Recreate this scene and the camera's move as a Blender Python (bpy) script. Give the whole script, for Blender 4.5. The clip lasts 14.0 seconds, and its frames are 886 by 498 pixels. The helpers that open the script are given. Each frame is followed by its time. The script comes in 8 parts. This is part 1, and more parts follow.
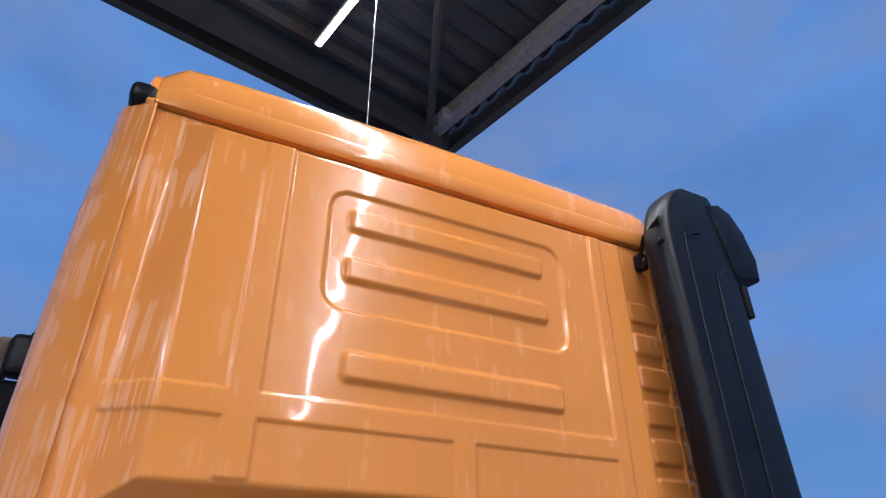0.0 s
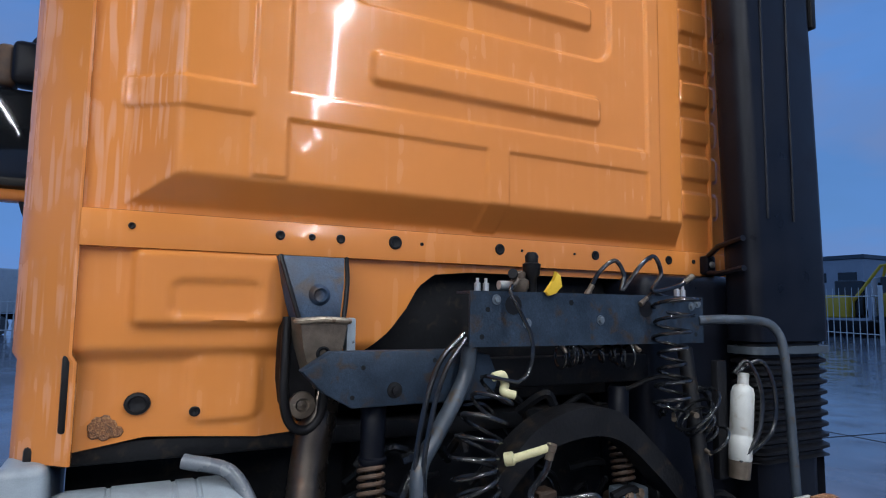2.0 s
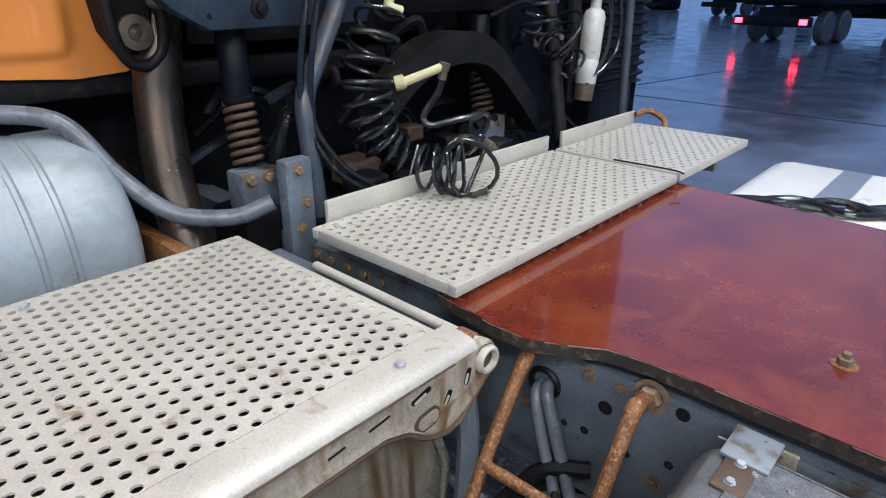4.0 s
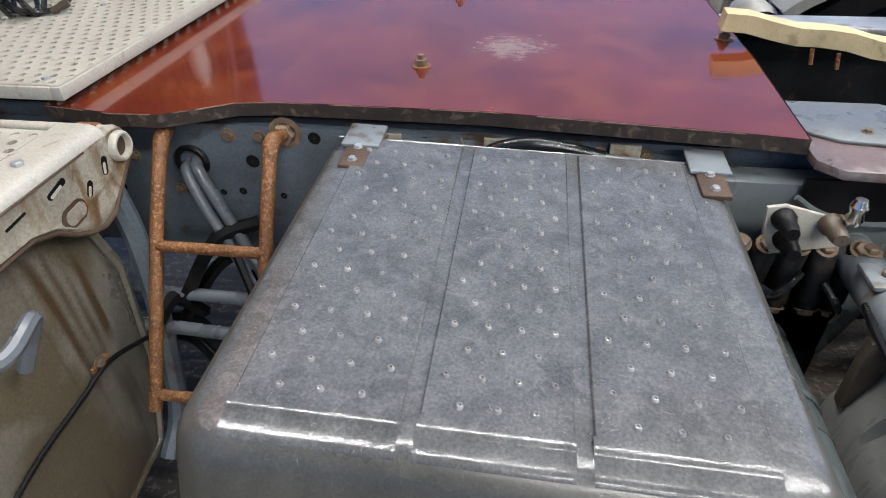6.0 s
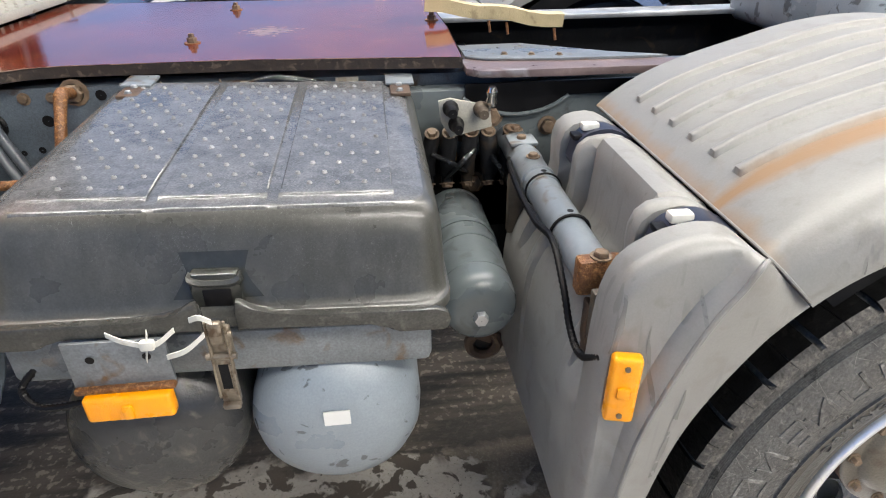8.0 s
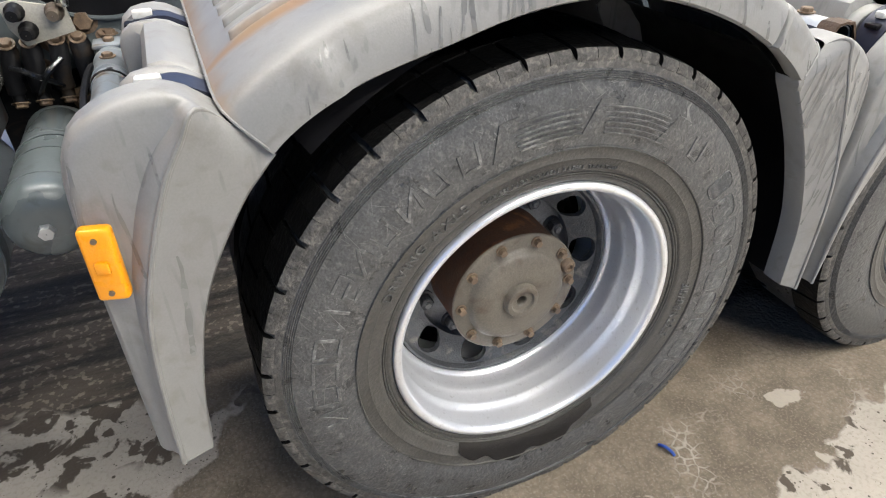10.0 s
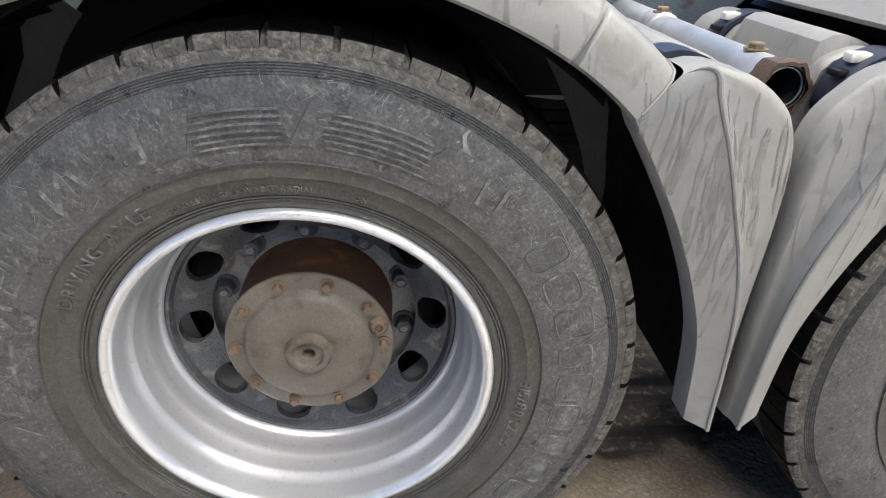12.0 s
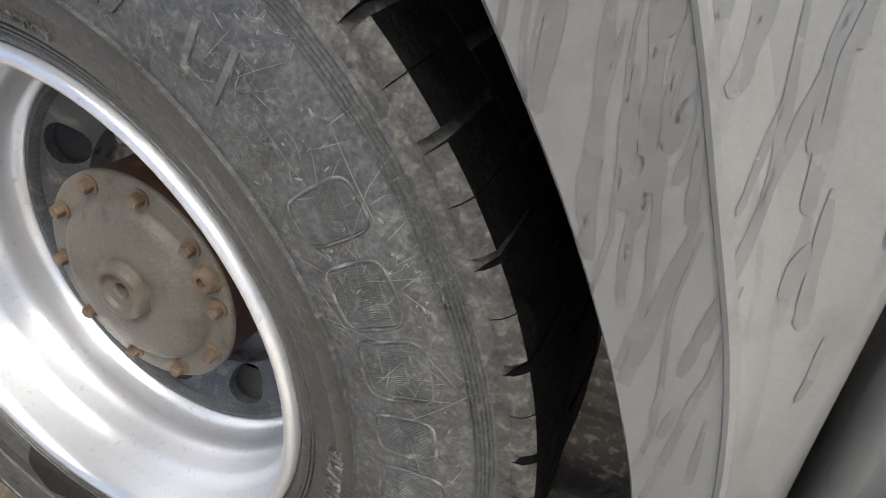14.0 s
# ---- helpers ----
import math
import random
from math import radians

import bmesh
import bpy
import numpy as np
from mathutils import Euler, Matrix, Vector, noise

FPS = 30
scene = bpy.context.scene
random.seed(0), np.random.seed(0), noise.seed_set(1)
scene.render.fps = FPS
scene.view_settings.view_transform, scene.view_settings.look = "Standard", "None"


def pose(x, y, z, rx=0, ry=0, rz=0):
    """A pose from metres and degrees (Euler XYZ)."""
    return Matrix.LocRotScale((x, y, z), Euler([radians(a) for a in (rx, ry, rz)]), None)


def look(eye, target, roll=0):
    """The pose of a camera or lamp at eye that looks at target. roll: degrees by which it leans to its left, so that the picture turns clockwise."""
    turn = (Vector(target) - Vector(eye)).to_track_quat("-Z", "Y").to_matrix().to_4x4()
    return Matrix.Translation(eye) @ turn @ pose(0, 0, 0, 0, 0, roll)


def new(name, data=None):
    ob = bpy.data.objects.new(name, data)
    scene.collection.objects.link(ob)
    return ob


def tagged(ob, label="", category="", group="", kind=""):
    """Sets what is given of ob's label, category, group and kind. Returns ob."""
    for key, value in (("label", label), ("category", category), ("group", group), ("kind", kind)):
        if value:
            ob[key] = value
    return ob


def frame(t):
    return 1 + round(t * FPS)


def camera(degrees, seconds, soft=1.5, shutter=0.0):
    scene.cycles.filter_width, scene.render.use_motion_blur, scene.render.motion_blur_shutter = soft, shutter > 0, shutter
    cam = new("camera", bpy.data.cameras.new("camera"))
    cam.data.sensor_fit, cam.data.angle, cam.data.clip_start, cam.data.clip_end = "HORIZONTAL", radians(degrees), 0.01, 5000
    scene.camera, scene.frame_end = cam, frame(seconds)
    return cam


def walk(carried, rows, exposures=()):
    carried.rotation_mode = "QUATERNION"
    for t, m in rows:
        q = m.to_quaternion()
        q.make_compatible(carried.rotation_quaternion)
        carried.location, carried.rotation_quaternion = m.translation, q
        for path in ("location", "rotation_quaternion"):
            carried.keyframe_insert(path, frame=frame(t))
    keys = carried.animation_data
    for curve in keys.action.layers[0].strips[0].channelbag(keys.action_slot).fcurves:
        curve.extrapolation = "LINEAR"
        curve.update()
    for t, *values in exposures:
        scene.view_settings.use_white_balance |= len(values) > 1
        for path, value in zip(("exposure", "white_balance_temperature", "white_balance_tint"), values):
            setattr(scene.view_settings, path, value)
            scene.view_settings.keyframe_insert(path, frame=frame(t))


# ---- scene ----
cam = camera(72.0, 14.0, 1.1)
PATH = [
    (0, (2.036, 0.279, 1.894), (0.501, 1.077, 2.898), -0.2),
    (0.5, (2.025, 0.277, 1.923), (0.47, 1.123, 2.853), 0.2),
    (1, (2.022, 0.29, 1.898), (0.452, 1.109, 2.827), 0.1),
    (1.5, (1.947, 0.288, 1.86), (0.249, 1.149, 2.475), 0.5),
    (2, (1.894, 0.251, 1.836), (0.117, 1.149, 2.025), 0.8),
    (2.2, (1.865, 0.226, 1.845), (0.085, 1.138, 1.89), 1.1),
    (4.3, (1.582, 0.098, 1.616), (0.484, 1.548, 0.783), -0.1),
    (4.5, (1.59, 0.102, 1.603), (0.596, 1.624, 0.771), -0.4),
    (5, (1.593, 0.099, 1.57), (0.934, 1.788, 0.727), -0.9),
    (5.5, (1.642, 0.062, 1.55), (1.244, 1.79, 0.626), -1.2),
    (6, (1.727, -0.033, 1.524), (1.477, 1.559, 0.34), -1.3),
    (6.5, (1.773, -0.133, 1.501), (1.605, 1.327, 0.144), -1.2),
    (7, (1.771, -0.255, 1.459), (1.743, 1.271, 0.167), -1.4),
    (7.5, (1.824, -0.371, 1.43), (1.826, 1.38, 0.463), -1.1),
    (8, (1.948, -0.483, 1.412), (2.131, 1.241, 0.414), -0.8),
    (8.5, (2.089, -0.581, 1.385), (2.503, 0.963, 0.184), -0.7),
    (9, (2.154, -0.654, 1.376), (2.808, 0.797, 0.164), 0.2),
    (9.2, (2.181, -0.676, 1.367), (2.849, 0.792, 0.185), 0.4),
    (11.3, (2.852, -0.587, 1.226), (3.198, 1.028, 0.098), 0.9),
    (11.5, (2.931, -0.615, 1.217), (3.12, 1.028, 0.092), 0.9),
    (12, (3.055, -0.639, 1.175), (3.198, 1.1, 0.197), 1.4),
    (12.5, (3.222, -0.545, 1.135), (3.201, 1.216, 0.186), 1.5),
    (13, (3.347, -0.442, 1.104), (3.053, 1.293, 0.154), 2.2),
    (13.5, (3.451, -0.348, 1.04), (2.909, 1.303, 0.05), 2.7),
    (14, (3.479, -0.214, 0.943), (2.807, 1.375, -0.069), 3.1),
]
import mathutils

EXPOSURES = [(0, -0.12, 5800, 10), (1.0, -0.18, 5800, 10), (2.2, -0.26, 5700, 10), (4.3, 0.1, 5950, 11), (5.5, 0.13, 6100, 11), (6.0, 0.1, 6270, 10), (6.5, 0.28, 6450, 10), (7.5, 0.38, 6550, 10), (8.5, 0.45, 6650, 10),
             (11.5, 0.29, 6430, 10), (13.0, 0.23, 6430, 10), (14.0, 0.14, 6430, 10)]
walk(cam, [(t, look(e, a, r)) for t, e, a, r in PATH], EXPOSURES)

# ---- light ----
SUN_ELEV, SUN_ROT = radians(4.0), radians(120)
world = bpy.data.worlds.new("dusk_sky")
scene.world = world
world.use_nodes = True
wn, wl = world.node_tree.nodes, world.node_tree.links
wbg = wn["Background"]
sky = wn.new("ShaderNodeTexSky")
sky.sky_type, sky.sun_disc, sky.sun_elevation, sky.sun_rotation = "NISHITA", False, SUN_ELEV, SUN_ROT
sky.air_density, sky.dust_density, sky.ozone_density = 1.0, 0.4, 3.0
wtc = wn.new("ShaderNodeTexCoord")
wmap = wn.new("ShaderNodeMapping")
wmap.inputs["Scale"].default_value = (1.0, 1.0, 2.6)
wnoise = wn.new("ShaderNodeTexNoise")
wnoise.inputs["Scale"].default_value, wnoise.inputs["Detail"].default_value = 2.6, 5.0
wramp = wn.new("ShaderNodeMapRange")
wramp.inputs["From Min"].default_value, wramp.inputs["From Max"].default_value = 0.36, 0.66
wramp.inputs["To Min"].default_value, wramp.inputs["To Max"].default_value = 0.72, 0.95
wmix = wn.new("ShaderNodeMix")
wmix.data_type = "RGBA"
wmix.inputs["B"].default_value = (1.55, 3.2, 7.0, 1.0)
wl.new(wtc.outputs["Generated"], wmap.inputs["Vector"])
wl.new(wmap.outputs["Vector"], wnoise.inputs["Vector"])
wl.new(wnoise.outputs["Fac"], wramp.inputs["Value"])
wl.new(wramp.outputs["Result"], wmix.inputs["Factor"])
wl.new(sky.outputs["Color"], wmix.inputs["A"])
cloud = wn.new("ShaderNodeTexNoise")
cloud.inputs["Scale"].default_value, cloud.inputs["Detail"].default_value, cloud.inputs["Distortion"].default_value = 3.4, 7.0, 0.5
wl.new(wmap.outputs["Vector"], cloud.inputs["Vector"])
cramp = wn.new("ShaderNodeMapRange")
cramp.inputs["From Min"].default_value, cramp.inputs["From Max"].default_value = 0.43, 0.62
cramp.inputs["To Min"].default_value, cramp.inputs["To Max"].default_value = 0.0, 0.9
wl.new(cloud.outputs["Fac"], cramp.inputs["Value"])
wcloud = wn.new("ShaderNodeMix")
wcloud.data_type = "RGBA"
wcloud.inputs["B"].default_value = (1.95, 2.85, 5.2, 1.0)
wl.new(cramp.outputs["Result"], wcloud.inputs["Factor"])
wl.new(wmix.outputs["Result"], wcloud.inputs["A"])
wl.new(wcloud.outputs["Result"], wbg.inputs["Color"])
wbg.inputs["Strength"].default_value = 0.1

sun_data = bpy.data.lights.new("sun", "SUN")
sun_data.energy, sun_data.angle, sun_data.color = 0.15, radians(170), (0.75, 0.86, 1.0)
sun = new("sun", sun_data)
sun.matrix_world = Matrix.Rotation(-SUN_ROT, 4, "Z") @ Matrix.Rotation(radians(35), 4, "X")

LED_POWER = 132.0
CAN_C, CAN_Z = Vector((-2.97, 2.75, 0)), 6.5
CAN_U = Vector((0.98, 0.2, 0)).normalized()   # along the side edge, towards the rear of the truck
CAN_V = Vector((0.2, -0.98, 0)).normalized()  # along the front edge


def under_canopy(u, v, z):
    p = CAN_C + CAN_U * u + CAN_V * v
    return Vector((p.x, p.y, z))


# rows of tubes end to end, two tubes to a light
# the rows at 7.4 and 12.6 are unseen, added to light the near side
LED_AT = [(1.53 + 1.65 * k, 1.9) for k in range(10)] + [(4.75 + 1.65 * k, v) for v in (7.4, 12.6) for k in range(6)]
for (ua, v), (ub, v2) in zip(LED_AT[::2], LED_AT[1::2]):
    ld = bpy.data.lights.new("led_light", "AREA")
    ld.shape, ld.size, ld.size_y, ld.energy, ld.color = "RECTANGLE", 3.1, 0.05, LED_POWER * (1.35 if v < 5 else 1.95), (1.0, 0.96, 0.9)
    lo = new("led_light", ld)
    lo.matrix_world = Matrix.Translation(under_canopy((ua + ub) / 2, v, 6.14)) @ Matrix.Rotation(math.atan2(CAN_U.y, CAN_U.x), 4, "Z")

# ---- materials ----
def material(name, color, rough=0.5, metal=0.0, var=0.15, scale=6.0, bump=0.0, bump_scale=200.0, spots=None, spot_scale=8.0,
             spot_at=(0.58, 0.7), streaks=None, streak_at=(0.55, 0.7), streak_rough=None, streak_scale=75.0, streak_long=0.06, streak_gate=(0.40, 0.55), rough_var=0.1, coat=0.0, detail=6.0, spec=0.5, scratch=None, scratch_scale=16.0, scratch_width=0.006, grit=0.0, grit_scale=300.0):
    """Two scales of noise on the colour, optional spots (rust, dirt, scuffs) and streaks that run down."""
    m = bpy.data.materials.new(name)
    m.use_nodes = True
    n, l = m.node_tree.nodes, m.node_tree.links
    b = n["Principled BSDF"]
    b.inputs["Metallic"].default_value = metal
    b.inputs["Coat Weight"].default_value = coat
    b.inputs["Specular IOR Level"].default_value = spec
    b.inputs["Coat Roughness"].default_value = 0.05
    geo = n.new("ShaderNodeNewGeometry")

    def noise_of(sc, det=detail, vec=None, dist=0.0):
        t = n.new("ShaderNodeTexNoise")
        t.inputs["Scale"].default_value, t.inputs["Detail"].default_value = sc, det
        t.inputs["Distortion"].default_value = dist
        l.new(vec or geo.outputs["Position"], t.inputs["Vector"])
        return t.outputs["Fac"]

    def ranged(v, a, b2, c, d):
        t = n.new("ShaderNodeMapRange")
        for k, x in (("From Min", a), ("From Max", b2), ("To Min", c), ("To Max", d)):
            t.inputs[k].default_value = x
        l.new(v, t.inputs["Value"])
        return t.outputs["Result"]

    def mixed(f, a, c):
        t = n.new("ShaderNodeMix")
        t.data_type = "RGBA"
        l.new(f, t.inputs["Factor"])
        for k, x in (("A", a), ("B", c)):
            if isinstance(x, tuple):
                t.inputs[k].default_value = (*x, 1)
            else:
                l.new(x, t.inputs[k])
        return t.outputs["Result"]

    big = noise_of(scale)
    fine = noise_of(scale * 9.0, 3.0)
    dark = tuple(c * (1 - var) for c in color)
    light = tuple(min(1.0, c * (1 + var)) for c in color)
    col = mixed(ranged(big, 0.3, 0.7, 0, 1), dark, light)
    col2 = mixed(ranged(fine, 0.35, 0.75, 0, 0.5), col, dark)
    rgh = ranged(big, 0.3, 0.7, max(0.03, rough - rough_var), min(1.0, rough + rough_var))
    if spots:
        f = ranged(noise_of(spot_scale, 8.0, None, 0.6), spot_at[0], spot_at[1], 0, 1)
        col2 = mixed(f, col2, spots)
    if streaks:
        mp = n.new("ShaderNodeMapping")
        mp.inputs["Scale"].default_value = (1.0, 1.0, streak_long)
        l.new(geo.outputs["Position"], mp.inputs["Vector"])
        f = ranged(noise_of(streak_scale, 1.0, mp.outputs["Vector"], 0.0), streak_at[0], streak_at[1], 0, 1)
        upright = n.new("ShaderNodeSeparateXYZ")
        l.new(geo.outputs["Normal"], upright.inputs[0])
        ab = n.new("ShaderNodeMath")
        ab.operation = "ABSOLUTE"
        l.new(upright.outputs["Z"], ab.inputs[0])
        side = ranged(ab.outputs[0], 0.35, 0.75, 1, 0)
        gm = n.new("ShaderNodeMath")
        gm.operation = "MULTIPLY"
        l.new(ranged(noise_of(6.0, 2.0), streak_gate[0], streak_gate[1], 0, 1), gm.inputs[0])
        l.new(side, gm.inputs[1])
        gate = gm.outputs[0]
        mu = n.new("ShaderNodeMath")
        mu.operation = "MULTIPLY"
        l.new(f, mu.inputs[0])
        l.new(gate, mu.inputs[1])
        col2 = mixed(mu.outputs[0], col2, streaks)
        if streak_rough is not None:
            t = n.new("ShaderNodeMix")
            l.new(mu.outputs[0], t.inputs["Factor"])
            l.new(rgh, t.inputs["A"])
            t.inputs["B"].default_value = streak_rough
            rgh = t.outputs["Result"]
    if scratch:
        # thin wandering lines where a noise passes its middle
        lines = None
        for sc, off in ((scratch_scale, 0.0), (scratch_scale * 2.7, 0.02)):
            d = n.new("ShaderNodeMath")
            d.operation = "SUBTRACT"
            l.new(noise_of(sc, 2.0, None, 1.4), d.inputs[0])
            d.inputs[1].default_value = 0.5 + off
            a2 = n.new("ShaderNodeMath")
            a2.operation = "ABSOLUTE"
            l.new(d.outputs[0], a2.inputs[0])
            thin = ranged(a2.outputs[0], scratch_width * 0.4, scratch_width, 1, 0)
            if lines is None:
                lines = thin
            else:
                mxm = n.new("ShaderNodeMath")
                mxm.operation = "MAXIMUM"
                l.new(lines, mxm.inputs[0])
                l.new(thin, mxm.inputs[1])
                lines = mxm.outputs[0]
        gt = n.new("ShaderNodeMath")
        gt.operation = "MULTIPLY"
        l.new(lines, gt.inputs[0])
        l.new(ranged(noise_of(9.0, 3.0), 0.42, 0.62, 0, 0.9), gt.inputs[1])
        col2 = mixed(gt.outputs[0], col2, scratch)
    if grit:
        # fine dirt, lighter and darker than the coat
        gm2 = n.new("ShaderNodeMix")
        gm2.data_type, gm2.blend_type = "RGBA", "MULTIPLY"
        gm2.inputs["Factor"].default_value = 1.0
        l.new(col2, gm2.inputs["A"])
        cb = n.new("ShaderNodeCombineXYZ")
        gv = ranged(noise_of(grit_scale, 5.0), 0.32, 0.68, 1 - grit, 1 + grit)
        for k in ("X", "Y", "Z"):
            l.new(gv, cb.inputs[k])
        l.new(cb.outputs[0], gm2.inputs["B"])
        col2 = gm2.outputs["Result"]
    l.new(col2, b.inputs["Base Color"])
    l.new(rgh, b.inputs["Roughness"])
    if bump:
        bp = n.new("ShaderNodeBump")
        bp.inputs["Strength"].default_value, bp.inputs["Distance"].default_value = bump, 0.004
        l.new(noise_of(bump_scale, 4.0), bp.inputs["Height"])
        l.new(bp.outputs["Normal"], b.inputs["Normal"])
    return m


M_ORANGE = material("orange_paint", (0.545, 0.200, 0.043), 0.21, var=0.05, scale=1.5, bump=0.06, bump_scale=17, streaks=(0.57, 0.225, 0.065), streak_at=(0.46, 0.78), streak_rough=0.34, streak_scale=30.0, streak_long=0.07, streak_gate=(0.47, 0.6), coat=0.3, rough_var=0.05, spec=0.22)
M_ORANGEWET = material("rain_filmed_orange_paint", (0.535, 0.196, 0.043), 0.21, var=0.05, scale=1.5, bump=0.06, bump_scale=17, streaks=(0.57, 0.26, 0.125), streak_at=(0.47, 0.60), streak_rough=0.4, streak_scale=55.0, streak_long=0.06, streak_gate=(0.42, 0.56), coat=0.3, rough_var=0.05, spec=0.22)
M_BLACK = material("black_plastic", (0.005, 0.006, 0.010), 0.36, var=0.3, scale=8, bump=0.15, bump_scale=500, spec=0.17)
# black rubber, also on linings and discs that stand in for shade
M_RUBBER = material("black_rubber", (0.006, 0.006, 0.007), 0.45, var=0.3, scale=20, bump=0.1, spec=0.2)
M_FRAME = material("grey_chassis_paint", (0.095, 0.118, 0.142), 0.4, var=0.3, scale=9, spots=(0.055, 0.036, 0.024), spot_scale=16, spot_at=(0.58, 0.7), bump=0.2, bump_scale=120, grit=0.2, grit_scale=260)
# near-black for dirty steel and for parts darkened to stand for shade
M_DARK = material("dirty_shade_black_steel", (0.007, 0.0075, 0.009), 0.55, var=0.4, scale=10, spots=(0.024, 0.018, 0.013), spot_scale=18, bump=0.3, bump_scale=90, spec=0.15)
M_TANKGREY = material("light_grey_paint", (0.25, 0.288, 0.32), 0.35, var=0.12, scale=5, spots=(0.09, 0.10, 0.11), spot_scale=28, spot_at=(0.605, 0.64), bump=0.05, grit=0.07, grit_scale=300)
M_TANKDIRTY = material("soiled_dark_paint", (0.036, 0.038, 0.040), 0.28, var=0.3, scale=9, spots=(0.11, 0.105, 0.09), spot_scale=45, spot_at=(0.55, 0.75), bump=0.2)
M_ALU = material("pale_perforated_metal", (0.415, 0.40, 0.35), 0.40, metal=0.1, var=0.10, scale=12, spots=(0.25, 0.20, 0.14), spot_scale=26, spot_at=(0.62, 0.74), bump=0.12, bump_scale=150, grit=0.1, grit_scale=260)
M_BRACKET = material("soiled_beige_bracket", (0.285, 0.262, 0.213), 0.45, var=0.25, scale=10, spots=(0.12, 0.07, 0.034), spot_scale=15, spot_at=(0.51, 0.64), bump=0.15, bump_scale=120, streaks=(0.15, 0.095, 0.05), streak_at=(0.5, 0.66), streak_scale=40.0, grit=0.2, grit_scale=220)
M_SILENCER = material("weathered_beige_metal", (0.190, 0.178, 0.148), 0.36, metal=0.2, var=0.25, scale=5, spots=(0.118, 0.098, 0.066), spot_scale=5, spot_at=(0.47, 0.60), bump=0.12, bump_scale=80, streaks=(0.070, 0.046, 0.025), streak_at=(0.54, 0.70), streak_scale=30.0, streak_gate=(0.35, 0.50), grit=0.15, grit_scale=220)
# the streak colour also darkens upright faces, which take less light
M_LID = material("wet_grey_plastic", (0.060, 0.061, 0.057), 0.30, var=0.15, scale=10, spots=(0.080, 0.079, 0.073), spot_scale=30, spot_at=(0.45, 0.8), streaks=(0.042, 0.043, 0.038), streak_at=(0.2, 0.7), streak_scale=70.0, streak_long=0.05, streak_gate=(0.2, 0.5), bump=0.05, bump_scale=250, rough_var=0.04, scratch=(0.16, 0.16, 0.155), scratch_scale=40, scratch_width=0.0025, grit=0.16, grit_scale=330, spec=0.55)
M_LIP = material("glossy_wet_lip", (0.046, 0.047, 0.044), 0.14, var=0.25, scale=25, spots=(0.075, 0.073, 0.068), spot_scale=60, spot_at=(0.55, 0.7), bump=0.08, bump_scale=120, grit=0.15)
# lid plastic lightened for the sky's reflection on top, with scuffs
M_LIDTOP = material("skylit_scuffed_plastic", (0.098, 0.101, 0.106), 0.18, var=0.3, scale=14, spots=(0.134, 0.137, 0.141), spot_scale=40, spot_at=(0.45, 0.75), bump=0.08, bump_scale=220, rough_var=0.06, scratch=(0.2, 0.2, 0.2), scratch_scale=30, scratch_width=0.003, grit=0.22, grit_scale=300, spec=0.6)
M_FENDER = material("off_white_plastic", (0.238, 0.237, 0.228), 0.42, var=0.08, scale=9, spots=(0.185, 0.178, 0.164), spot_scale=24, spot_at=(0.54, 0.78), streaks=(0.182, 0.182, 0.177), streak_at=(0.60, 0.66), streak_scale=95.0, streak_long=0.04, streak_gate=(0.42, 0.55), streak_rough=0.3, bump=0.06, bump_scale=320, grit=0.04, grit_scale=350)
M_RUST = material("rusty_steel", (0.150, 0.062, 0.022), 0.5, var=0.4, scale=40, spots=(0.30, 0.150, 0.055), spot_scale=170, spot_at=(0.5, 0.66), bump=0.6, bump_scale=260, grit=0.3, grit_scale=400)
M_RUSTBOLT = material("rusty_bolt", (0.165, 0.115, 0.075), 0.6, var=0.4, scale=60, bump=0.4)
M_RIM = material("silver_rim_paint", (0.82, 0.84, 0.87), 0.33, metal=0.72, var=0.03, scale=9, spots=(0.60, 0.61, 0.62), spot_scale=120, spot_at=(0.60, 0.80), bump=0.012, bump_scale=400, rough_var=0.03, grit=0.03, grit_scale=500)
M_FLANGE = material("pale_grey_flange", (0.22, 0.225, 0.23), 0.5, metal=0.3, var=0.25, scale=18, spots=(0.12, 0.105, 0.09), spot_scale=40, bump=0.3, bump_scale=250, grit=0.2, grit_scale=300)
M_DISC = material("dirty_wheel_disc", (0.074, 0.079, 0.085), 0.5, metal=0.3, var=0.25, scale=14, spots=(0.16, 0.15, 0.14), spot_scale=25, bump=0.4, bump_scale=250, grit=0.25, grit_scale=300)
M_TYRE = material("worn_tyre_rubber", (0.077, 0.079, 0.079), 0.34, var=0.35, scale=22, spots=(0.135, 0.133, 0.128), spot_scale=90, spot_at=(0.54, 0.70), bump=0.6, bump_scale=110, scratch=(0.26, 0.26, 0.25), scratch_scale=16, scratch_width=0.0024, grit=0.3, grit_scale=260)
# rubber lightened for highlights on the raised relief, with scuffs
M_TYRERELIEF = material("highlit_scuffed_rubber", (0.105, 0.106, 0.104), 0.42, var=0.45, scale=30, spots=(0.24, 0.238, 0.23), spot_scale=60, spot_at=(0.53, 0.7), bump=0.5, bump_scale=150, grit=0.15)
M_TYREIN = material("brown_black_bead_rubber", (0.064, 0.062, 0.057), 0.38, var=0.2, scale=18, spots=(0.085, 0.080, 0.070), spot_scale=90, spot_at=(0.5, 0.75), bump=0.4, bump_scale=160, scratch=(0.2, 0.19, 0.17), scratch_scale=17, scratch_width=0.002, grit=0.22, grit_scale=330)
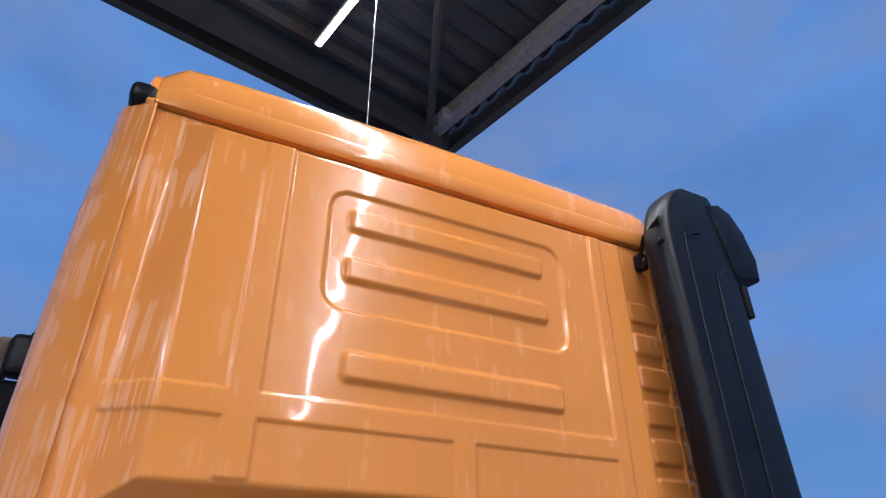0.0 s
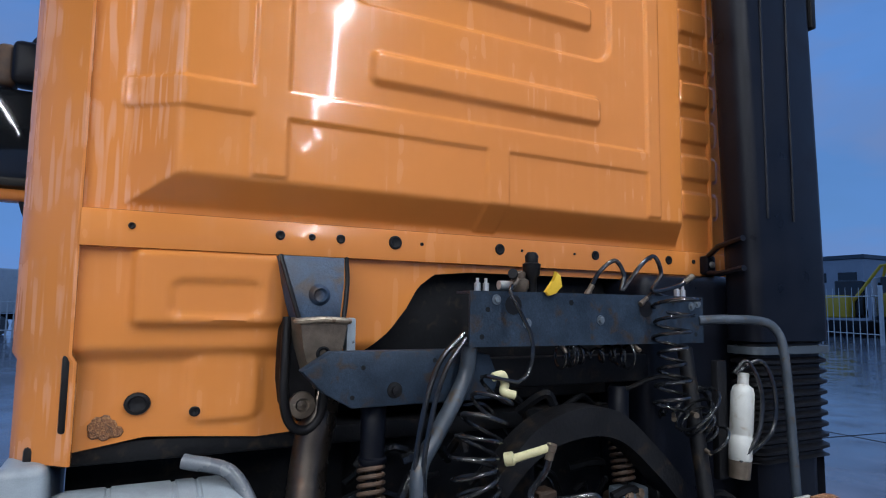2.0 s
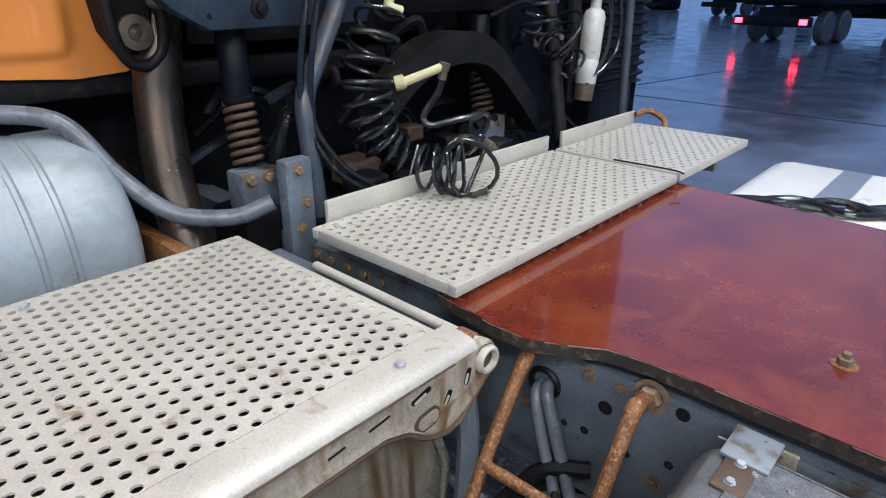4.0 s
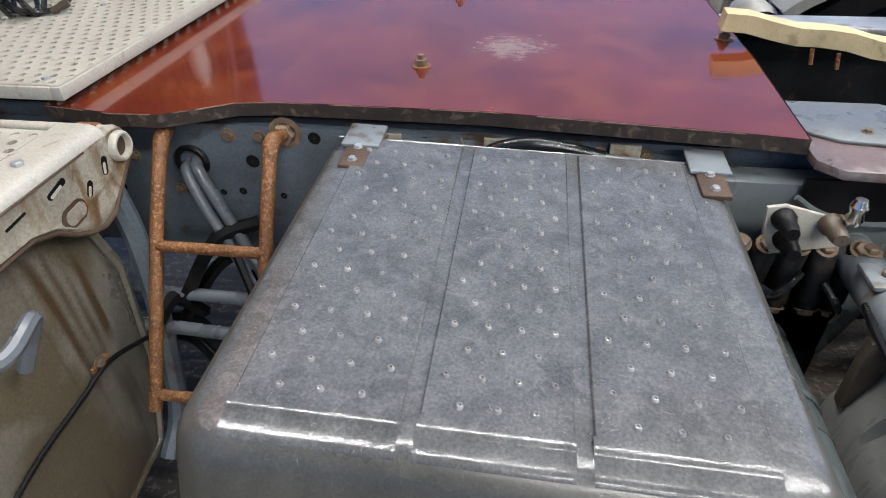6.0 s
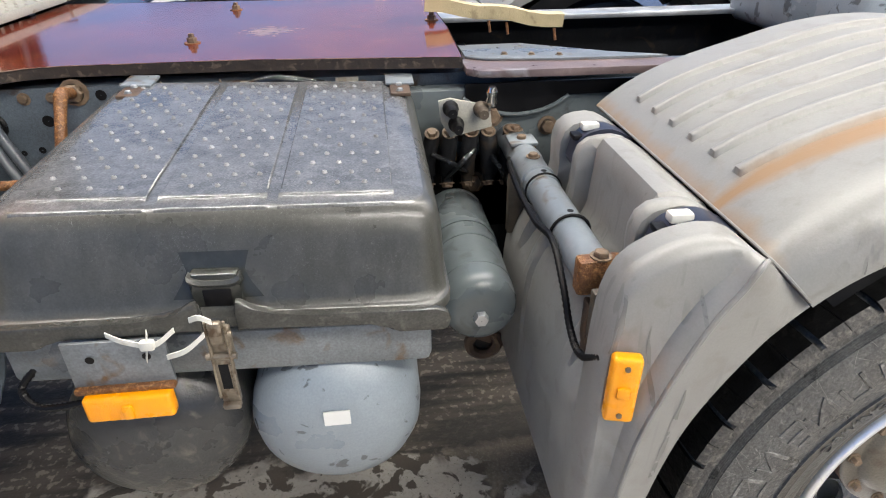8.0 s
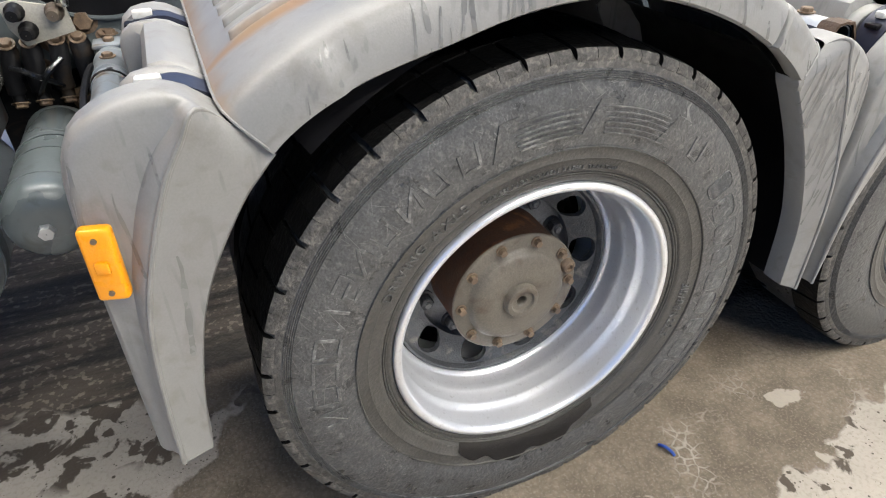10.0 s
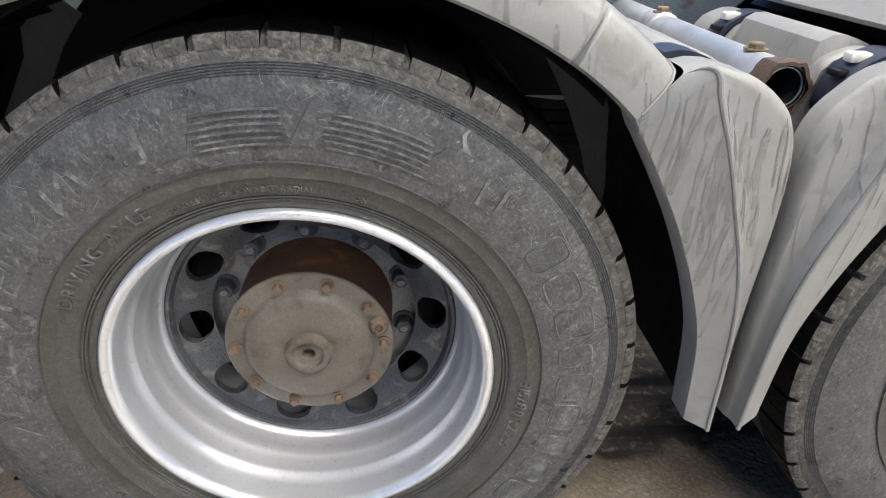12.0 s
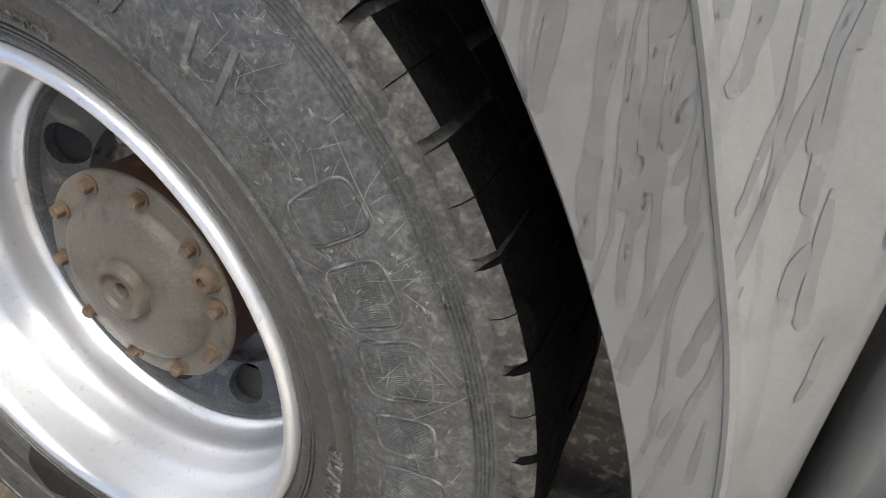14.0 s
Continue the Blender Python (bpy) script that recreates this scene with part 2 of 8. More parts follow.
# tread rubber blackened for the shade in the wheel arch
M_TREADSHADE = material("shaded_tread_rubber", (0.006, 0.006, 0.006), 0.55, var=0.4, scale=45, spots=(0.014, 0.013, 0.012), spot_scale=60, spot_at=(0.55, 0.7), bump=0.6, bump_scale=130, spec=0.15)
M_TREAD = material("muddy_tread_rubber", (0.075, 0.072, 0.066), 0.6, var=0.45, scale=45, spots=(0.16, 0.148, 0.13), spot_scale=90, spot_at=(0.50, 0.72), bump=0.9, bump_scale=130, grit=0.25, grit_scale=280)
M_HUB = material("dusty_hub_cover", (0.134, 0.119, 0.095), 0.5, var=0.22, scale=11, spots=(0.075, 0.054, 0.036), spot_scale=16, spot_at=(0.56, 0.72), bump=0.25, bump_scale=160, grit=0.15, grit_scale=300)
M_DRUM = material("rust_brown_hub", (0.068, 0.030, 0.015), 0.7, var=0.4, scale=25, spots=(0.23, 0.095, 0.028), spot_scale=14, spot_at=(0.56, 0.7), bump=0.4, grit=0.2)
M_PLY = material("red_film_plywood", (0.122, 0.021, 0.011), 0.12, var=0.32, scale=3.5, spots=(0.175, 0.042, 0.014), spot_scale=9, spot_at=(0.42, 0.8), bump=0.035, bump_scale=14, rough_var=0.04, coat=0.35, grit=0.1, grit_scale=120)
# bare ply darkened for the shade on the board's edge
M_PLYEDGE = material("shaded_plywood_edge", (0.03, 0.021, 0.016), 0.7, var=0.5, scale=40, spots=(0.11, 0.08, 0.06), spot_scale=60, spot_at=(0.55, 0.7), bump=0.5, bump_scale=90)
M_WETDRIP = material("water_run", (0.186, 0.186, 0.181), 0.24, var=0.12, scale=30)
M_WETBLACK = material("wet_black_rubber", (0.012, 0.012, 0.013), 0.14, var=0.3, scale=40, bump=0.2, bump_scale=120)
M_TUBEGREY = material("tube_grey_paint", (0.18, 0.205, 0.226), 0.35, var=0.2, scale=8, spots=(0.095, 0.075, 0.058), spot_scale=22, spot_at=(0.55, 0.68), bump=0.05)
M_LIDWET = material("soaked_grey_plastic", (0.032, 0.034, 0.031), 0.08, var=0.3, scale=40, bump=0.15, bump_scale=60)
M_LATCH = material("worn_latch_steel", (0.24, 0.205, 0.16), 0.4, metal=0.5, var=0.35, scale=40, spots=(0.10, 0.07, 0.045), spot_scale=60, spot_at=(0.52, 0.66), bump=0.2)
M_SCUFF = material("pale_scuff", (0.205, 0.205, 0.196), 0.5, var=0.35, scale=60, bump=0.3)
M_BAREWOOD = material("frayed_ply_edge", (0.15, 0.10, 0.075), 0.7, var=0.5, scale=60, bump=0.4)
M_WOOD = material("weathered_batten", (0.52, 0.43, 0.25), 0.65, var=0.15, scale=18, spots=(0.33, 0.26, 0.15), spot_scale=30, bump=0.3)
M_GALV = material("galvanised_steel", (0.46, 0.48, 0.5), 0.42, metal=0.7, var=0.2, scale=18, spots=(0.2, 0.13, 0.08), spot_scale=9, spot_at=(0.62, 0.75), bump=0.1)
M_WHITE = material("white_paint", (0.58, 0.57, 0.535), 0.35, var=0.06, scale=4, spots=(0.45, 0.42, 0.36), spot_scale=8, spot_at=(0.6, 0.85), coat=0.2)
M_WHITEPL = material("white_plastic", (0.62, 0.62, 0.58), 0.45, var=0.12, scale=20, spots=(0.4, 0.36, 0.29), spot_scale=25, spot_at=(0.58, 0.75))
M_STRAP = material("grey_tank_strap", (0.22, 0.245, 0.275), 0.4, metal=0.4, var=0.1, scale=10)
M_AMBER = material("amber_reflector", (1.0, 0.36, 0.0), 0.3, var=0.05, scale=40, bump=0.2, bump_scale=400, coat=0.3)
M_YELLOW = material("yellow_plastic", (0.60, 0.40, 0.025), 0.4, var=0.1, scale=20)
M_CREAM = material("cream_hose_grip", (0.50, 0.47, 0.27), 0.45, var=0.1, scale=20)
# stud colour made paler to stand for wet highlights
M_STUD = material("glint_stud_tip", (0.25, 0.252, 0.256), 0.12, var=0.4, scale=80, spec=0.8)
M_HOSE = material("black_hose", (0.008, 0.009, 0.011), 0.2, var=0.25, scale=20, spec=0.6, bump=0.1, bump_scale=60)
M_HOSEGREY = material("grey_hose", (0.11, 0.125, 0.145), 0.3, var=0.2, scale=20)
M_CHROME = material("bright_metal", (0.7, 0.7, 0.68), 0.2, metal=1.0, var=0.1, scale=30)
M_PAPER = material("white_sticker", (0.75, 0.75, 0.72), 0.6, var=0.04, scale=20)
M_CANOPY = material("dark_canopy_sheet", (0.030, 0.044, 0.070), 0.5, metal=0.2, var=0.1, scale=1.2)
M_CANBEAM = material("canopy_steel", (0.06, 0.075, 0.09), 0.45, metal=0.3, var=0.1, scale=3)
M_TRAY = material("stained_grey_steel", (0.165, 0.182, 0.196), 0.33, metal=0.2, var=0.25, scale=9, spots=(0.13, 0.085, 0.05), spot_scale=24, spot_at=(0.60, 0.72), bump=0.12, bump_scale=120, grit=0.15, grit_scale=280)
M_STRAPBLUE = material("blue_black_rubber_strap", (0.022, 0.026, 0.045), 0.4, var=0.3, scale=20)
M_PLATE = material("worn_mounting_plate", (0.20, 0.15, 0.145), 0.35, metal=0.3, var=0.25, scale=12, spots=(0.30, 0.28, 0.28), spot_scale=16, spot_at=(0.55, 0.7), bump=0.15)
M_VESSEL = material("mid_grey_paint", (0.115, 0.135, 0.142), 0.3, var=0.15, scale=8, spots=(0.07, 0.08, 0.08), spot_scale=20, bump=0.05)
M_DARKRUST = material("dark_rusted_steel", (0.07, 0.042, 0.026), 0.65, var=0.4, scale=25, bump=0.4)
M_STEELWORN = material("worn_brown_latch", (0.10, 0.08, 0.06), 0.45, metal=0.3, var=0.3, scale=40, bump=0.2)
M_FARGREY = material("far_cladding", (0.32, 0.34, 0.37), 0.6, var=0.1, scale=0.3)
# chassis grey darkened for shade behind the cab, blued for sky light
M_BEAM = material("shaded_beam_paint", (0.018, 0.029, 0.047), 0.5, var=0.4, scale=12, spots=(0.03, 0.022, 0.016), spot_scale=20, spot_at=(0.56, 0.7), bump=0.25, bump_scale=120, spec=0.2, grit=0.25)
M_RAIL = material("slate_rail_paint", (0.042, 0.054, 0.070), 0.4, var=0.3, scale=14, spots=(0.05, 0.035, 0.022), spot_scale=30, spot_at=(0.57, 0.7), bump=0.2, bump_scale=150)
M_MOUNT = material("worn_blue_grey_casting", (0.028, 0.048, 0.085), 0.45, var=0.4, scale=16, spots=(0.045, 0.032, 0.023), spot_scale=14, spot_at=(0.54, 0.7), bump=0.35, bump_scale=110, grit=0.25, spec=0.3)
M_BOTTLE = material("yellowed_bottle_plastic", (0.44, 0.45, 0.43), 0.4, var=0.12, scale=20, spots=(0.28, 0.25, 0.2), spot_scale=25, spot_at=(0.56, 0.72))
M_TANKPLAIN = material("rain_streaked_grey_paint", (0.25, 0.288, 0.32), 0.35, var=0.15, scale=5, spots=(0.17, 0.19, 0.205), spot_scale=12, spot_at=(0.45, 0.8), bump=0.05, grit=0.07)
M_GLASS = material("dark_glass", (0.01, 0.012, 0.015), 0.06, var=0.1, scale=4)
M_GREEN = material("green_tape", (0.05, 0.28, 0.10), 0.5, var=0.1, scale=40)
M_LEAF = material("dry_leaf", (0.26, 0.14, 0.07), 0.7, var=0.3, scale=60)
M_BLUE = material("blue_plastic_scrap", (0.03, 0.09, 0.4), 0.4, var=0.1, scale=50)


def emitter(name, color, strength):
    m = bpy.data.materials.new(name)
    m.use_nodes = True
    b = m.node_tree.nodes["Principled BSDF"]
    b.inputs["Base Color"].default_value = (*color, 1)
    b.inputs["Emission Color"].default_value = (*color, 1)
    b.inputs["Emission Strength"].default_value = strength
    return m


M_LED = emitter("led_tube", (1.0, 0.97, 0.92), 30.0)
M_TAIL = emitter("red_tail_lamp", (1.0, 0.03, 0.05), 12.0)
M_WARM = emitter("warm_work_lamp", (1.0, 0.72, 0.32), 5.0)


def ground_material():
    """Pale stained concrete under the canopy, darkened under the truck, wet dark paving beyond its edges."""
    m = bpy.data.materials.new("wet_yard_concrete")
    m.use_nodes = True
    n, l = m.node_tree.nodes, m.node_tree.links
    b = n["Principled BSDF"]
    geo = n.new("ShaderNodeNewGeometry")

    def nz(sc, det=6.0, dist=0.0):
        t = n.new("ShaderNodeTexNoise")
        t.inputs["Scale"].default_value, t.inputs["Detail"].default_value, t.inputs["Distortion"].default_value = sc, det, dist
        l.new(geo.outputs["Position"], t.inputs["Vector"])
        return t.outputs["Fac"]

    def rg(v, a, b2, c, d):
        t = n.new("ShaderNodeMapRange")
        for k, x in (("From Min", a), ("From Max", b2), ("To Min", c), ("To Max", d)):
            t.inputs[k].default_value = x
        l.new(v, t.inputs["Value"])
        return t.outputs["Result"]

    def mx(f, a, c):
        t = n.new("ShaderNodeMix")
        t.data_type = "RGBA"
        l.new(f, t.inputs["Factor"])
        for k, x in (("A", a), ("B", c)):
            if isinstance(x, tuple):
                t.inputs[k].default_value = (*x, 1)
            else:
                l.new(x, t.inputs[k])
        return t.outputs["Result"]

    def math_of(op, a, c):
        t = n.new("ShaderNodeMath")
        t.operation = op
        for i, x in enumerate((a, c)):
            if isinstance(x, (int, float)):
                t.inputs[i].default_value = x
            else:
                l.new(x, t.inputs[i])
        return t.outputs[0]

    sep = n.new("ShaderNodeSeparateXYZ")
    l.new(geo.outputs["Position"], sep.inputs[0])
    edge = math_of("ADD", sep.outputs["Y"], math_of("MULTIPLY", nz(0.8), 1.2))
    wet = rg(edge, 2.2, 3.4, 0, 1)
    wetx = rg(math_of("ADD", sep.outputs["X"], nz(0.8)), -3.4, -2.2, 1, 0)
    wet = math_of("MAXIMUM", wet, wetx)
    dry = mx(rg(nz(3.0), 0.3, 0.7, 0, 1), (0.36, 0.325, 0.275), (0.50, 0.46, 0.40))
    dry = mx(rg(nz(90.0, 4.0), 0.5, 0.75, 0, 0.45), dry, (0.22, 0.20, 0.17))
    # small splashes
    vor = n.new("ShaderNodeTexVoronoi")
    vor.inputs["Scale"].default_value = 34.0
    l.new(geo.outputs["Position"], vor.inputs["Vector"])
    dots = rg(math_of("ADD", vor.outputs["Distance"], math_of("MULTIPLY", nz(7.0, 3.0), 0.75)), 0.42, 0.46, 1, 0)
    # wet blotches with crisp edges
    blots = rg(nz(10.0, 6.0, 0.3), 0.585, 0.61, 0, 1)
    vor2 = n.new("ShaderNodeTexVoronoi")
    vor2.inputs["Scale"].default_value = 85.0
    l.new(geo.outputs["Position"], vor2.inputs["Vector"])
    dots = math_of("MAXIMUM", dots, rg(math_of("ADD", vor2.outputs["Distance"], math_of("MULTIPLY", nz(16.0, 3.0), 0.75)), 0.44, 0.5, 0.85, 0))
    # a muddy wheel track along the truck; shade painted under the chassis, with mud streaks
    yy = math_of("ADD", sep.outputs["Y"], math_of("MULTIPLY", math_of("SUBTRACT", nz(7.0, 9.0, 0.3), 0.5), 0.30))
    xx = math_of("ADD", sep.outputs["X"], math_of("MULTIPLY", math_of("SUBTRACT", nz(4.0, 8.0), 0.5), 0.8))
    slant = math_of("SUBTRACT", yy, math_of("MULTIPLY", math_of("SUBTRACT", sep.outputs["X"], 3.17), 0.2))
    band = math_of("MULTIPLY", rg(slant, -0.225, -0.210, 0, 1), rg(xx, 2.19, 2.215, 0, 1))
    mp = n.new("ShaderNodeMapping")
    mp.inputs["Scale"].default_value = (1.6, 12.0, 1.0)
    mp.inputs["Rotation"].default_value = (0, 0, radians(6))
    l.new(geo.outputs["Position"], mp.inputs["Vector"])
    streak = n.new("ShaderNodeTexNoise")
    streak.inputs["Scale"].default_value, streak.inputs["Detail"].default_value = 1.4, 9.0
    l.new(mp.outputs["Vector"], streak.inputs["Vector"])
    smear = streak.outputs["Fac"]
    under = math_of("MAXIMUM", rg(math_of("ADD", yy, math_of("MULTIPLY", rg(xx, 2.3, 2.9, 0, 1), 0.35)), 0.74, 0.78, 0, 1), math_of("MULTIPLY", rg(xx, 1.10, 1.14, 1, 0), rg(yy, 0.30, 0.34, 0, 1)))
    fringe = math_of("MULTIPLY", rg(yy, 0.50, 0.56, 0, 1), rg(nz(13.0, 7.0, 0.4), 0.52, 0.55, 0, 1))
    # the mask also takes in the shade painted under the chassis
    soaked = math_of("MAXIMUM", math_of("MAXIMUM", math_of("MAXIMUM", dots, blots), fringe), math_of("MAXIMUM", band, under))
    # lumps of pressed mud, with pale concrete showing between them here and there
    warp = n.new("ShaderNodeMix")
    warp.data_type = "VECTOR"
    warp.inputs["Factor"].default_value = 0.02
    l.new(geo.outputs["Position"], warp.inputs[4])
    wn2 = n.new("ShaderNodeTexNoise")
    wn2.inputs["Scale"].default_value, wn2.inputs["Detail"].default_value = 22.0, 5.0
    l.new(geo.outputs["Position"], wn2.inputs["Vector"])
    l.new(wn2.outputs["Color"], warp.inputs[5])
    lump = n.new("ShaderNodeTexVoronoi")
    lump.feature = "DISTANCE_TO_EDGE"
    lump.inputs["Scale"].default_value = 34.0
    l.new(warp.outputs[1], lump.inputs["Vector"])
    chip = n.new("ShaderNodeTexVoronoi")
    chip.inputs["Scale"].default_value = 70.0
    l.new(warp.outputs[1], chip.inputs["Vector"])
    cracks = math_of("MULTIPLY", rg(math_of("ADD", lump.outputs["Distance"], math_of("MULTIPLY", nz(30.0, 5.0), 0.12)), 0.09, 0.16, 1, 0), rg(nz(3.4, 6.0), 0.56, 0.62, 0, 0.8))
    bare = rg(nz(5.0, 8.0, 0.2), 0.64, 0.655, 0, 1)
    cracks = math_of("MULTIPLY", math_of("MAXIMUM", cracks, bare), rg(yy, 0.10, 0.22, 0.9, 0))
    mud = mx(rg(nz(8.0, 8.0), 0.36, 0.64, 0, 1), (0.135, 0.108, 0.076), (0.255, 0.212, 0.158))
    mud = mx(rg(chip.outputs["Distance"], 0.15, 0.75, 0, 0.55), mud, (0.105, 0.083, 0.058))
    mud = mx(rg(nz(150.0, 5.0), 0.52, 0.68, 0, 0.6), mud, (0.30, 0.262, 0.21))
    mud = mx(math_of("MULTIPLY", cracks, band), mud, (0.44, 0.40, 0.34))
    # near-black for the shade below the truck, with paler mud streaks
    shaded_mud = mx(rg(smear, 0.42, 0.60, 0, 1), (0.014, 0.011, 0.008), (0.085, 0.069, 0.052))
    shaded_mud = mx(math_of("MULTIPLY", rg(nz(45.0, 7.0), 0.54, 0.60, 0, 0.75), rg(smear, 0.46, 0.56, 0.1, 1)), shaded_mud, (0.27, 0.23, 0.18))
    wet_and_shade = mx(under, mx(band, (0.075, 0.060, 0.043), mud), shaded_mud)
    dry = mx(math_of("MULTIPLY", soaked, 0.95), dry, wet_and_shade)
    stains_and_shade = soaked
    wetc = mx(rg(nz(1.0), 0.35, 0.7, 0, 1), (0.10, 0.10, 0.115), (0.17, 0.17, 0.19))
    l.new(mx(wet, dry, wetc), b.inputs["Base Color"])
    rd = math_of("SUBTRACT", 0.85, math_of("MULTIPLY", stains_and_shade, 0.25))
    b.inputs["Specular IOR Level"].default_value = 0.35
    rw = rg(nz(1.6, 5.0), 0.35, 0.7, 0.06, 0.26)
    t = n.new("ShaderNodeMix")
    l.new(wet, t.inputs["Factor"])
    l.new(rd, t.inputs["A"])
    l.new(rw, t.inputs["B"])
    l.new(t.outputs["Result"], b.inputs["Roughness"])
    bp = n.new("ShaderNodeBump")
    bp.inputs["Strength"].default_value, bp.inputs["Distance"].default_value = 0.5, 0.006
    relief = math_of("ADD", nz(110.0, 8.0), math_of("MULTIPLY", band, math_of("ADD", math_of("MULTIPLY", chip.outputs["Distance"], -0.8), rg(lump.outputs["Distance"], 0, 0.2, 0, 0.4))))
    l.new(math_of("MULTIPLY", relief, math_of("SUBTRACT", 1.0, math_of("MULTIPLY", wet, 0.93))), bp.inputs["Height"])
    l.new(bp.outputs["Normal"], b.inputs["Normal"])
    return m


M_GROUND = ground_material()


def wear_patch(m, centre, radius, color):
    """A rubbed pale patch with a ragged edge in a material."""
    n, l = m.node_tree.nodes, m.node_tree.links
    b = n["Principled BSDF"]
    geo = n.new("ShaderNodeNewGeometry")
    d = n.new("ShaderNodeVectorMath")
    d.operation = "DISTANCE"
    d.inputs[1].default_value = centre
    l.new(geo.outputs["Position"], d.inputs[0])
    mp = n.new("ShaderNodeMapping")
    mp.inputs["Scale"].default_value = (0.45, 1.6, 1.0)
    l.new(geo.outputs["Position"], mp.inputs["Vector"])
    nz = n.new("ShaderNodeTexNoise")
    nz.inputs["Scale"].default_value, nz.inputs["Detail"].default_value = 70.0, 6.0
    l.new(mp.outputs["Vector"], nz.inputs["Vector"])
    ad = n.new("ShaderNodeMath")
    ad.operation = "MULTIPLY_ADD"
    l.new(nz.outputs["Fac"], ad.inputs[0])
    ad.inputs[1].default_value = radius * 2.6
    l.new(d.outputs["Value"], ad.inputs[2])
    r = n.new("ShaderNodeMapRange")
    for k, x in (("From Min", radius * 1.35), ("From Max", radius * 2.2), ("To Min", 0.65), ("To Max", 0.0)):
        r.inputs[k].default_value = x
    l.new(ad.outputs[0], r.inputs["Value"])
    for key, val in (("Base Color", color), ("Roughness", 0.55)):
        old = b.inputs[key].links[0].from_socket
        mx = n.new("ShaderNodeMix")
        mx.data_type = "RGBA" if key == "Base Color" else "FLOAT"
        outp = [s for s in mx.outputs if s.enabled][0]
        ins = [s for s in mx.inputs if s.enabled]
        l.new(r.outputs["Result"], ins[0])
        l.new(old, ins[1])
        ins[2].default_value = (*color, 1) if key == "Base Color" else val
        l.new(outp, b.inputs[key])


wear_patch(M_PLY, (1.68, 1.225, 1.116), 0.095, (0.24, 0.20, 0.175))

# ---- mesh helpers ----
def owner(parent):
    """The deepest object that may still carry a child: thing > part > sub-part."""
    while parent is not None and parent.parent is not None and parent.parent.parent is not None:
        parent = parent.parent
    return parent


def part(name, bm, material_, parent=None, label="", smooth=40):
    me = bpy.data.meshes.new(name)
    bmesh.ops.recalc_face_normals(bm, faces=bm.faces)
    bm.to_mesh(me)
    bm.free()
    me.materials.append(material_)
    if smooth:
        me.shade_smooth()
        me.set_sharp_from_angle(angle=radians(smooth))
    ob = new(name, me)
    ob.parent = owner(parent)
    if label:
        ob["label"] = label
    return ob


def empty(name, label="", category="", group="", kind=""):
    return tagged(new(name), label, category, group, kind)


def shared(name, mesh, m, parent, label=""):
    ob = new(name, mesh)
    ob.parent = owner(parent)
    ob.matrix_basis = m
    if label:
        ob["label"] = label
    return ob


def bx(bm, lo, hi, r=0.0, seg=2, m=None):
    """A box with rounded edges."""
    g = bmesh.ops.create_cube(bm, size=1.0)
    vs = g["verts"]
    c = [(a + b) / 2 for a, b in zip(lo, hi)]
    d = [b - a for a, b in zip(lo, hi)]
    for v in vs:
        v.co = Vector((c[i] + v.co[i] * d[i] for i in range(3)))
    if m is not None:
        bmesh.ops.transform(bm, matrix=m, verts=vs)
    if r:
        es = list({e for v in vs for e in v.link_edges})
        bmesh.ops.bevel(bm, geom=es, offset=r, segments=seg, affect="EDGES", profile=0.5)
    return bm


def box(lo, hi, r=0.0, seg=2, m=None):
    return bx(bmesh.new(), lo, hi, r, seg, m)


def grid(bm, rows, closed=False, cap=False):
    """A skin over rows of points."""
    vr = [[bm.verts.new(p) for p in row] for row in rows]
    n = len(rows[0])
    for a, b in zip(vr, vr[1:]):
        for i in range(n if closed else n - 1):
            j = (i + 1) % n
            try:
                bm.faces.new((a[i], a[j], b[j], b[i]))
            except ValueError:
                pass
    if cap:
        bm.faces.new(vr[0])
        bm.faces.new(list(reversed(vr[-1])))
    return bm


def curve_pts(pts, k=6):
    """A smooth line through the points."""
    p = [Vector(q) for q in pts]
    p = [p[0] * 2 - p[1]] + p + [p[-1] * 2 - p[-2]]
    out = []
    for i in range(1, len(p) - 2):
        for j in range(k):
            t = j / k
            a, b, c, d = p[i - 1:i + 3]
            out.append(0.5 * ((2 * b) + (c - a) * t + (2 * a - 5 * b + 4 * c - d) * t * t + (3 * b - a - 3 * c + d) * t ** 3))
    out.append(p[-2])
    return out


def tube(bm, pts, r, sides=10, cap=True):
    """A round bar along a line; r may be a list."""
    pts = [Vector(p) for p in pts]
    rows, up = [], None
    for i, p in enumerate(pts):
        d = (pts[min(i + 1, len(pts) - 1)] - pts[max(i - 1, 0)]).normalized()
        if up is None:
            up = d.orthogonal().normalized()
        up = (up - d * up.dot(d)).normalized()
        w = d.cross(up)
        rr = r[i] if isinstance(r, (list, tuple)) else r
        rows.append([p + (up * math.cos(a) + w * math.sin(a)) * rr for a in (2 * math.pi * k / sides for k in range(sides))])
    return grid(bm, rows, True, cap)


def ribbed(pts, r, k=10, sides=8):
    """A corrugated conduit along a smooth line."""
    line = curve_pts(pts, k)
    return tube(bmesh.new(), line, [r * (1.12 if i % 2 else 0.9) for i in range(len(line))], sides)


def rod(a, b, r, sides=14):
    return tube(bmesh.new(), [a, b], r, sides)


def lathe(bm, prof, c, axis="y", n=48, cap=False):
    """Turns (along, radius) round an axis through c."""
    c = Vector(c)
    rows = []
    for al, r in prof:
        row = []
        for k in range(n):
            a = 2 * math.pi * k / n
            u, v = math.cos(a) * r, math.sin(a) * r
            row.append(c + Vector({"y": (u, al, v), "x": (al, u, v), "z": (u, v, al)}[axis]))
        rows.append(row)
    return grid(bm, rows, True, cap)


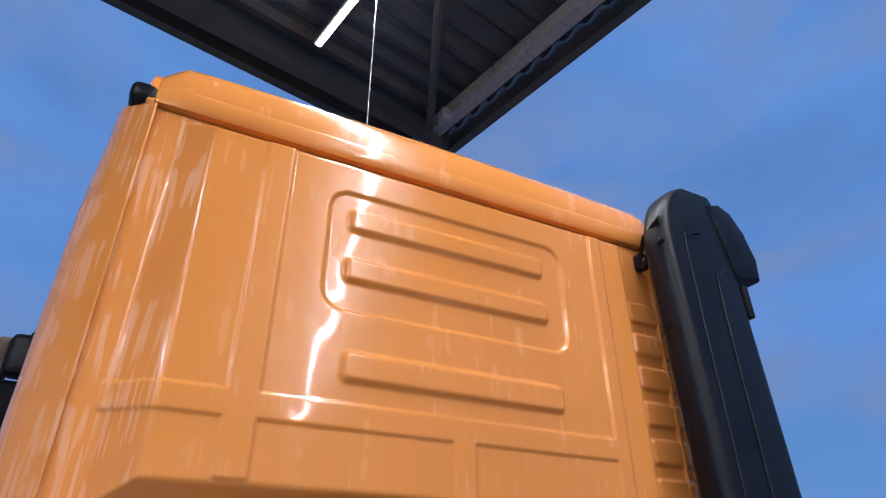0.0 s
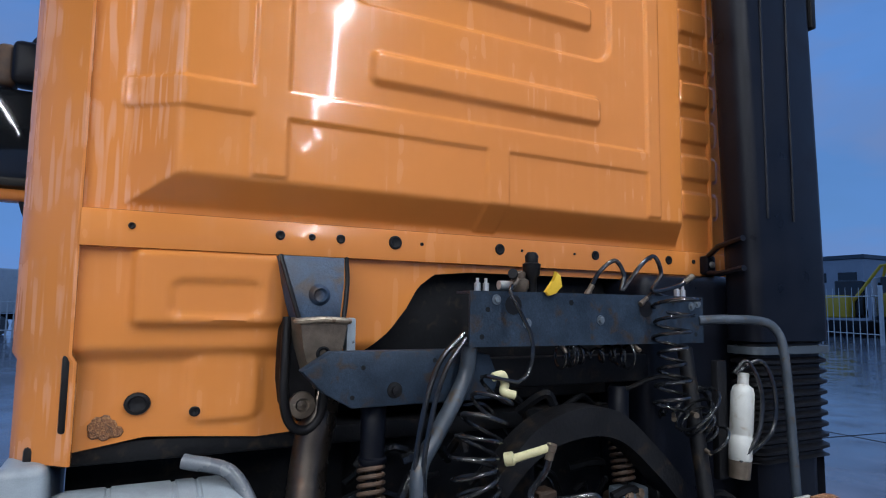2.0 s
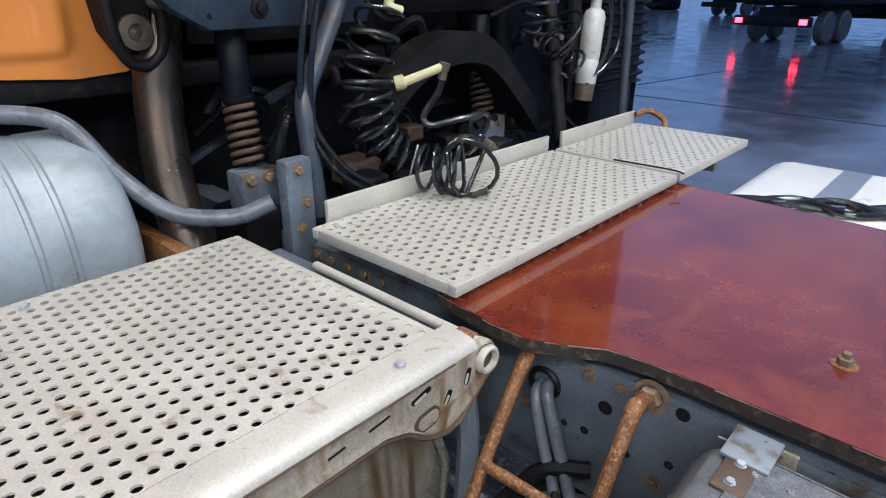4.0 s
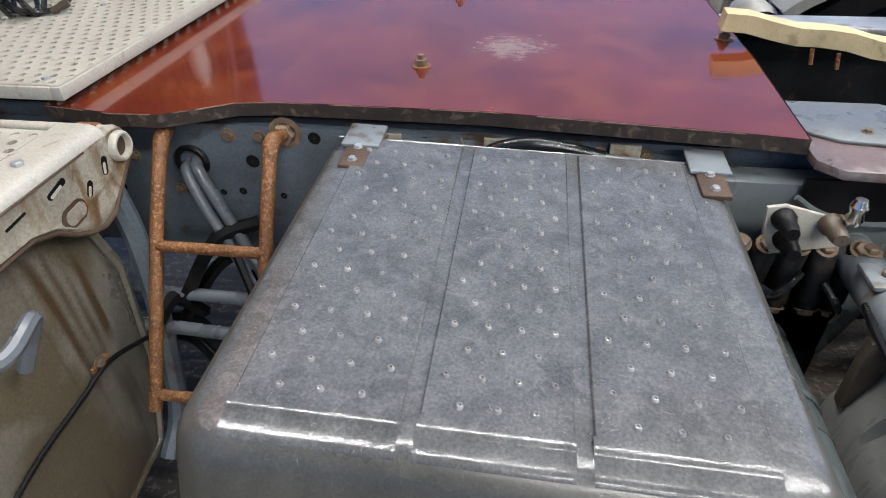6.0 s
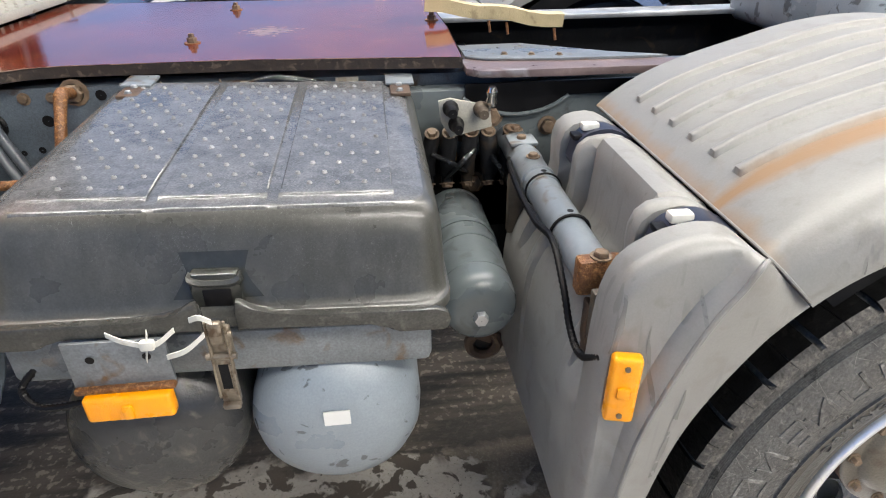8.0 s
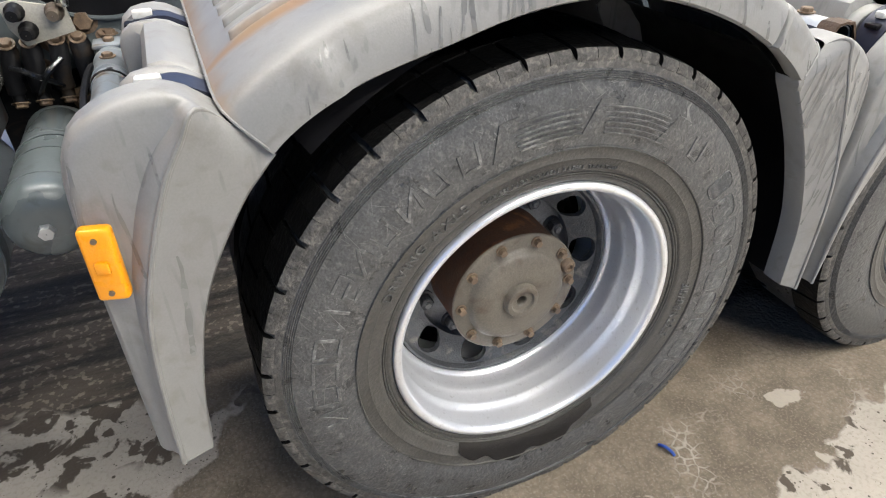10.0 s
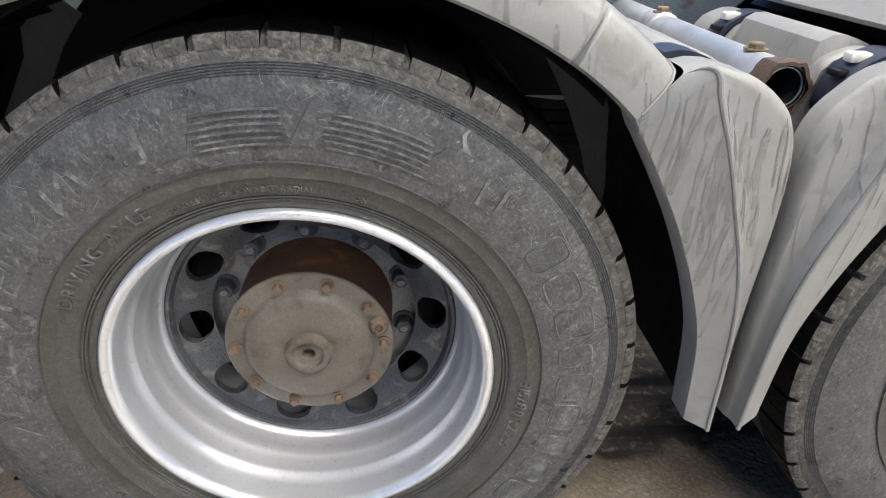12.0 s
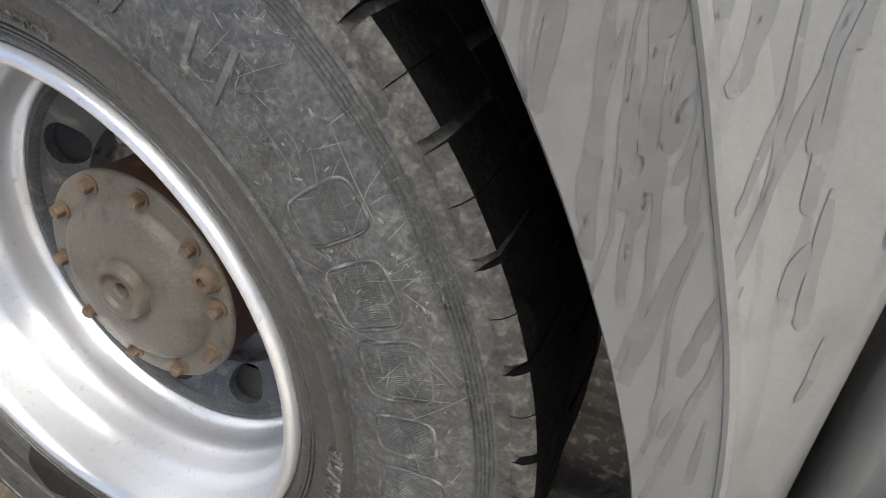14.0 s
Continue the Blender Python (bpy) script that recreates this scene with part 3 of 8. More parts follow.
def prism(bm, poly, axis, a, b, r=0.0):
    """A flat outline drawn out along an axis."""
    def at(p, t):
        return {"x": (t, p[0], p[1]), "y": (p[0], t, p[1]), "z": (p[0], p[1], t)}[axis]
    lo = [bm.verts.new(at(p, a)) for p in poly]
    hi = [bm.verts.new(at(p, b)) for p in poly]
    fs = [bm.faces.new(lo), bm.faces.new(list(reversed(hi)))]
    n = len(poly)
    for i in range(n):
        fs.append(bm.faces.new((lo[i], hi[i], hi[(i + 1) % n], lo[(i + 1) % n])))
    if r:
        es = list({e for f in fs[:2] for e in f.edges})
        bmesh.ops.bevel(bm, geom=es, offset=r, segments=2, affect="EDGES", profile=0.5)
    return bm


def hex_bolt(name, r=0.012, h=0.009, washer=1.45):
    """A hexagon head on its washer; it stands along +z."""
    bm = bmesh.new()
    lathe(bm, [(0, 0.0001), (0, r * washer), (h * 0.25, r * washer), (h * 0.25, r)], (0, 0, 0), "z", 12)
    rows = []
    for z, s in ((h * 0.25, 1), (h * 0.95, 1), (h * 1.15, 0.86), (h * 1.15, 0.001)):
        rows.append([Vector((math.cos(k * math.pi / 3) * r * s, math.sin(k * math.pi / 3) * r * s, z)) for k in range(6)])
    grid(bm, rows, True)
    me = bpy.data.meshes.new(name)
    bmesh.ops.recalc_face_normals(bm, faces=bm.faces)
    bm.to_mesh(me)
    bm.free()
    return me


def facing(p, n, s=1.0):
    """The pose of a thing that stands along +z, at p, along n."""
    return Matrix.Translation(p) @ Vector(n).to_track_quat("Z", "Y").to_matrix().to_4x4() @ Matrix.Scale(s, 4)


def smooth01(t):
    t = max(0.0, min(1.0, t))
    return t * t * (3 - 2 * t)


def in_rect(y, z, y0, y1, z0, z1, r, w):
    """1 inside a rounded rectangle, 0 outside, over an edge w wide."""
    dy, dz = abs(y - (y0 + y1) / 2) - (y1 - y0) / 2 + r, abs(z - (z0 + z1) / 2) - (z1 - z0) / 2 + r
    d = math.hypot(max(dy, 0), max(dz, 0)) + min(max(dy, dz), 0) - r
    return smooth01(0.5 - d / w)


def perforated(bm, x0, x1, y0, y1, z, nx, ny, thick=0.003, rx=0.27, ry=0.27, lip=-0.0006, stagger=0.17):
    """A sheet with staggered round holes, a ring of faces to each hole, and the holes' walls."""
    px, py = (x1 - x0) / nx, (y1 - y0) / ny
    hx = [(1, 0), (1, 1), (0, 1), (-1, 1), (-1, 0), (-1, -1), (0, -1), (1, -1)]
    vmap = {}

    def vert(x, y):
        k = (round(x, 5), round(y, 5))
        if k not in vmap:
            vmap[k] = bm.verts.new((x, y, z))
        return vmap[k]

    for i in range(nx):
        for j in range(ny):
            cx, cy = x0 + (i + 0.5) * px, y0 + (j + 0.5) * py
            ox = px * (stagger if j % 2 else -stagger)
            outer = [vert(cx + h[0] * px / 2, cy + h[1] * py / 2) for h in hx]
            ring, low = [], []
            for k in range(8):
                a = k * math.pi / 4
                q = (cx + ox + math.cos(a) * px * rx, cy + math.sin(a) * py * ry)
                ring.append(bm.verts.new((*q, z + lip)))
                low.append(bm.verts.new((*q, z - thick)))
            for k in range(8):
                m = (k + 1) % 8
                bm.faces.new((outer[k], outer[m], ring[m], ring[k]))
                bm.faces.new((ring[k], ring[m], low[m], low[k]))
    return bm


BOLT = hex_bolt("bolt")
BOLT.materials.append(M_RUSTBOLT)
BOLT_GREY = hex_bolt("bolt_grey")
BOLT_GREY.materials.append(M_FRAME)
BOLT_BRIGHT = hex_bolt("bolt_bright", washer=1.2)
BOLT_BRIGHT.materials.append(M_GALV)
NUT = hex_bolt("wheel_nut", 0.016, 0.022, 1.35)
NUT.materials.append(M_DISC)

# ---- the yard ----
def build_ground():
    bm = bmesh.new()
    xs = [-300, -60, -20, -6, -3, 0, 2, 4, 6, 10, 20, 60, 300]
    rows = [[(x, y, 0) for x in xs] for y in (-300, -60, -20, -6, -2, 0, 2, 6, 20, 60, 300)]
    grid(bm, rows)
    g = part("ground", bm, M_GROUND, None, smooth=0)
    tagged(g, "stained concrete yard, painted darker under the truck, wet and dark beyond the canopy", "ground", kind="structure")
    for a, b in (((-40, 10.6, 0.003), (40, 9.1, 0.003)), ((-9, -30, 0.003), (3, 60, 0.003))):
        a, b = Vector(a), Vector(b)
        w = (b - a).cross(Vector((0, 0, 1))).normalized() * 0.02
        j = bmesh.new()
        grid(j, [[a - w, a + w], [b - w, b + w]])
        part("expansion_joint", j, M_DARK, g, smooth=0)
    return g


ground = build_ground()


def build_canopy():
    root = empty("canopy", "dark corrugated steel canopy roof on a steel frame", "canopy", kind="structure")
    bm = bmesh.new()
    n, L, W = 100, 26.0, 22.0
    rows = []
    for k in range(n * 4 + 1):
        u = L * k / (n * 4)
        z = CAN_Z + (0.0, 0.06, 0.06, 0.0)[k % 4]
        rows.append([under_canopy(u, 0.0, z), under_canopy(u, W, z)])
    grid(bm, rows)
    part("roof_sheet", bm, M_CANOPY, root, smooth=20)
    bm = bmesh.new()
    for u0, u1, v0, v1, z0, z1 in ((-0.06, L, -0.12, -0.02, 6.32, 6.86), (-0.06, 0.04, -0.02, W, 6.32, 6.86)):
        pts = [under_canopy(u, v, 0) for u, v in ((u0, v0), (u1, v0), (u1, v1), (u0, v1))]
        rows = [[Vector((p.x, p.y, z)) for p in pts] for z in (z0, z1)]
        grid(bm, rows, True, True)
    part("fascia", bm, M_CANBEAM, root)
    for v in (0.22, 7.0, 14.0):
        bm = bmesh.new()
        pts = [under_canopy(u, w, 0) for u, w in ((0.1, v), (L, v), (L, v + 0.14), (0.1, v + 0.14))]
        grid(bm, [[Vector((p.x, p.y, z)) for p in pts] for z in (6.28, 6.44)], True, True)
        part("beam", bm, M_GALV, root)
    for u in (0.3, 6.0, 12.0):
        bm = bmesh.new()
        pts = [under_canopy(a, w, 0) for a, w in ((u, 0.1), (u + 0.12, 0.1), (u + 0.12, W), (u, W))]
        grid(bm, [[Vector((p.x, p.y, z)) for p in pts] for z in (6.2, 6.42)], True, True)
        part("beam", bm, M_CANBEAM, root)
    part("brace", tube(bmesh.new(), [under_canopy(0.25, 0.25, 6.3), under_canopy(4.2, 3.0, 6.3)], 0.045, 8), M_CANBEAM, root)
    part("junction_box", box((-0.06, -0.06, -0.07), (0.06, 0.06, 0.07), 0.015, 2, Matrix.Translation(under_canopy(0.75, 0.42, 6.22))), M_GALV, root)
    # tubes of the two added rows are drawn like the first row's
    for u, v in LED_AT:
        lamp = empty("tube_lamp", "slim white LED tube lamp under the canopy", "lamp", "LED tube lamps")
        rot = Matrix.Translation(under_canopy(u, v, 6.2)) @ Matrix.Rotation(math.atan2(CAN_U.y, CAN_U.x), 4, "Z")
        part("housing", box((-0.78, -0.035, 0.0), (0.78, 0.035, 0.05), 0.012, 2, rot), M_WHITEPL, lamp)
        part("diffuser", box((-0.75, -0.024, -0.032), (0.75, 0.024, -0.001), 0.012, 2, rot), M_LED, lamp)
    wire = part("wire", rod((-1.02, 1.285, 6.52), (-1.02, 1.285, 3.88), 0.005, 6), M_GALV)
    tagged(wire, "thin steel wire hanging from the canopy", "wire")


build_canopy()

# ---- the truck ----
truck = empty("truck", "orange three-axle tractor truck without trailer, wet and used", "truck")

# cab rear wall
def crisp01(t):
    """A straight ramp with tight roundings at both ends."""
    t = max(-0.1, min(1.1, t))
    if t < 0.1:
        return (t + 0.1) ** 2 / 0.4
    if t > 0.9:
        return 1 - (1.1 - t) ** 2 / 0.4
    return t


def wall_height(y, z):
    ramp = min((y - 0.215) / 0.125, (2.30 - y) / 0.06, (z - 2.105) / 0.085, (3.465 - z) / 0.05)
    x = 0.035 + 0.095 * crisp01(ramp)
    x -= 0.013 * in_rect(y, z, 0.79, 1.865, 2.79, 3.29, 0.08, 0.018)
    for z0, z1, y0, y1 in ((3.125, 3.215, 0.875, 1.76), (2.91, 3.00, 0.87, 1.77), (2.535, 2.635, 0.885, 1.80)):
        x += 0.020 * in_rect(y, z, y0, y1, z0, z1, 0.022, 0.026)
    band = max(in_rect(y, z, 0.53, 0.63, 2.2, 3.44, 0.01, 0.010), in_rect(y, z, 0.20, 2.06, 2.375, 2.46, 0.008, 0.010))
    band = max(band, in_rect(y, z, 1.305, 1.395, 2.10, 2.40, 0.008, 0.010), in_rect(y, z, 2.045, 2.115, 2.2, 3.44, 0.008, 0.010))
    x += 0.009 * band
    for k in range(6):
        z0 = 2.24 + 0.165 * k
        x += 0.014 * in_rect(y, z, 2.335, 2.555, z0, z0 + 0.105, 0.02, 0.02)
    # the sheet is not quite even
    x += 0.00028 * math.sin(26 * z + 3 * math.sin(9 * y)) * math.sin(21 * y + 2 * math.sin(11 * z))
    return x


def build_cab():
    cab = new("cab")
    cab.parent = truck
    cab["label"] = "orange painted cab with a ribbed rear wall"
    bm = bmesh.new()
    ny, nz = 420, 260
    rows = []
    for j in range(nz + 1):
        z = 2.085 + (3.49 - 2.085) * j / nz
        rows.append([(wall_height(0.118 + 2.50 * i / ny, z), 0.118 + 2.50 * i / ny, z) for i in range(ny + 1)])
    grid(bm, rows)
    wall = part("rear_wall", bm, M_ORANGE, cab, smooth=60)
    wall.data.materials.append(M_ORANGEWET)
    for f in wall.data.polygons:
        if f.center.y < 0.337:
            f.material_index = 1
    # flange with its holes
    bm = bmesh.new()
    rows = []
    for z, x in ((2.088, 0.035), (2.084, 0.052), (2.075, 0.056), (2.0, 0.056), (1.985, 0.054), (1.982, 0.02)):
        rows.append([(x, 0.118 + 2.50 * i / 60, z) for i in range(61)])
    grid(bm, rows)
    flange = part("lower_flange", bm, M_ORANGE, cab)
    # black discs stand in for the shade inside the holes
    plug = bmesh.new()
    lathe(plug, [(0.0, 0.001), (0.002, 0.6), (0.004, 0.75), (0.003, 1.0), (0.0, 1.05)], (0, 0, 0), "z", 16)
    pm = bpy.data.meshes.new("grommet")
    plug.to_mesh(pm)
    plug.free()
    pm.materials.append(M_RUBBER)
    for y, r in ((0.238, 0.009), (0.634, 0.014), (0.73, 0.010), (0.821, 0.014), (1.005, 0.022), (1.10, 0.006), (1.406, 0.019), (1.50, 0.005),
                 (1.842, 0.018), (1.74, 0.005), (2.13, 0.007), (2.234, 0.018), (2.38, 0.009)):
        shared("grommet", pm, facing((0.057, y, 2.043), (1, 0, 0)) @ Matrix.Diagonal((r, r, 1, 1)), flange)
    # lower corner panel
    edge = [(0.118, 1.44), (0.30, 1.47), (0.42, 1.462), (0.60, 1.447), (0.72, 1.455), (0.78, 1.49), (0.81, 1.56), (0.86, 1.64), (0.93, 1.70), (1.0, 1.755),
            (1.06, 1.83), (1.10, 1.90), (1.16, 1.945), (1.3, 1.957), (2.48, 1.957)]

    def bottom(y):
        for (a, za), (b, zb) in zip(edge, edge[1:]):
            if y <= b:
                return za + (zb - za) * smooth01((y - a) / (b - a)) if b - a > 0.2 else za + (zb - za) * (y - a) / (b - a)
        return 1.957

    def low_height(y, z):
        x = 0.03
        x += 0.030 * in_rect(y, z, 0.25, 0.66, 1.775, 1.985, 0.02, 0.03)
        x -= 0.012 * in_rect(y, z, 0.345, 0.585, 1.80, 1.90, 0.03, 0.02)
        x -= 0.035 * smooth01((1.72 - z) / 0.05)
        x += 0.012 * in_rect(y, z, 0.40, 0.60, 1.50, 1.685, 0.04, 0.025)
        return x
    bm = bmesh.new()
    rows = []
    for j in range(61):
        row = []
        for i in range(151):
            y = 0.118 + 2.36 * (i / 150) ** 1.35
            z = bottom(y) + (1.984 - bottom(y)) * j / 60
            row.append((low_height(y, z), y, z))
        rows.append(row)
    grid(bm, rows)
    low = part("corner_panel", bm, M_ORANGE, cab, smooth=60)
    bm = bmesh.new()
    grid(bm, [[(low_height(0.118 + 2.36 * (i / 150) ** 1.35, bottom(0.118 + 2.36 * (i / 150) ** 1.35)) - d, 0.118 + 2.36 * (i / 150) ** 1.35, bottom(0.118 + 2.36 * (i / 150) ** 1.35)) for i in range(151)] for d in (0, 0.03)])
    part("panel_return", bm, M_ORANGE, cab)
    shared("grommet", pm, facing((0.003, 0.277, 1.561), (1, 0, 0)) @ Matrix.Diagonal((0.032, 0.029, 2, 1)), low)
    shared("grommet", pm, facing((0.008, 0.424, 1.532), (1, 0, 0)) @ Matrix.Diagonal((0.015, 0.014, 1, 1)), low)
    for k in range(26):
        bm = bmesh.new()
        a = random.uniform(0, 6.28)
        d = random.uniform(0, 0.03)
        c = (-0.001 + 0.001 * random.random(), 0.20 + d * math.cos(a) * 1.3, 1.50 + d * math.sin(a) * 0.7)
        lathe(bm, [(0, 0.001), (0.002, random.uniform(0.006, 0.014)), (-0.002, 0.016)], c, "x", 7)
        part("rust_flake", bm, M_RUST, low)
    part("rubber_seal", box((0.005, 0.098, 1.50), (0.05, 0.117, 1.70), 0.008), M_RUBBER, low)
    # left corner post and side, right corner post
    for s in (0, 1):
        prof = [(-2.1, -0.02), (-0.16, -0.02), (-0.10, -0.012), (-0.05, 0.01), (-0.005, 0.045), (0.03, 0.085), (0.048, 0.104), (0.055, 0.112), (0.052, 0.119), (0.02, 0.120)]
        if s:
            prof = [(x, 2.62 - y) for x, y in prof]
        bm = bmesh.new()
        rows = []
        for z in (1.42, 1.60, 1.68, 1.70, 2.1, 2.6, 3.0, 3.1, 3.2, 3.3, 3.4, 3.45, 3.525):
            k = -0.012 if z <= 1.68 else 0.0
            # the side swells outwards below the roof
            swell = 0.018 * smooth01((3.5 - z) / 0.5)
            rows.append([(x, y - (k + swell * smooth01((0.02 - x) / 0.12)) * (1 if not s else -1), z) for x, y in prof])
        grid(bm, rows)
        part("corner_post", bm, M_ORANGEWET, cab)
        bm = bmesh.new()
        bx(bm, (-0.13, 0.014 if not s else 2.50, 3.512), (0.046, 0.120 if not s else 2.606, 3.600), 0.030, 4)
        part("corner_lamp", bm, M_BLACK, cab, "glossy black corner cap")
    # gutter, roof edge and roof
    prof = [(0.035, 3.485), (0.028, 3.492), (0.028, 3.502), (0.060, 3.506), (0.069, 3.518), (0.070, 3.582), (0.067, 3.590), (0.059, 3.597), (0.057, 3.606), (0.043, 3.68), (0.0, 3.745), (-0.08, 3.79), (-0.3, 3.83), (-1.0, 3.85), (-1.9, 3.72), (-2.1, 3.4), (-2.12, 1.4)]
    bm = bmesh.new()
    rows = []
    for i in range(61):
        t = i / 60
        y = 0.105 + 2.515 * t
        e = min(t, 1 - t) * 2.515
        k = 0.045 * (1 - smooth01(e / 0.10 + 0.10))
        crown = 0.035 * math.sin(math.pi * t) ** 0.4
        rows.append([(x - (k * 0.6 if z > 3.51 else 0), y, z - (k if z > 3.6 else 0) + (crown if z > 3.6 else 0)) for x, z in prof])
    grid(bm, rows)
    part("roof", bm, M_ORANGE, cab)
    for s in (0, 1):
        bm = bmesh.new()
        y = 0.105 if not s else 2.62
        prism(bm, [(x - 0.027, z - (0.044 if z > 3.6 else 0)) for x, z in prof], "y", y - 0.03, y + 0.002, 0.008)
        part("roof_end", bm, M_ORANGE, cab, smooth=30)
    # plate added so the cut-out shows shade-black, not the cab's orange inside
    part("under_plate", box((-0.09, 0.90, 1.50), (-0.05, 2.50, 1.975), 0.006), M_DARK, cab, "dark plate added to blacken the cut-out")
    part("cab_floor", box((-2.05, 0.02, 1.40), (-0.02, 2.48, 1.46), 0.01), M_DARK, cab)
    # mirror on its arm
    mirror = new("mirror")
    mirror.parent = truck
    mirror["label"] = "black mirror housing on a bent arm"
    part("housing", box((-2.16, -0.50, 2.43), (-1.98, -0.22, 2.98), 0.06, 4), M_GLASS, mirror, "glossy black mirror housing")
    part("upper_housing", box((-2.12, -0.40, 3.0), (-1.95, -0.22, 3.24), 0.04, 3), M_BLACK, mirror)
    part("orange_cover", box((-2.14, -0.47, 2.99), (-1.99, -0.38, 3.22), 0.03, 3), M_DARKRUST, mirror, "brown-black mirror cover")
    part("lower_cover", box((-2.15, -0.52, 2.37), (-1.99, -0.22, 2.43), 0.025, 3), M_ORANGE, mirror)
    part("arm", tube(bmesh.new(), curve_pts([(-1.9, -0.02, 3.36), (-2.0, -0.16, 3.36), (-2.05, -0.28, 3.30), (-2.05, -0.33, 3.22)]), 0.018, 8), M_BLACK, mirror)
    part("arm", tube(bmesh.new(), curve_pts([(-1.9, -0.02, 2.05), (-2.0, -0.15, 2.12), (-2.05, -0.28, 2.28), (-2.05, -0.32, 2.40)]), 0.018, 8), M_BLACK, mirror)


build_cab()


def build_snorkel():
    sn = new("air_intake")
    sn.parent = truck
    sn["label"] = "tall black plastic air intake duct behind the cab"
    X0, X1, Y0, Y1 = 0.19, 0.35, 2.325, 2.80

    def ring(z, d=0.0, dx=0.0, r=0.055):
        pts = []
        lean = 0.05 * max(0.0, min(1.0, (3.4 - z) / 1.4))
        lo, hi = (X0 + d + dx, Y0 + d + lean), (X1 - d + dx, Y1 - d + lean)
        for cx, cy, a0 in ((hi[0] - r, hi[1] - r, 0), (lo[0] + r, hi[1] - r, 90), (lo[0] + r, lo[1] + r, 180), (hi[0] - r, lo[1] + r, 270)):
            for k in range(5):
                a = radians(a0 + 22.5 * k)
                pts.append((cx + r * math.cos(a), cy + r * math.sin(a), z))
        return pts
    bm = bmesh.new()
    # duct with a rounded head, seen from behind
    rows = []
    for z in (1.72, 1.9, 2.4, 2.9, 3.36):
        w = 0.0
        rows.append(ring(z, w))
    for k in range(1, 8):
        a = k / 8 * math.pi / 2
        z = 3.36 + 0.36 * math.sin(a)
        d = 0.19 * (1 - math.cos(a))
        row = ring(z, 0.0)
        c = 2.66
        rows.append([(x, c + (y - c) * (1 - d / 0.21 * 0.70), zz) for x, y, zz in row])
    grid(bm, rows, True, True)
    body = part("duct", bm, M_BLACK, sn, smooth=50)
    # raised panel lines on the rear face
    for y0, y1, z1 in ((2.46, 2.57, 3.46), (2.62, 2.70, 3.28)):
        part("panel_line", tube(bmesh.new(), curve_pts([(X1 + 0.001, y0, 2.2), (X1 + 0.001, y0, z1 - 0.15), (X1 + 0.001, y0 + 0.03, z1 - 0.04), (X1 + 0.001, y1, z1)]), 0.006, 6), M_BLACK, body)
    bm = bmesh.new()
    prism(bm, [(2.68, 3.66), (2.77, 3.69), (2.85, 3.655), (2.92, 3.55), (2.945, 3.40), (2.945, 3.28), (2.77, 3.25), (2.74, 3.4)], "x", 0.17, 0.36, 0.02)
    part("hood", bm, M_BLACK, sn, "intake hood on the duct's outer side")
    part("fastener", box((0.29, 2.80, 3.06), (0.35, 2.835, 3.23), 0.008), M_RUBBER, sn)
    # bellows and lower pipe
    bm = bmesh.new()
    rows = []
    for k in range(44):
        z = 1.72 - 0.46 * k / 43
        rows.append(ring(z, 0.004 + (0.018 if k % 4 in (1, 2) else 0.0), 0, 0.06))
    grid(bm, rows, True, True)
    part("bellows", bm, M_RUBBER, sn, "ribbed rubber bellows")
    bm = bmesh.new()
    grid(bm, [ring(1.70, -0.004, 0, 0.06), ring(1.67, -0.004, 0, 0.06)], True, True)
    part("clamp", bm, M_CANBEAM, sn)
    bm = bmesh.new()
    grid(bm, [ring(z, d, 0, 0.09) for z, d in ((1.27, 0.03), (1.1, 0.03), (0.8, 0.08))], True, True)
    part("lower_pipe", bm, M_BLACK, sn)
    # block added to darken the gap where bright ground showed
    part("filter_housing", box((-0.12, 1.98, 0.95), (0.17, 2.66, 1.975), 0.05, 4), M_BLACK, sn, "black block added to close the gap beside the frame")
    # brackets to the cab wall
    for z, s in ((3.40, 1.0), (2.03, 0.9)):
        bm = bmesh.new()
        bx(bm, (0.04, 2.42, z - 0.045 * s), (0.10, 2.47, z + 0.045 * s), 0.012)
        tube(bm, [(0.08, 2.44, z + 0.035), (0.2, 2.36, z + 0.065), (0.34, 2.325, z + 0.085)], 0.012, 8)
        tube(bm, [(0.08, 2.44, z - 0.035), (0.2, 2.36, z - 0.045), (0.34, 2.325, z - 0.03)], 0.012, 8)
        br = part("bracket", bm, M_BLACK, sn)
        shared("bolt", BOLT_BRIGHT, facing((0.10, 2.44, z), (1, 0, 0)), br)


build_snorkel()


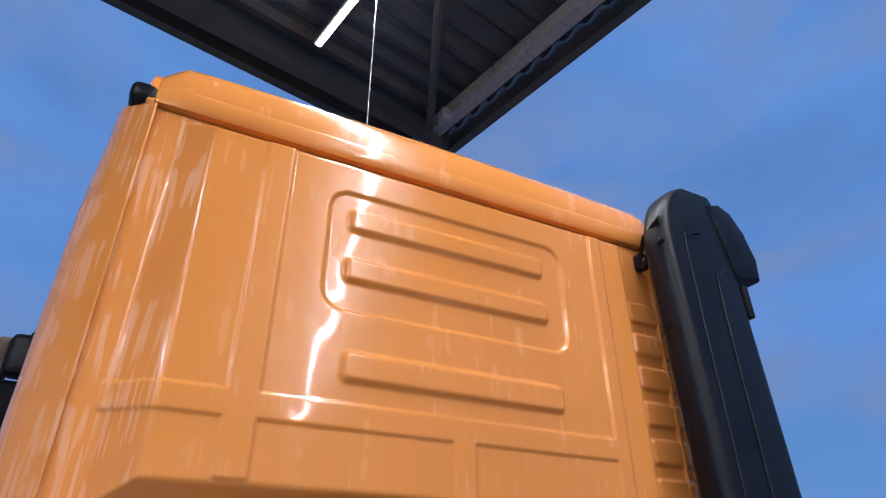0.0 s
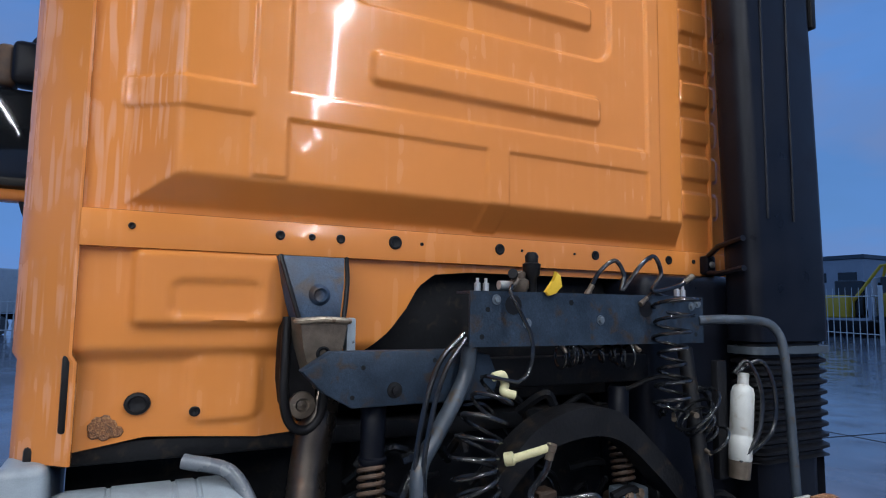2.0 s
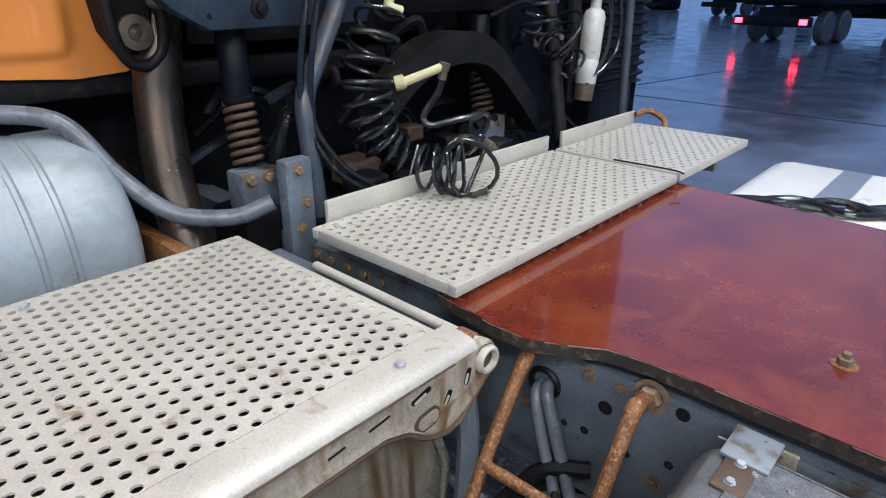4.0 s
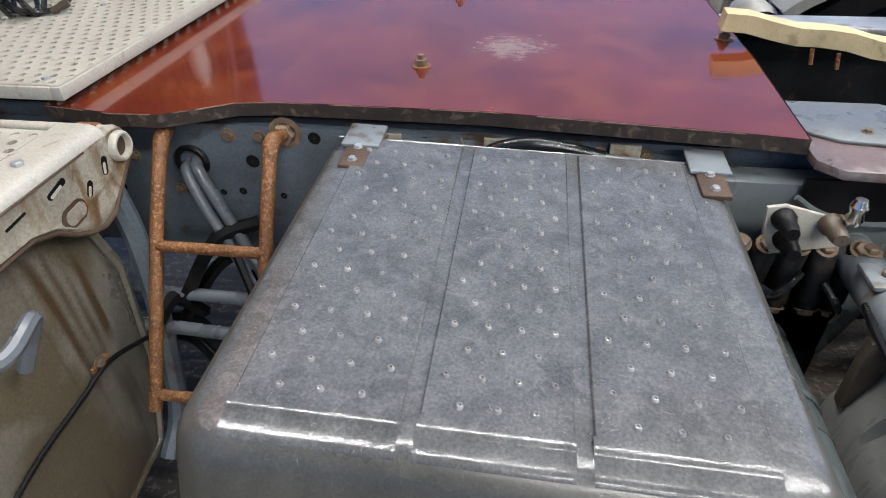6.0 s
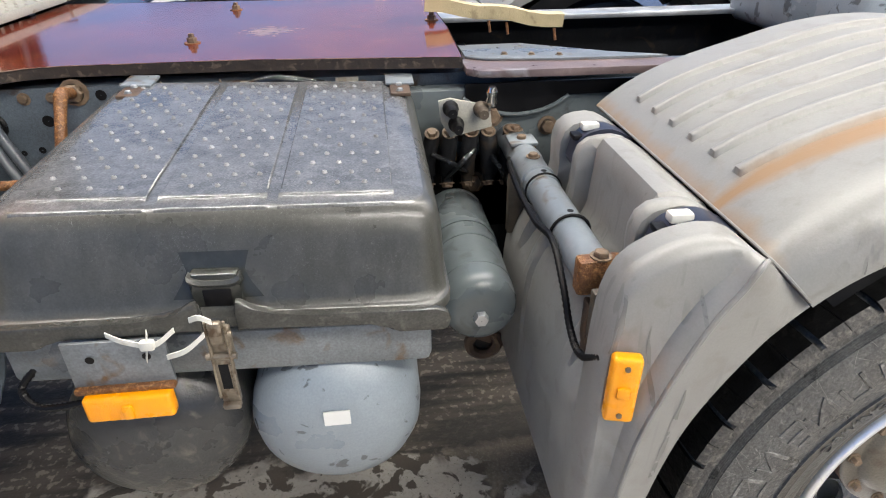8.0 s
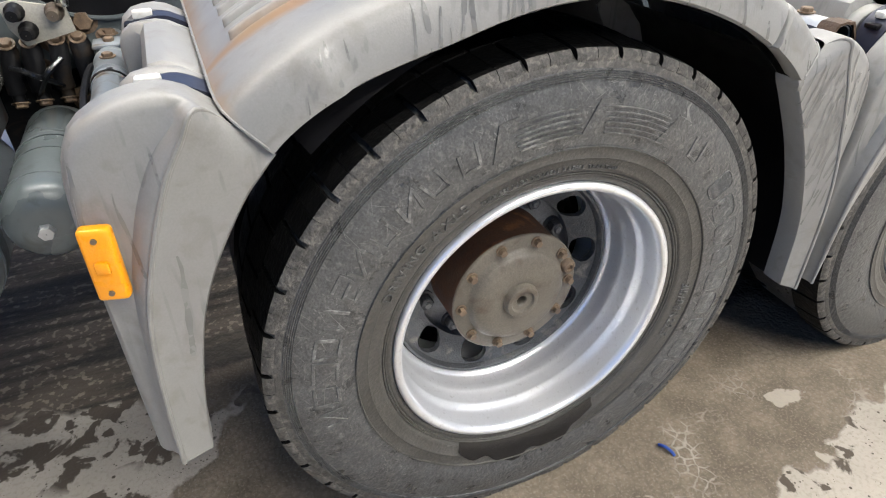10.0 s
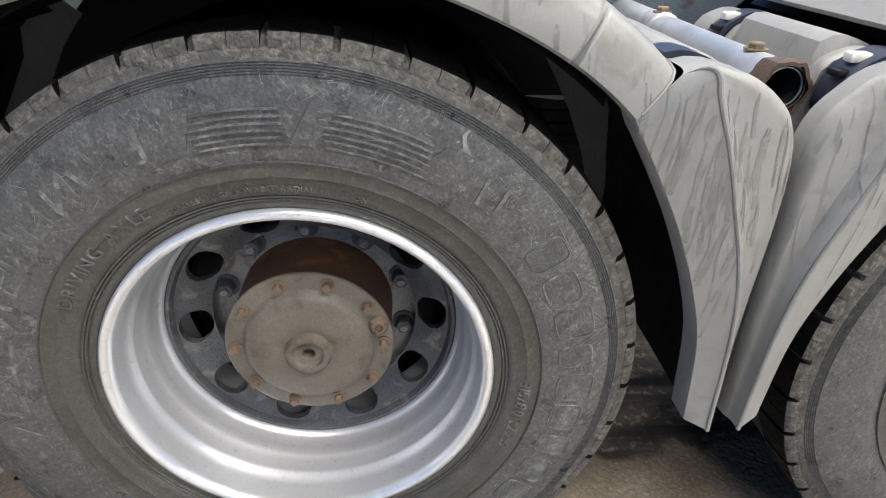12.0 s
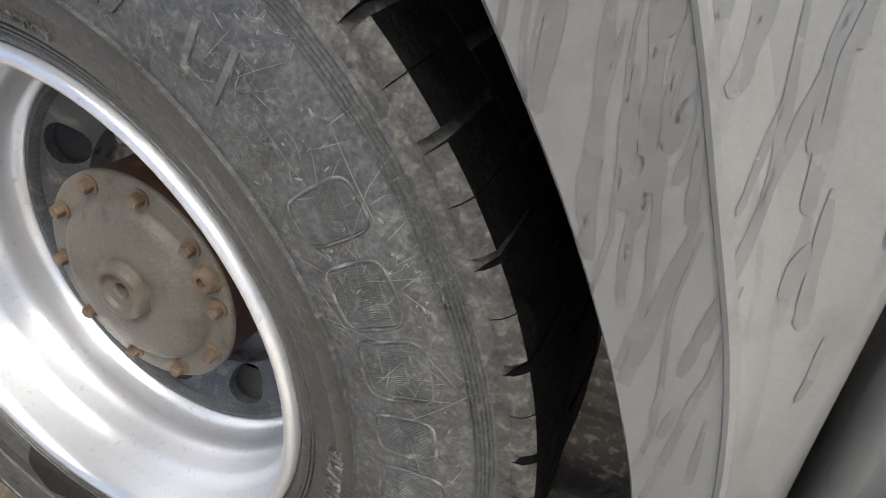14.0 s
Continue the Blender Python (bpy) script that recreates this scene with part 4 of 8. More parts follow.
def build_frame():
    fr = new("chassis_frame")
    fr.parent = truck
    fr["label"] = "grey painted steel ladder frame with rusty bolts"
    for y0, s in ((0.90, 1), (1.60, -1)):
        bm = bmesh.new()
        # channel open to the middle
        prism(bm, [(y0, 0.80), (y0 + s * 0.075, 0.80), (y0 + s * 0.075, 0.808), (y0 + s * 0.008, 0.808), (y0 + s * 0.008, 1.062), (y0 + s * 0.075, 1.062), (y0 + s * 0.075, 1.07), (y0, 1.07)], "x", -1.8, 6.3)
        # the far rail's shaded side is painted near-black
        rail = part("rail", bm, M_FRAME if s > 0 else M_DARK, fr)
        if s > 0:
            for x, z, r, kind in ((1.073, 0.934, 1, 0), (1.125, 1.045, 0.7, 2), (1.198, 1.050, 1.1, 0), (1.255, 1.050, 1, 0), (1.233, 1.0, 1.0, 1), (1.357, 1.052, 0.9, 1), (1.508, 1.048, 1.1, 0), (1.553, 1.055, 0.8, 1), (1.606, 1.05, 1.1, 0),
                                  (1.68, 1.05, 0.9, 0), (1.846, 1.048, 1.1, 0), (1.792, 1.05, 0.8, 1), (1.92, 1.05, 1.0, 0), (1.09, 0.93, 0.5, 1), (1.20, 0.935, 0.6, 1), (1.16, 0.93, 0.5, 1), (1.28, 0.93, 0.5, 1), (1.33, 0.9, 1.2, 0), (1.35, 0.95, 0.6, 1),
                                  (1.0, 1.0, 1.0, 0), (0.95, 0.93, 0.8, 1), (2.15, 1.0, 1.6, 0), (2.25, 1.02, 1.2, 0), (2.4, 1.0, 1.2, 0), (2.05, 0.98, 0.9, 1)):
                if kind == 1:
                    h = bmesh.new()
                    lathe(h, [(-0.0015, 0.001), (-0.0015, 0.013 * r)], (x, y0, z), "y", 14)
                    part("hole", h, M_RUBBER, rail)
                else:
                    shared("bolt", BOLT if kind == 0 else BOLT_GREY, facing((x, y0, z), (0, -1, 0), 0.72 * r), rail)
        else:
            for x in (2.35, 2.55, 2.78, 2.9, 3.1, 3.3):
                h = bmesh.new()
                lathe(h, [(-0.0095, 0.001), (-0.0095, 0.012)], (x, y0, 0.99 if x > 2.6 else 1.03), "y", 12)
                part("hole", h, M_RUBBER, rail)
    for x in (0.1, 1.05, 2.15, 3.55):
        part("cross_member", box((x, 0.908, 0.86), (x + 0.1, 1.592, 1.0), 0.01), M_DARK, fr)
    # reinforcing plate and mounting brackets on the web
    part("web_plate", box((1.455, 0.893, 0.97), (1.70, 0.899, 1.064), 0.002), M_FRAME, fr, "thin grey reinforcing plate")
    b = bmesh.new()
    tube(b, curve_pts([(1.50, 0.86, 1.085), (1.495, 0.85, 1.068), (1.53, 0.845, 1.06), (1.60, 0.845, 1.06), (1.625, 0.85, 1.068), (1.62, 0.86, 1.085)]), 0.002, 8)
    part("wire_clip", b, M_STEELWORN, fr)
    # flange plates behind the board
    b = bmesh.new()
    prism(b, [(2.14, 0.815), (2.17, 0.785), (2.33, 0.780), (3.3, 0.765), (3.3, 0.815), (2.62, 0.835), (2.40, 0.87), (2.27, 0.92), (2.20, 0.97), (2.14, 0.97)], "z", 1.083, 1.099, 0.003)
    pl = part("flange_plate", b, M_PLATE, fr, "worn grey mounting plate")
    b = bmesh.new()
    prism(b, [(2.150, 1.02), (2.150, 0.900), (2.19, 0.872), (2.36, 0.850), (2.54, 0.842), (2.60, 0.846), (2.48, 0.895), (2.30, 1.02)], "z", 1.0995, 1.105, 0.002)
    part("cover_plate", b, M_TRAY, pl, "light grey plate laid over the flange")
    for x, y in ((2.24, 0.905), (2.30, 0.892), (2.36, 0.880)):
        shared("bolt", BOLT, facing((x, y, 1.105), (0, 0, 1), 0.5), pl)
    for k in range(5):
        shared("bolt", BOLT, facing((0.455 + 0.058 * k, 0.9, 1.05), (0, -1, 0), 0.9), fr)
    part("flange_plate", box((2.12, 1.50, 1.074), (3.6, 1.60, 1.09), 0.003), M_GALV, fr, "galvanised top flange")
    # fifth-wheel mounting beyond the board
    part("saddle", box((3.12, 0.95, 1.05), (3.6, 1.56, 1.22), 0.04, 3), M_TANKGREY, fr)
    for y in (1.0, 1.1, 1.2, 1.3, 1.4):
        shared("bolt", BOLT, facing((3.16, y, 1.22), (0, 0, 1), 2.2), fr)
    # suspension bracket, shock and rods by the box's rear side
    b = bmesh.new()
    prism(b, [(2.0, 1.05), (2.62, 1.05), (2.55, 0.96), (2.42, 0.9), (2.30, 0.82), (2.28, 0.70), (2.14, 0.70), (2.12, 0.86), (2.0, 0.92)], "y", 0.83, 0.888, 0.012)
    br = part("spring_bracket", b, M_VESSEL, fr)
    for x, z, r in ((2.14, 0.965, 2.0), (2.2, 0.99, 1.6), (2.28, 0.90, 1.7), (2.16, 0.83, 1.6), (2.40, 0.965, 1.4), (2.10, 0.90, 1.4), (2.33, 0.96, 1.3)):
        shared("bolt", BOLT, facing((x, 0.83, z), (0, -1, 0), r), br)
    # flat black panel painted for the shade under the flange plate
    b = bmesh.new()
    prism(b, [(2.14, 1.062), (2.14, 1.030), (2.165, 1.012), (2.20, 1.000), (2.25, 0.992), (2.30, 0.997), (2.34, 1.010), (2.37, 1.030), (2.60, 1.035), (2.60, 1.062)], "y", 0.822, 0.829)
    part("web_pocket", b, M_RUBBER, fr, "black panel standing for the shade over the spring bracket")
    part("gusset_rim", tube(bmesh.new(), curve_pts([(2.135, 0.822, 1.032), (2.165, 0.821, 1.012), (2.20, 0.820, 1.000), (2.25, 0.820, 0.992), (2.30, 0.820, 0.997), (2.34, 0.821, 1.010), (2.372, 0.822, 1.030)]), 0.005, 8), M_VESSEL, fr)
    for x0, x1, r in ((2.062, 2.05, 0.017), (2.10, 2.093, 0.019), (2.148, 2.138, 0.018), (2.186, 2.188, 0.020), (2.235, 2.225, 0.016)):
        dm = part("air_valve", tube(bmesh.new(), [(x0, 0.80, 0.965), (x0, 0.79, 0.955), (x1, 0.78, 0.90), (x1, 0.78, 0.875), (x1, 0.78, 0.872), (x1, 0.775, 0.855)], [r * 0.75, r, r, r, r * 0.7, r * 0.7], 14), M_DARK, fr)
        shared("bolt", BOLT, facing((x1, 0.775, 0.855), (0, -0.5, -1), 1.0), dm)
        shared("bolt", BOLT, facing((x0, 0.785, 0.968), (0, -0.6, 1), 0.95), dm)
    for k, (p0, p1) in enumerate((((2.06, 0.76, 0.93), (2.14, 0.77, 0.88)), ((2.15, 0.755, 0.94), (2.09, 0.77, 0.87)), ((2.19, 0.76, 0.92), (2.23, 0.77, 0.84)))):
        part("air_line", tube(bmesh.new(), curve_pts([p0, ((p0[0] + p1[0]) / 2, 0.735, (p0[2] + p1[2]) / 2 + 0.012), p1]), 0.006, 8), M_HOSE, fr)
    # dark backing added to hide bright ground beside the vessel
    part("splash_plate", box((1.99, 0.83, 0.52), (2.27, 0.838, 0.90), 0.004), M_DARK, fr, "black plate behind the air vessel")
    b = bmesh.new()
    tube(b, [(2.16 + 0.034 * math.cos(q), 0.64, 0.50 + 0.034 * math.sin(q)) for q in (2 * math.pi * k / 24 for k in range(25))], 0.013, 8, False)
    part("pipe_end", b, M_DARKRUST, fr, "rusty open pipe end under the frame")
    part("pipe_bore", lathe(bmesh.new(), [(0.645, 0.0001), (0.645, 0.030)], (2.16, 0, 0.50), "y", 20), M_RUBBER, fr)
    part("pipe", tube(bmesh.new(), [(2.16, 0.645, 0.50), (2.17, 0.9, 0.52)], 0.04, 14), M_DARKRUST, fr)
    # leaf springs and axles
    for wx in (2.9, 4.25):
        part("axle_tube", rod((wx, 0.3, 0.515), (wx, 2.2, 0.515), 0.075, 16), M_DARK, fr)
        b = bmesh.new()
        lathe(b, [(-0.28, 0.001), (-0.26, 0.12), (-0.1, 0.22), (0.1, 0.22), (0.26, 0.12), (0.28, 0.001)], (wx, 1.25, 0.53), "y", 20)
        part("differential", b, M_DARK, fr)
    for y in (0.83, 1.67):
        b = bmesh.new()
        for k in range(4):
            grid(b, [[(3.575 + t * (1.15 - 0.15 * k), y + w, 0.66 + 0.03 * k + 0.10 * t * t + h) for w, h in ((-0.04, 0), (0.04, 0), (0.04, 0.024), (-0.04, 0.024))] for t in (-1, -0.6, -0.2, 0.2, 0.6, 1)], True, True)
        part("leaf_spring", b, M_DARK, fr)
    # thick hose and pipes along the web
    part("cable_conduit", tube(bmesh.new(), curve_pts([(1.12, 0.905, 0.995), (1.135, 0.875, 0.99), (1.17, 0.86, 0.92), (1.215, 0.84, 0.84), (1.27, 0.80, 0.76)]), 0.0115, 16), M_HOSEGREY, fr, "grey cable conduits")
    part("cable_conduit", tube(bmesh.new(), curve_pts([(1.108, 0.905, 0.99), (1.115, 0.87, 0.985), (1.145, 0.85, 0.92), (1.19, 0.83, 0.84), (1.24, 0.79, 0.76)]), 0.0105, 16), M_HOSEGREY, fr)
    b = bmesh.new()
    tube(b, [(1.115 + 0.028 * math.cos(a), 0.895, 0.995 + 0.028 * math.sin(a)) for a in (2 * math.pi * k / 16 for k in range(17))], 0.006, 6, False)
    part("cable_bush", b, M_RUBBER, fr)
    part("web_hose", tube(bmesh.new(), curve_pts([(1.64, 0.885, 1.02), (1.67, 0.87, 1.06), (1.73, 0.865, 1.078), (1.80, 0.87, 1.068), (1.85, 0.875, 1.055)]), 0.0115, 12), M_HOSE, fr, "black hose arched against the frame")
    part("web_cable", tube(bmesh.new(), curve_pts([(1.845, 0.874, 1.056), (1.92, 0.872, 1.050), (1.98, 0.878, 1.040), (2.05, 0.88, 1.032)]), 0.0065, 12), M_TUBEGREY, fr, "pale grey cable along the frame")
    part("tape", rod((1.838, 0.874, 1.0585), (1.852, 0.874, 1.0555), 0.0095, 12), M_GREEN, fr, "turn of green tape")
    part("cable_tie", rod((1.935, 0.872, 1.0485), (1.941, 0.872, 1.0475), 0.0085, 10), M_RUBBER, fr)
    for x0, x1, z0 in ((1.655, 1.735, 1.030), (1.86, 1.91, 1.040), (1.475, 1.515, 1.035)):
        part("web_bracket", box((x0, 0.888, z0), (x1, 0.896, 1.072), 0.002), M_BRACKET, fr, "small tan bracket plate")
    for a, c in (((0.8, 0.80, 0.76), (1.45, 0.78, 0.76)), ((0.8, 0.75, 0.72), (1.45, 0.74, 0.70))):
        part("cross_pipe", rod(a, c, 0.013), M_HOSEGREY, fr)
    rnd = random.Random(5)
    for k in range(16):
        a = Vector((rnd.uniform(1.0, 1.4), rnd.uniform(0.7, 1.1), rnd.uniform(0.5, 0.75)))
        d = Vector((rnd.uniform(-0.2, 0.2), rnd.uniform(0, 0.3), rnd.uniform(-0.15, 0.15)))
        part("pipe", tube(bmesh.new(), curve_pts([a, a + d * 0.5 + Vector((0, 0, 0.05)), a + d]), rnd.uniform(0.008, 0.02), 6), M_DARK, fr)
    part("gearbox", box((-1.2, 1.0, 0.45), (0.5, 1.5, 0.95), 0.08, 3), M_DARK, fr)


build_frame()


def build_walkway():
    wk = new("catwalk")
    wk.parent = truck
    wk["label"] = "pale perforated metal catwalk behind the cab"
    for y0, y1, n in ((0.835, 1.795, 33), (1.815, 2.40, 20)):
        bm = bmesh.new()
        perforated(bm, 0.533, 0.952, y0 + 0.004, y1 - 0.004, 1.1555, 14, n + 1, 0.003, 0.21, 0.28, 0.0006, 0.22)
        for lo, hi in (((0.53, y0, 1.125), (0.55, y1, 1.154)), ((0.935, y0, 1.125), (0.955, y1, 1.154)), ((0.55, y0, 1.125), (0.935, y0 + 0.02, 1.154)), ((0.55, y1 - 0.02, 1.125), (0.935, y1, 1.154))):
            bx(bm, (lo[0], lo[1], 1.130), hi, 0.003)
        p = part("tread_plate", bm, M_ALU, wk)
        for x, y in ((0.57, y0 + 0.04), (0.75, y0 + 0.03), (0.91, y0 + 0.03), (0.73, (y0 + y1) / 2), (0.57, y1 - 0.05), (0.9, y1 - 0.05)):
            shared("bolt", BOLT_BRIGHT, facing((x, y, 1.155), (0, 0, 1), 0.55), p)
        bm = bmesh.new()
        bx(bm, (0.512, y0 + 0.05, 1.14), (0.526, y1 - 0.01, 1.203), 0.005)
        part("kick_rail", bm, M_ALU, wk)
    # dark plate added below the treads so their holes look shaded
    part("under_plate", box((0.56, 0.87, 1.112), (0.93, 2.38, 1.116), 0.001), M_DARK, wk)
    for y in (0.9, 1.6, 2.2):
        part("support", box((0.56, y, 1.07), (0.92, y + 0.04, 1.13), 0.005), M_FRAME, wk)
    # thin black bar added to stand for the dark joint between the plates
    part("rubber_strip", tube(bmesh.new(), curve_pts([(0.75, 1.80, 1.162), (0.93, 1.80, 1.165), (0.97, 1.80, 1.16)]), 0.003, 6), M_RUBBER, wk)
    part("grab_loop", tube(bmesh.new(), curve_pts([(0.53, 2.38, 1.19), (0.56, 2.44, 1.2), (0.62, 2.45, 1.17), (0.64, 2.42, 1.13)]), 0.012, 8), M_RUST, wk)


build_walkway()


def build_side_step():
    st = new("side_platform")
    st.parent = truck
    st["label"] = "pale perforated step platform over the exhaust silencer"
    bm = bmesh.new()
    perforated(bm, 0.395, 1.0, -0.035, 0.72, 1.1305, 20, 30, 0.003, 0.235, 0.31, 0.0008, 0.24)
    for lo, hi in (((0.385, -0.05, 1.10), (0.41, 0.735, 1.129)), ((0.41, 0.70, 1.10), (1.0, 0.735, 1.129)), ((0.41, -0.05, 1.10), (1.0, -0.02, 1.129))):
        bx(bm, lo, hi, 0.006)
    p = part("tread_plate", bm, M_ALU, st)
    # unseen dark sheet added to keep the platform's holes dark
    part("heat_shield", box((0.39, -0.03, 1.078), (1.04, 0.71, 1.084), 0.002), M_DARK, st)
    bm = bmesh.new()
    prof = [(1.0, 1.13), (1.035, 1.1315), (1.054, 1.1300), (1.0635, 1.1265), (1.0695, 1.1205), (1.0715, 1.113), (1.066, 1.110), (1.05, 1.116), (1.0, 1.118)]
    grid(bm, [[(x, y, z) for x, z in prof] for y in (-0.05, 0.2, 0.45, 0.7, 0.755)], True, True)
    part("rolled_edge", bm, M_ALU, st)
    for x, y in ((1.035, 0.62), (1.04, 0.2), (0.43, 0.66), (0.43, 0.3)):
        shared("bolt", BOLT_BRIGHT, facing((x, y, 1.13), (0, 0, 1), 0.7), p)
    # end bracket with its slots, facing the rear
    XB = 1.072
    over = [(-0.05, 1.113), (0.50, 1.114), (0.745, 1.119), (0.772, 1.1205), (0.788, 1.116), (0.799, 1.107), (0.807, 1.093), (0.810, 1.078)]
    below = [(-0.05, 1.045), (0.45, 1.052), (0.555, 1.052), (0.60, 1.036), (0.63, 1.011), (0.66, 0.995), (0.69, 0.988), (0.72, 0.994), (0.745, 1.014), (0.77, 1.036), (0.795, 1.056), (0.810, 1.078)]

    def height_at(line, y):
        for (ya, za), (yb, zb) in zip(line, line[1:]):
            if y <= yb:
                return za + (zb - za) * (y - ya) / (yb - ya)
        return line[-1][1]
    bm = bmesh.new()
    rows = []
    for k in range(121):
        y = -0.05 + 0.86 * (1 - (1 - k / 120) ** 1.5)
        lo, hi = height_at(below, y), height_at(over, y)
        row = [(XB - 0.022, y, lo + min(0.004, (hi - lo) / 2)), (XB - 0.006, y, lo + min(0.001, (hi - lo) / 2))]
        for j in range(13):
            t = j / 12
            z = lo + (hi - lo) * t
            e = min(z - lo, hi - z)
            # the edges roll over and the field between is pressed in
            x = XB - 0.006 * (1 - smooth01(e / 0.006)) - 0.0025 * smooth01((e - 0.008) / 0.006)
            row.append((x, y, z))
        row += [(XB - 0.006, y, hi), (XB - 0.022, y, hi - min(0.002, (hi - lo) / 2))]
        rows.append(row)
    grid(bm, rows)
    br = part("end_bracket", bm, M_BRACKET, st, "pressed end bracket with slots and a rolled bush", smooth=50)
    bm = bmesh.new()
    lathe(bm, [(XB - 0.01, 0.0165), (XB + 0.006, 0.0165), (XB + 0.009, 0.0185), (XB + 0.009, 0.022), (XB + 0.006, 0.0245), (XB - 0.006, 0.0255)], (0, 0.779, 1.083), "x", 24)
    part("bush", bm, M_ALU, br)
    part("bush_core", lathe(bmesh.new(), [(XB - 0.001, 0.0168), (XB - 0.001, 0.0001)], (0, 0.779, 1.083), "x", 20), M_DARKRUST, br)

    def stadium(y, z, w, h, tilt, x0, x1, grow=0.0):
        """A round-ended plate on the bracket's face."""
        pts = []
        for q in range(16):
            a2 = 2 * math.pi * q / 16
            p = Vector((max(0, w / 2 - h / 2) * (1 if math.cos(a2) >= 0 else -1) + (h / 2 + grow) * math.cos(a2), (h / 2 + grow) * math.sin(a2)))
            p.rotate(Matrix.Rotation(radians(tilt), 2))
            pts.append((y + p.x, z + p.y))
        return prism(bmesh.new(), pts, "x", x0, x1)
    for y, z, w, h, tilt in ((0.734, 1.071, 0.030, 0.013, 72), (0.687, 1.056, 0.026, 0.012, 60), (0.628, 1.090, 0.042, 0.011, 14)):
        part("slot", stadium(y, z, w, h, tilt, XB - 0.01, XB - 0.0015), M_RUBBER, br)
        part("slot_lip", stadium(y - 0.003, z - 0.003, w * 0.62, h * 0.45, tilt, XB - 0.01, XB - 0.0008), M_ALU, br)
    part("recess_frame", stadium(0.640, 1.040, 0.056, 0.036, 4, XB - 0.01, XB - 0.0008), M_DARKRUST, br)
    part("recess", stadium(0.642, 1.040, 0.044, 0.024, 4, XB - 0.01, XB + 0.0008), M_BRACKET, br)
    part("rusty_lip", tube(bmesh.new(), [(XB - 0.004, y, z - 0.002) for y, z in below[:-1]], 0.0045, 8), M_DARKRUST, br)
    part("seam", rod((XB - 0.0005, -0.05, 1.1085), (XB - 0.0005, 0.70, 1.1105), 0.0018, 6), M_DARKRUST, br)
    part("drain_slot", stadium(0.545, 1.089, 0.040, 0.004, 6, XB - 0.01, XB - 0.0015), M_RUBBER, br)
    part("drain_slot", stadium(0.470, 1.086, 0.030, 0.004, 6, XB - 0.01, XB - 0.0015), M_RUBBER, br)
    part("cross_tube", rod((0.62, 0.775, 1.112), (1.06, 0.772, 1.112), 0.0095), M_ALU, st, "thin pale tube beside the platform")
    part("tube_lug", box((1.01, 0.735, 1.10), (1.055, 0.785, 1.123), 0.008), M_RUST, st)
    part("angle_rail", box((0.45, 0.74, 1.08), (1.052, 0.80, 1.095), 0.003), M_FRAME, st)
    # silencer below
    si = new("silencer")
    si.parent = truck
    si["label"] = "weathered beige exhaust silencer box with rust and dirt"
    bm = bmesh.new()
    out = [(-0.10, 0.98), (-0.04, 1.04), (0.60, 1.04), (0.70, 0.98), (0.74, 0.86), (0.72, 0.62), (0.66, 0.47), (0.40, 0.42), (0.0, 0.40), (-0.08, 0.46), (-0.11, 0.7)]
    rows = []
    for x, s in ((0.30, 0.96), (0.32, 1.0), (0.98, 1.0), (1.0, 0.995), (1.02, 0.97), (1.03, 0.90), (1.04, 0.6), (1.045, 0.2)):
        rows.append([(x, 0.31 + (y - 0.31) * s, 0.72 + (z - 0.72) * s) for y, z in out])
    grid(bm, rows, True, True)
    part("shell", bm, M_SILENCER, si, smooth=50)
    bm = bmesh.new()
    tube(bm, [(1.012, 0.31 + (y - 0.31) * 1.005, 0.72 + (z - 0.72) * 1.005) for y, z in out + out[:1]], 0.011, 8, False)
    part("seam", bm, M_SILENCER, si)
    part("side_strut", tube(bmesh.new(), curve_pts([(1.04, 0.76, 1.03), (1.045, 0.77, 0.9), (1.05, 0.745, 0.7), (1.05, 0.70, 0.52), (1.04, 0.64, 0.44)]), 0.02, 8), M_FRAME, si)
    lug = part("cable_lug", box((1.046, 0.56, 0.776), (1.055, 0.60, 0.788), 0.002), M_RUST, si)
    shared("bolt", BOLT, facing((1.055, 0.575, 0.790), (1, 0, 0), 0.7), lug)
    part("conduit", ribbed([(1.07, 0.30, 0.755), (1.065, 0.408, 0.773), (1.062, 0.511, 0.776), (1.06, 0.589, 0.779), (1.055, 0.688, 0.735), (1.04, 0.78, 0.68)], 0.0045, 22), M_RUBBER, si, "ribbed black cable conduit")
    part("connector", box((1.05, 0.05, 0.62), (1.085, 0.13, 0.68), 0.01), M_WHITEPL, si, "white plug connector on the cable")
    part("sensor_clip", box((1.05, 0.33, 1.00), (1.10, 0.37, 1.03), 0.006), M_WHITEPL, si)
    part("sensor_hose", tube(bmesh.new(), curve_pts([(1.09, 0.35, 1.0), (1.12, 0.40, 0.99), (1.115, 0.46, 1.0), (1.09, 0.47, 0.96), (1.06, 0.46, 0.9)]), 0.011, 8), M_HOSEGREY, si)


build_side_step()


